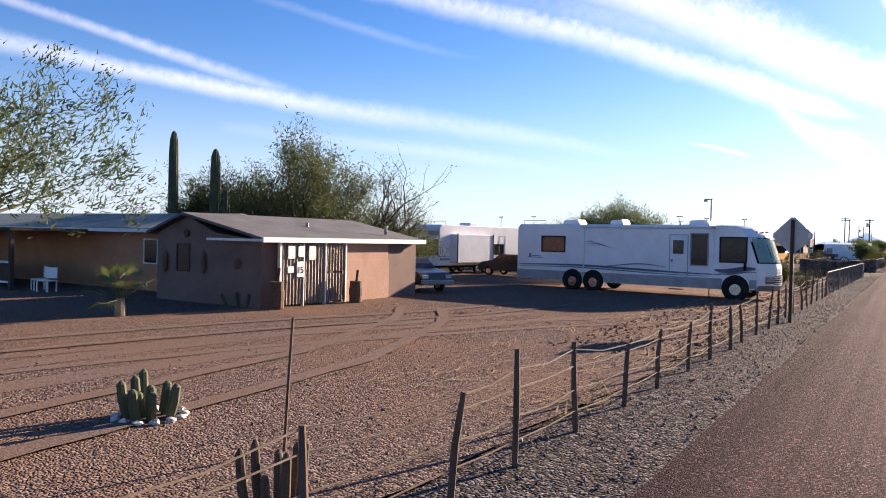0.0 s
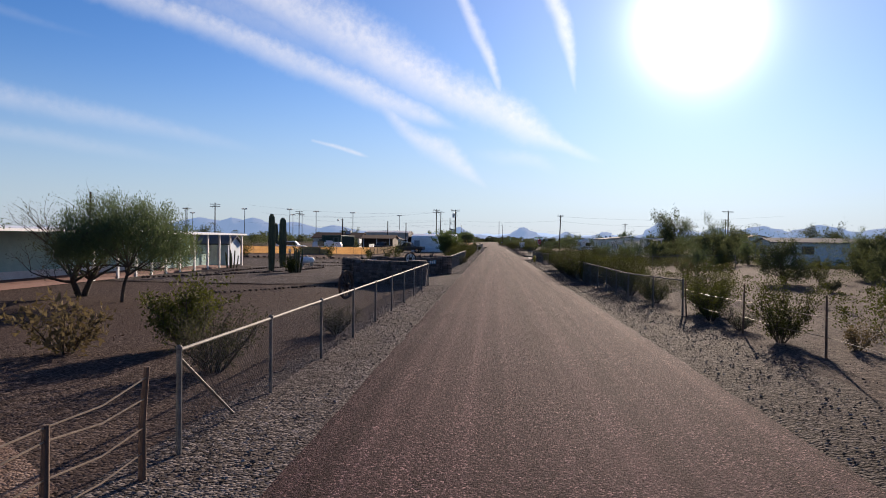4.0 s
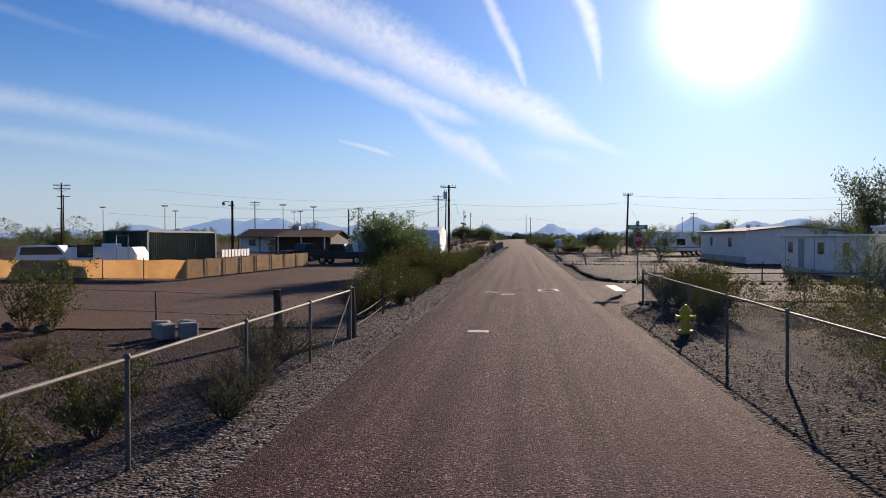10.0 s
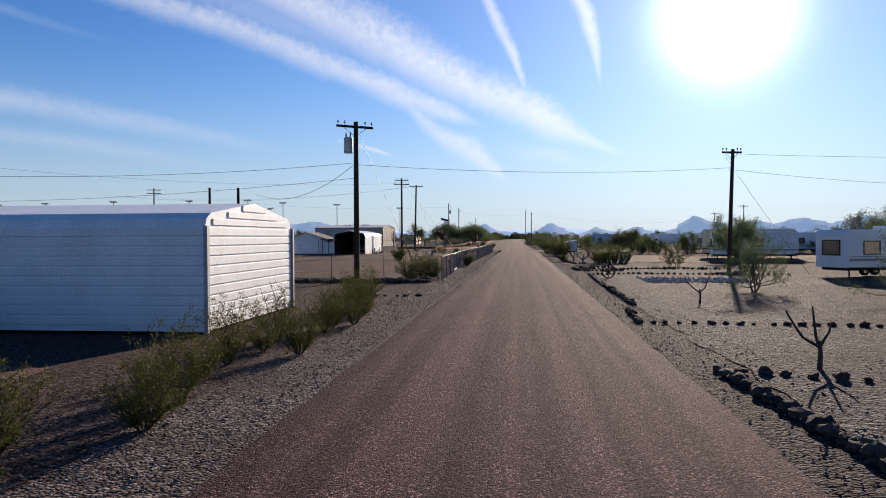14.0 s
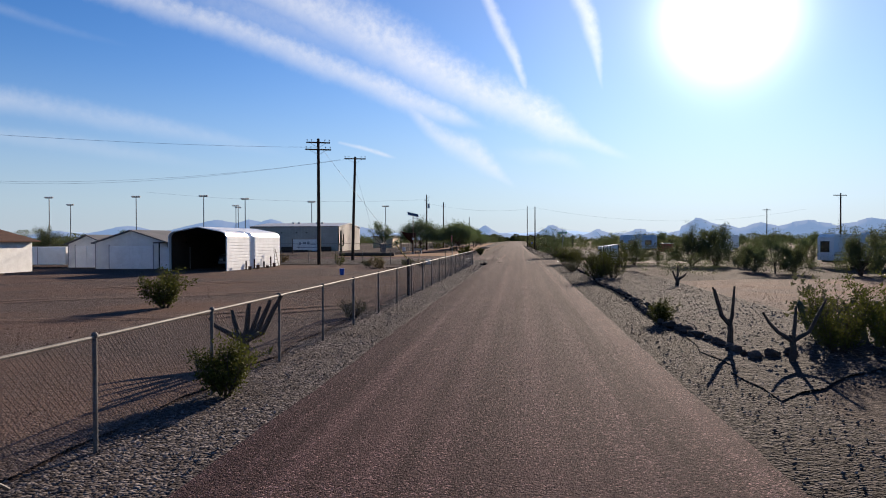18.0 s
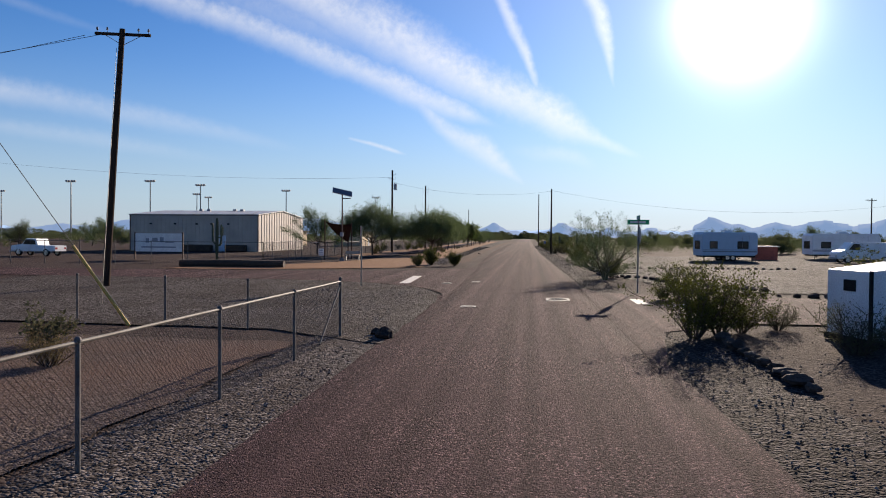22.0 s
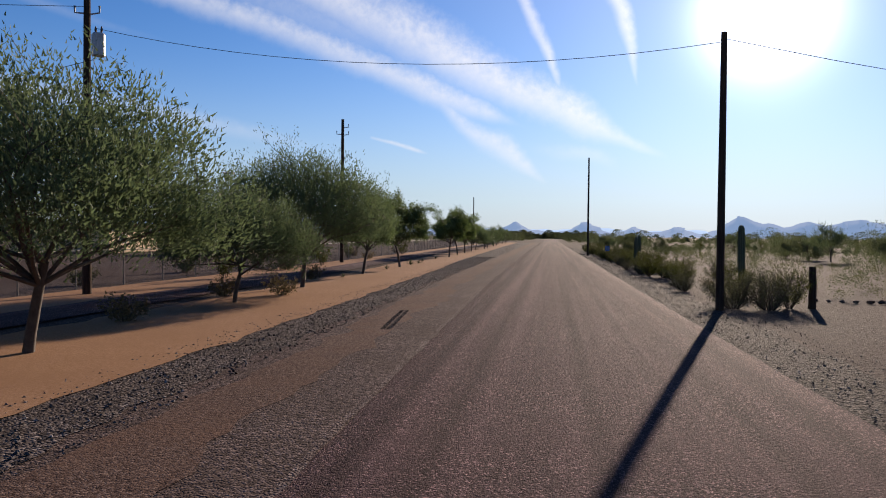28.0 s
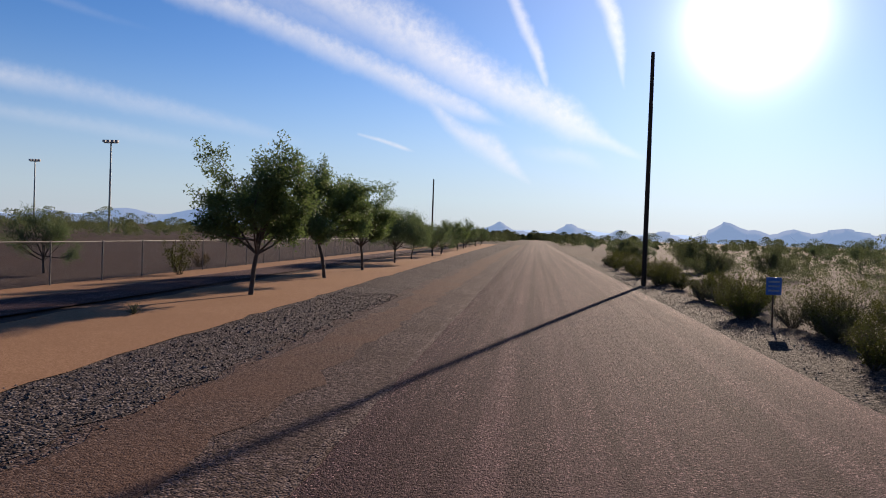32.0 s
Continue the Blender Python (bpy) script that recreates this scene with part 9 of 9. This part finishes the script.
# park building and pale walls behind the last fence
t = thing("park_building", 0, 0, 0, 0, "low tan block building behind the park fence", "building")
part("wall", boxes((-62, -50, 344, 354, 0, 2.9)), material("pale_block", (0.5, 0.38, 0.24), (0.42, 0.31, 0.2), 0.9, 1.2, 25, 0.2), t)
part("roof", boxes((-62.5, -49.5, 343.5, 354.5, 2.9, 3.3)), ROOF_BROWN, t)
pane(t, 346, 347.2, 1.1, 2.0, -50, axis="x", frame_mat=BLUE_SHED, out=1)
t = thing("park_wall", 0, 0, 0, 0, "pale panelled wall behind the park trees", "wall")
o = part("panel_sheet", corrugated(9.0, 1.9, 0.3, 0.03), WHITE_PAINT, t)
o.matrix_basis = pose(-39.5, 306.0, 0, 0, 0, 62)
t = thing("park_building", 0, 0, 0, 0, "pale block hut behind the park fence", "building")
part("wall", boxes((-41, -35.4, 346.0, 357.4, 0, 3.0)), MATS["pale_block"], t)
part("roof", boxes((-41.4, -35.0, 345.6, 357.8, 3.0, 3.2)), ROOF_BROWN, t)
part("door", boxes((-35.39, -35.36, 352, 353, 0, 2.0)), BLUE_SHED, t)

# motorhomes and trailers east
trailer(19.0, 176.0, -15, 9.0, 2.5, 3.0, "cream motorhome with a brown side stripe", ROOF_BROWN, ((1.0, 2.2), (4.0, 5.2)), 0.5, "parked_motorhome", MATS["cream_panel"])
trailer(18.4, 169.3, -8, 7.5, 2.4, 2.75, "white travel trailer beside a palo verde", TRIM_GREY, ((0.9, 1.9), (3.4, 4.4)), 0.7)
trailer(17.4, 269.0, 8, 5.6, 2.5, 2.9, "pale blue-white park trailer on gravel", TRIM_GREY, ((0.8, 1.5), (3.6, 4.6)), 0.2, "park_trailer", BLUE_SHED)
trailer(31.5, 279, 5, 7.5, 2.5, 2.9, "white travel trailer behind a van", TRIM_GREY)
trailer(24.0, 203.5, 6, 6.5, 2.4, 2.6, "white trailer among shrubs", TRIM_GREY)
trailer(35.0, 197.0, -5, 8, 2.4, 2.7, "white trailer among shrubs", TRIM_GREY)
trailer(44.0, 206.0, 15, 8, 2.4, 2.7, "white trailer among shrubs", TRIM_GREY)
trailer(17.5, 138.5, 20, 7, 2.4, 2.6, "old white trailer among trees", TRIM_GREY)
t = thing("red_cart", 24.5, 275.5, 0, 0, "small red and white stall shed", "stall")
part("wall", boxes((0, 2.2, 0, 1.8, 0, 1.4)), material("faded_red", (0.3, 0.08, 0.06), None, 0.7, 2, 20, 0.1), t)
part("roof", boxes((-0.15, 2.35, -0.15, 1.95, 1.4, 1.5)), WHITE_PAINT, t)
# slant-topped pump box
t = thing("pump_box", 7.55, 210.3, 0, 12, "white slant-topped metal pump box with black edges", "pump box")
bm = bmesh.new()
prism(bm, [(0, 0.12), (0, 1.6), (1.35, 1.78), (1.35, 0.12)], "y", 0, 1.5)
part("cabinet", bm, WHITE_METAL, t)
for x in (0.0, 1.35):
    part("edge_trim", boxes((x - 0.03, x + 0.03, -0.03, 0.03, 0.1, 1.62 + 0.14 * (x > 0))), BLACK, t)
part("base", boxes((-0.05, 1.4, -0.05, 1.55, 0, 0.14)), BLACK, t)
part("vent", boxes((-0.02, 0.0, 0.5, 0.9, 1.15, 1.4)), BLACK, t)
part("divider", boxes((0.62, 0.66, -0.02, 0.0, 0.12, 1.66)), BLACK, t)

# ---- signs and lamps ----
SIGN_BACK = material("bare_aluminium", (0.5, 0.46, 0.43), (0.42, 0.38, 0.35), 0.5, 2, 30, 0.03, metal=0.4)
RED = material("stop_red", (0.42, 0.02, 0.025), (0.34, 0.018, 0.02), 0.5, 2, 30, 0)
SIGN_GREEN = material("sign_green", (0.03, 0.34, 0.18), None, 0.5, 2, 30, 0, translucent=0.3)


def polygon(n, r, turn=0.0):
    return [(r * math.cos(turn + k * math.tau / n), r * math.sin(turn + k * math.tau / n)) for k in range(n)]


t = thing("diamond_road_sign", -3.8, -20.4, 0, 0, "back of a bare metal diamond road sign on a wooden post", "road sign")
part("post", boxes((-0.05, 0.05, -0.05, 0.05, -0.2, 3.1), bevel=0.01), WOOD_DARK, t)
bm = bmesh.new()
prism(bm, [(x, 2.62 + z) for x, z in polygon(4, 0.6, 0)], "y", 0.055, 0.06)
bmesh.ops.bevel(bm, geom=[e for e in bm.edges if abs(e.verts[0].co.y - e.verts[1].co.y) > 0.004], offset=0.05, segments=2, affect="EDGES")
part("plate", bm, SIGN_BACK, t)
part("sticker", boxes((0.42, 0.5, 0.047, 0.054, 2.56, 2.7)), WHITE_PAINT, t)


def stop_sign(x, y, rz, h, label, blades=True, two=False):
    t = thing("stop_sign", x, y, 0, rz, label, "stop sign")
    bm = bmesh.new()
    tube(bm, [(0, 0, -0.2), (0, 0, h)], 0.03, 8)
    part("post", bm, STEEL, t)
    zc = h - (0.76 if blades else 0.4)
    for q, mt, yy, nm in ((0.38, WHITE_PAINT, -0.042, "border"), (0.35, RED, -0.048, "face"), (0.38, SIGN_BACK, -0.036, "plate")):
        bm = bmesh.new()
        prism(bm, [(a, zc + b) for a, b in polygon(8, q / math.cos(math.pi / 8), math.pi / 8)], "y", yy - 0.004, yy)
        part(nm, bm, mt, t)
    o = text_mesh("STOP", 0.24, WHITE_PAINT, pose(0, -0.054, zc, 90, 0, 0), t, "sign_lettering", 0.002)
    if blades:
        for k, zz in ((0, h - 0.2), (90, h - 0.02)):
            o = part("name_blade", boxes((-0.45, 0.45, -0.012, 0.012, -0.1, 0.1), bevel=0.006), SIGN_GREEN, t, "green street blade with pale bars")
            o.matrix_basis = pose(0, 0, zz, 0, 0, k - rz)
            for s in (-1, 1):
                oo = part("bar", boxes((-0.34, 0.3, s * 0.013 - 0.002, s * 0.013 + 0.002, -0.045, 0.045)), WHITE_PAINT, o)
    return t


stop_sign(5.34, 84.5, 48, 2.9, "red octagonal stop sign with green street blades")
stop_sign(4.85, 225.27, 93, 3.15, "red octagonal stop sign with green street blades")
stop_sign(-7.35, 226.5, -75, 2.75, "red octagonal stop sign on a thin post", False)
# solar street lamp
t = thing("solar_street_lamp", -16.35, 257.2, 0, 0, "dark solar street lamp with a tilted panel", "street lamp")
bm = bmesh.new()
tube(bm, [(0, 0, 0), (0, 0, 0.3), (0, 0, 6.1)], [0.09, 0.07, 0.055], 10)
part("pole", bm, RUSTY, t)
bm = bmesh.new()
tube(bm, [(0, 0, -0.1), (0, 0, 0.3)], [0.22, 0.2], 14)
part("base", bm, CONCRETE, t)
o = part("solar_panel", boxes((-0.85, 0.85, -0.5, 0.5, -0.02, 0.02)), GLASS_DARK, t)
o.matrix_basis = pose(0, 0, 6.15, 28, 12, 20)
o = part("panel_frame", boxes((-0.88, 0.88, -0.53, -0.5, -0.03, 0.03), (-0.88, 0.88, 0.5, 0.53, -0.03, 0.03), (-0.88, -0.85, -0.5, 0.5, -0.03, 0.03), (0.85, 0.88, -0.5, 0.5, -0.03, 0.03)), STEEL, t)
o.matrix_basis = pose(0, 0, 6.15, 28, 12, 20)
part("lamp_head", boxes((0.05, 0.75, -0.12, 0.12, 5.55, 5.63), bevel=0.02), BLACK, t)
part("control_box", boxes((-0.14, 0.14, -0.26, -0.06, 2.2, 2.55), bevel=0.02), TRIM_GREY, t)
t = thing("shade_sail", -17.6, 260.5, 0, 0, "dark brown triangular shade sail on posts", "shade sail")
bm = bmesh.new()
n = 8
cs = [Vector((-1.1, -0.6, 3.6)), Vector((0.9, 1.6, 3.4)), Vector((0.2, 3.0, 1.6))]
g = {}
for i in range(n + 1):
    for j in range(n + 1 - i):
        a, b = i / n, j / n
        p = cs[0] * (1 - a - b) + cs[1] * a + cs[2] * b
        p.z -= 1.0 * a * b + 0.7 * (1 - a - b) * (a + b)
        g[i, j] = bm.verts.new(p)
for i in range(n):
    for j in range(n - i):
        bm.faces.new((g[i, j], g[i + 1, j], g[i, j + 1]))
        if j < n - i - 1:
            bm.faces.new((g[i + 1, j], g[i + 1, j + 1], g[i, j + 1]))
bmesh.ops.solidify(bm, geom=bm.faces[:], thickness=0.01)
part("cloth", bm, material("brown_shade_cloth", (0.06, 0.035, 0.028), None, 0.9, 2, 30, 0.1, spec=0.1), t)
for c in cs:
    bm = bmesh.new()
    tube(bm, [(c.x, c.y, 0), (c.x, c.y, c.z + 0.1)], 0.06, 8)
    part("post", bm, RUSTY, t)
t = thing("park_bench", -16.0, 259.6, 0, 0, "pale metal bench with a bin under the shade", "bench")
part("seat", boxes((-0.7, 0.7, -0.2, 0.2, 0.42, 0.47)), STEEL, t)
for x in (-0.6, 0.6):
    part("leg", boxes((x - 0.03, x + 0.03, -0.18, 0.18, 0, 0.42)), STEEL, t)
part("backrest", boxes((-0.7, 0.7, 0.2, 0.23, 0.55, 0.85)), STEEL, t)


def small_sign(x, y, h, w, hh, mat, label, rz=0, bars=True):
    t = thing("small_sign", x, y, 0, rz, label, "sign")
    bm = bmesh.new()
    tube(bm, [(0, 0, -0.2), (0, 0, h)], 0.025, 6)
    part("post", bm, RUSTY, t)
    part("plate", boxes((-w / 2, w / 2, -0.045, -0.027, h - hh, h), bevel=0.006), mat, t)
    if bars:
        for k in range(3):
            part("bar", boxes((-w * 0.36, w * 0.36, -0.05, -0.045, h - hh * (0.3 + 0.25 * k), h - hh * (0.2 + 0.25 * k))), TRIM_GREY, t)
    return t


small_sign(-17.2, 253.6, 1.15, 0.45, 0.6, WHITE_PAINT, "small white notice sign on a post")
small_sign(3.3, 345.0, 1.4, 0.42, 0.5, material("blue_marker", (0.05, 0.14, 0.4), None, 0.5, bump=0), "small blue and orange marker sign on a post")
small_sign(-25.0, 72.0, 1.0, 0.3, 0.4, WHITE_PAINT, "small white yard sign")
t = thing("mail_box", -4.6, 184.0, 1.27, 0, "small pale tag wired to the fence rail", "tag")
part("plate", boxes((-0.12, 0.12, -0.01, 0.01, -0.3, -0.05)), WHITE_PAINT, t)
# farm gate in the long fence
t = thing("tube_gate", -4.2, 145.4, 0, 0, "galvanised tube gate with chain-link infill", "gate")
for z in (0.12, 1.2):
    bm = bmesh.new()
    tube(bm, [(0, 0, z), (-0.05, 2.1, z)], 0.022, 8)
    part("tube", bm, STEEL, t)
    bm = bmesh.new()
    tube(bm, [(-0.05, 2.2, z), (-0.12, 4.25, z)], 0.022, 8)
    part("tube", bm, STEEL, t)
for y in (0.0, 2.1, 2.2, 4.25):
    bm = bmesh.new()
    tube(bm, [(-0.028 * y, y, 0.1), (-0.028 * y, y, 1.24)], 0.022, 8)
    part("upright", bm, STEEL, t)
under("wire_mesh", LINKS[1.27], t, pose(0, 0, 0.05, 0, 0, 1.5) @ Matrix.Diagonal((1, 0.7, 0.9, 1)))
under("wire_mesh", LINKS[1.27], t, pose(-0.06, 2.2, 0.05, 0, 0, 1.5) @ Matrix.Diagonal((1, 0.68, 0.9, 1)))
t = thing("wooden_gate_post", -4.3, 175.0, 0, 0, "thick weathered wooden fence post", "post")
bm = bmesh.new()
tube(bm, [(0, 0, -0.3), (0.01, 0, 0.8), (0, 0, 1.5)], [0.07, 0.065, 0.06], 9)
part("shaft", bm, WOOD_DARK, t)
copy_thing(t, pose(-3.9, 66.3, 0) @ Matrix.Diagonal((1.6, 1.6, 0.75, 1)))
copy_thing(t, pose(-5.6, 66.2, 0) @ Matrix.Diagonal((1.5, 1.5, 0.72, 1)))

# ---- far poles, field lights ----
for x, y, h, arms in ((-61.6, 142, 9.8, ((0.3, 2.2), (0.8, 2.2))), (-64, 220, 11.2, ((0.3, 2.4), (0.9, 2.4))), (-25.5, 156, 6.5, ()), (-20.4, 149.4, 6.0, ()), (42.4, 124, 8.2, ((0.2, 2.2),)), (-80, 170, 10, ((0.3, 2.2),)), (48, 260, 9, ((0.3, 2.2),)), (75, 230, 10, ((0.3, 2.2),)), (60, 330, 9.5, ((0.3, 2.2),)), (-44, 62, 7.0, ())):
    pole(x, y, h, arms, "distant wooden utility pole", r=0.13, arm_dir=15, pins=False)
t = thing("yard_light", -28.7, 120, 0, 0, "wooden yard light pole with a bracket lamp", "yard light")
bm = bmesh.new()
tube(bm, [(0, 0, -0.3), (0, 0, 6.0)], [0.14, 0.11], 8)
part("pole", bm, POLE_WOOD, t)
bm = bmesh.new()
tube(bm, [(0, 0, 5.7), (-0.4, -0.1, 5.95), (-0.8, -0.2, 5.9)], 0.03, 6)
part("bracket", bm, STEEL, t)
bm = bmesh.new()
tube(bm, [(-0.8, -0.2, 5.92), (-0.8, -0.2, 5.75), (-0.8, -0.2, 5.55)], [0.06, 0.18, 0.14], 10)
part("lamp_head", bm, TRIM_GREY, t)
t = thing("street_light", -8.3, -11.0, 0, 0, "thin pale pole with a T-shaped head", "street light")
bm = bmesh.new()
tube(bm, [(0, 0, 0), (0, 0, 4.3)], 0.03, 6)
part("pole", bm, STEEL, t)
part("head", boxes((-0.28, 0.06, -0.05, 0.05, 4.28, 4.33), (-0.3, -0.14, -0.07, 0.07, 4.2, 4.3)), STEEL, t)
t = thing("field_light", -152, 420, 0, 0, "tall thin field light mast with twin heads", "field light", "field lights")
bm = bmesh.new()
tube(bm, [(0, 0, 0), (0, 0, 19.5)], [0.25, 0.16], 8)
part("mast", bm, STEEL, t)
part("crossbar", boxes((-1.6, 1.6, -0.12, 0.12, 19.3, 19.55)), STEEL, t)
for x in (-1.4, -0.5, 0.5, 1.4):
    part("lamp_head", boxes((x - 0.35, x + 0.35, -0.5, 0.2, 19.5, 20.0), bevel=0.05), TRIM_GREY, t)
for x, y, s in ((-189, 420, 1.0), (-193, 440, 0.9), (-124, 420, 1.0), (-109, 425, 0.95), (-127, 460, 0.9), (-230, 430, 1.0), (-95, 470, 1.0), (-70, 520, 1.0), (-262, 440, 1.0), (-150, 520, 1.0)):
    copy_thing(t, pose(x, y, 0) @ Matrix.Diagonal((s, s, s, 1)))

# ---- loose stones ----
def island_tone(name, dark, light, rough=0.9):
    """Every loose stone its own tone."""
    m = bpy.data.materials.new(name)
    m.use_nodes = True
    N, L = m.node_tree.nodes, m.node_tree.links
    b = N["Principled BSDF"]
    gm = N.new("ShaderNodeNewGeometry")
    rp = N.new("ShaderNodeValToRGB")
    rp.color_ramp.elements[0].color, rp.color_ramp.elements[1].color = (*dark, 1), (*light, 1)
    e = rp.color_ramp.elements.new(0.75)
    e.color = (*[d * 0.6 + q * 0.4 for d, q in zip(dark, light)], 1)
    L.new(gm.outputs["Random Per Island"], rp.inputs[0])
    tc, nz, mx = N.new("ShaderNodeTexCoord"), N.new("ShaderNodeTexNoise"), N.new("ShaderNodeHueSaturation")
    nz.inputs["Scale"].default_value = 45.0
    L.new(tc.outputs["Object"], nz.inputs[0])
    L.new(nz.outputs[0], mx.inputs["Value"])
    mr = N.new("ShaderNodeMapRange")
    mr.inputs[3].default_value, mr.inputs[4].default_value = 0.5, 1.5
    L.new(nz.outputs[0], mr.inputs[0])
    L.new(mr.outputs[0], mx.inputs["Value"])
    L.new(rp.outputs[0], mx.inputs["Color"])
    L.new(mx.outputs[0], b.inputs["Base Color"])
    b.inputs["Roughness"].default_value, b.inputs["Specular IOR Level"].default_value = rough, 0.1
    return m


def stones(name, mat, seed, count, where, lo, hi, label, z=0.0):
    """Angular chips strewn over a stretch; where(rg, n) gives arrays of x and y."""
    rg = np.random.default_rng(seed)
    x, y = where(rg, count)
    s = lo + (hi - lo) * rg.random(count) ** 2.2
    base = np.array([(1, 0, 0), (0, 1, 0), (-1, 0, 0), (0, -1, 0), (0, 0, 0.75), (0, 0, -0.5)])
    V = base[None] * (0.65 + 0.7 * rg.random((count, 6, 1))) + 0.22 * (rg.random((count, 6, 3)) - 0.5)
    a = rg.random(count) * math.tau
    c, q = np.cos(a)[:, None], np.sin(a)[:, None]
    V = np.stack((V[..., 0] * c - V[..., 1] * q, V[..., 0] * q + V[..., 1] * c, V[..., 2]), -1) * s[:, None, None]
    V += np.stack((x, y, z + s * 0.22), -1)[:, None]
    F = np.array([(0, 1, 4), (1, 2, 4), (2, 3, 4), (3, 0, 4), (1, 0, 5), (2, 1, 5), (3, 2, 5), (0, 3, 5)])
    F = (F[None] + 6 * np.arange(count)[:, None, None]).reshape(-1, 3)
    me = bpy.data.meshes.new(name)
    me.from_pydata(V.reshape(-1, 3).tolist(), [], F.tolist())
    me.materials.append(mat)
    return tagged(new(name, me), label, "gravel", kind="stuff")


def strip(edge, a, b, y0, y1):
    """Points between a and b metres outside a road edge, thicker near the edge."""
    def where(rg, n):
        y = y0 + (y1 - y0) * rg.random(n)
        e = np.array([edge(v) for v in y])
        return e + a + (b - a) * rg.random(n), y
    return where


def lot(x0, x1, y0, y1):
    return lambda rg, n: (x0 + (x1 - x0) * rg.random(n), y0 + (y1 - y0) * rg.random(n))


CHIP = island_tone("grey_chip", (0.055, 0.048, 0.046), (0.26, 0.235, 0.225))
CLOD = island_tone("reddish_clod", (0.08, 0.05, 0.039), (0.23, 0.155, 0.12))
DARK_CHIP = island_tone("dark_chip", (0.035, 0.029, 0.027), (0.21, 0.18, 0.168))


def mouths(where, *gaps):
    """The same strip without the stretches where drives and side roads join."""
    def out(rg, n):
        x, y = where(rg, n * 2)
        keep = np.ones(len(y), bool)
        for a, b in gaps:
            keep &= (y < a) | (y > b)
        return np.resize(x[keep], n), np.resize(y[keep], n)
    return out


stones("loose_gravel", CHIP, 1, 20000, mouths(strip(edge_left, -1.75, -0.05, -46, 211), (23.2, 34.5)), 0.008, 0.03, "grey crushed stone strewn along the verge")
stones("loose_gravel", DARK_CHIP, 2, 18000, mouths(strip(edge_right, 0.05, 1.9, -46, 212), (73.5, 87.5)), 0.008, 0.03, "grey crushed stone strewn along the verge")
stones("loose_gravel", DARK_CHIP, 3, 9000, strip(edge_right, 0.05, 2.2, 226, 372), 0.008, 0.03, "grey crushed stone strewn along the verge")
stones("loose_gravel", DARK_CHIP, 4, 14000, strip(edge_left, -5.0, -2.6, 252, 350), 0.009, 0.034, "dark crushed stone beside the broken road edge")
stones("dirt_clods", CLOD, 5, 7000, lot(-16, -4.7, -46, -6), 0.008, 0.03, "reddish clods and pebbles on the yard")
stones("dirt_clods", CLOD, 6, 4000, lot(-14, -4.6, -6, 66), 0.008, 0.03, "reddish clods and pebbles on the yard")
stones("dirt_clods", CLOD, 7, 6000, lot(-15, -4.6, 136, 210), 0.008, 0.035, "reddish clods and pebbles on the yard")
stones("loose_gravel", DARK_CHIP, 8, 8000, lot(4.8, 14, 89, 141), 0.008, 0.026, "grey crushed stone on the open lot")
stones("loose_gravel", DARK_CHIP, 9, 4500, lot(4.8, 12, -20, 66), 0.009, 0.03, "grey pebbles among the roadside shrubs")
stones("loose_gravel", DARK_CHIP, 10, 5000, mouths(lot(4.6, 12, 156, 250), (211.5, 227.5)), 0.009, 0.03, "grey pebbles among the roadside shrubs")
stones("loose_gravel", DARK_CHIP, 21, 8000, lot(4.4, 8.4, 157, 199), 0.012, 0.045, "coarse dark broken stone in a roadside bed")
stones("loose_gravel", CHIP, 11, 3500, lot(-12, -3.6, 211, 224), 0.011, 0.036, "grey crushed stone on the corner")
stones("pale_rubble", island_tone("pale_rubble", (0.2, 0.18, 0.165), (0.6, 0.57, 0.53)), 12, 900, lot(6.5, 11.5, 134.2, 138.4), 0.02, 0.13, "pale broken rubble spread over the gravel lot")
stones("dirt_clods", island_tone("orange_clod", (0.11, 0.06, 0.038), (0.28, 0.155, 0.095)), 13, 2600, lot(-7.6, -4.5, -30, -7), 0.012, 0.06, "orange-brown clods of dug earth along the fence")
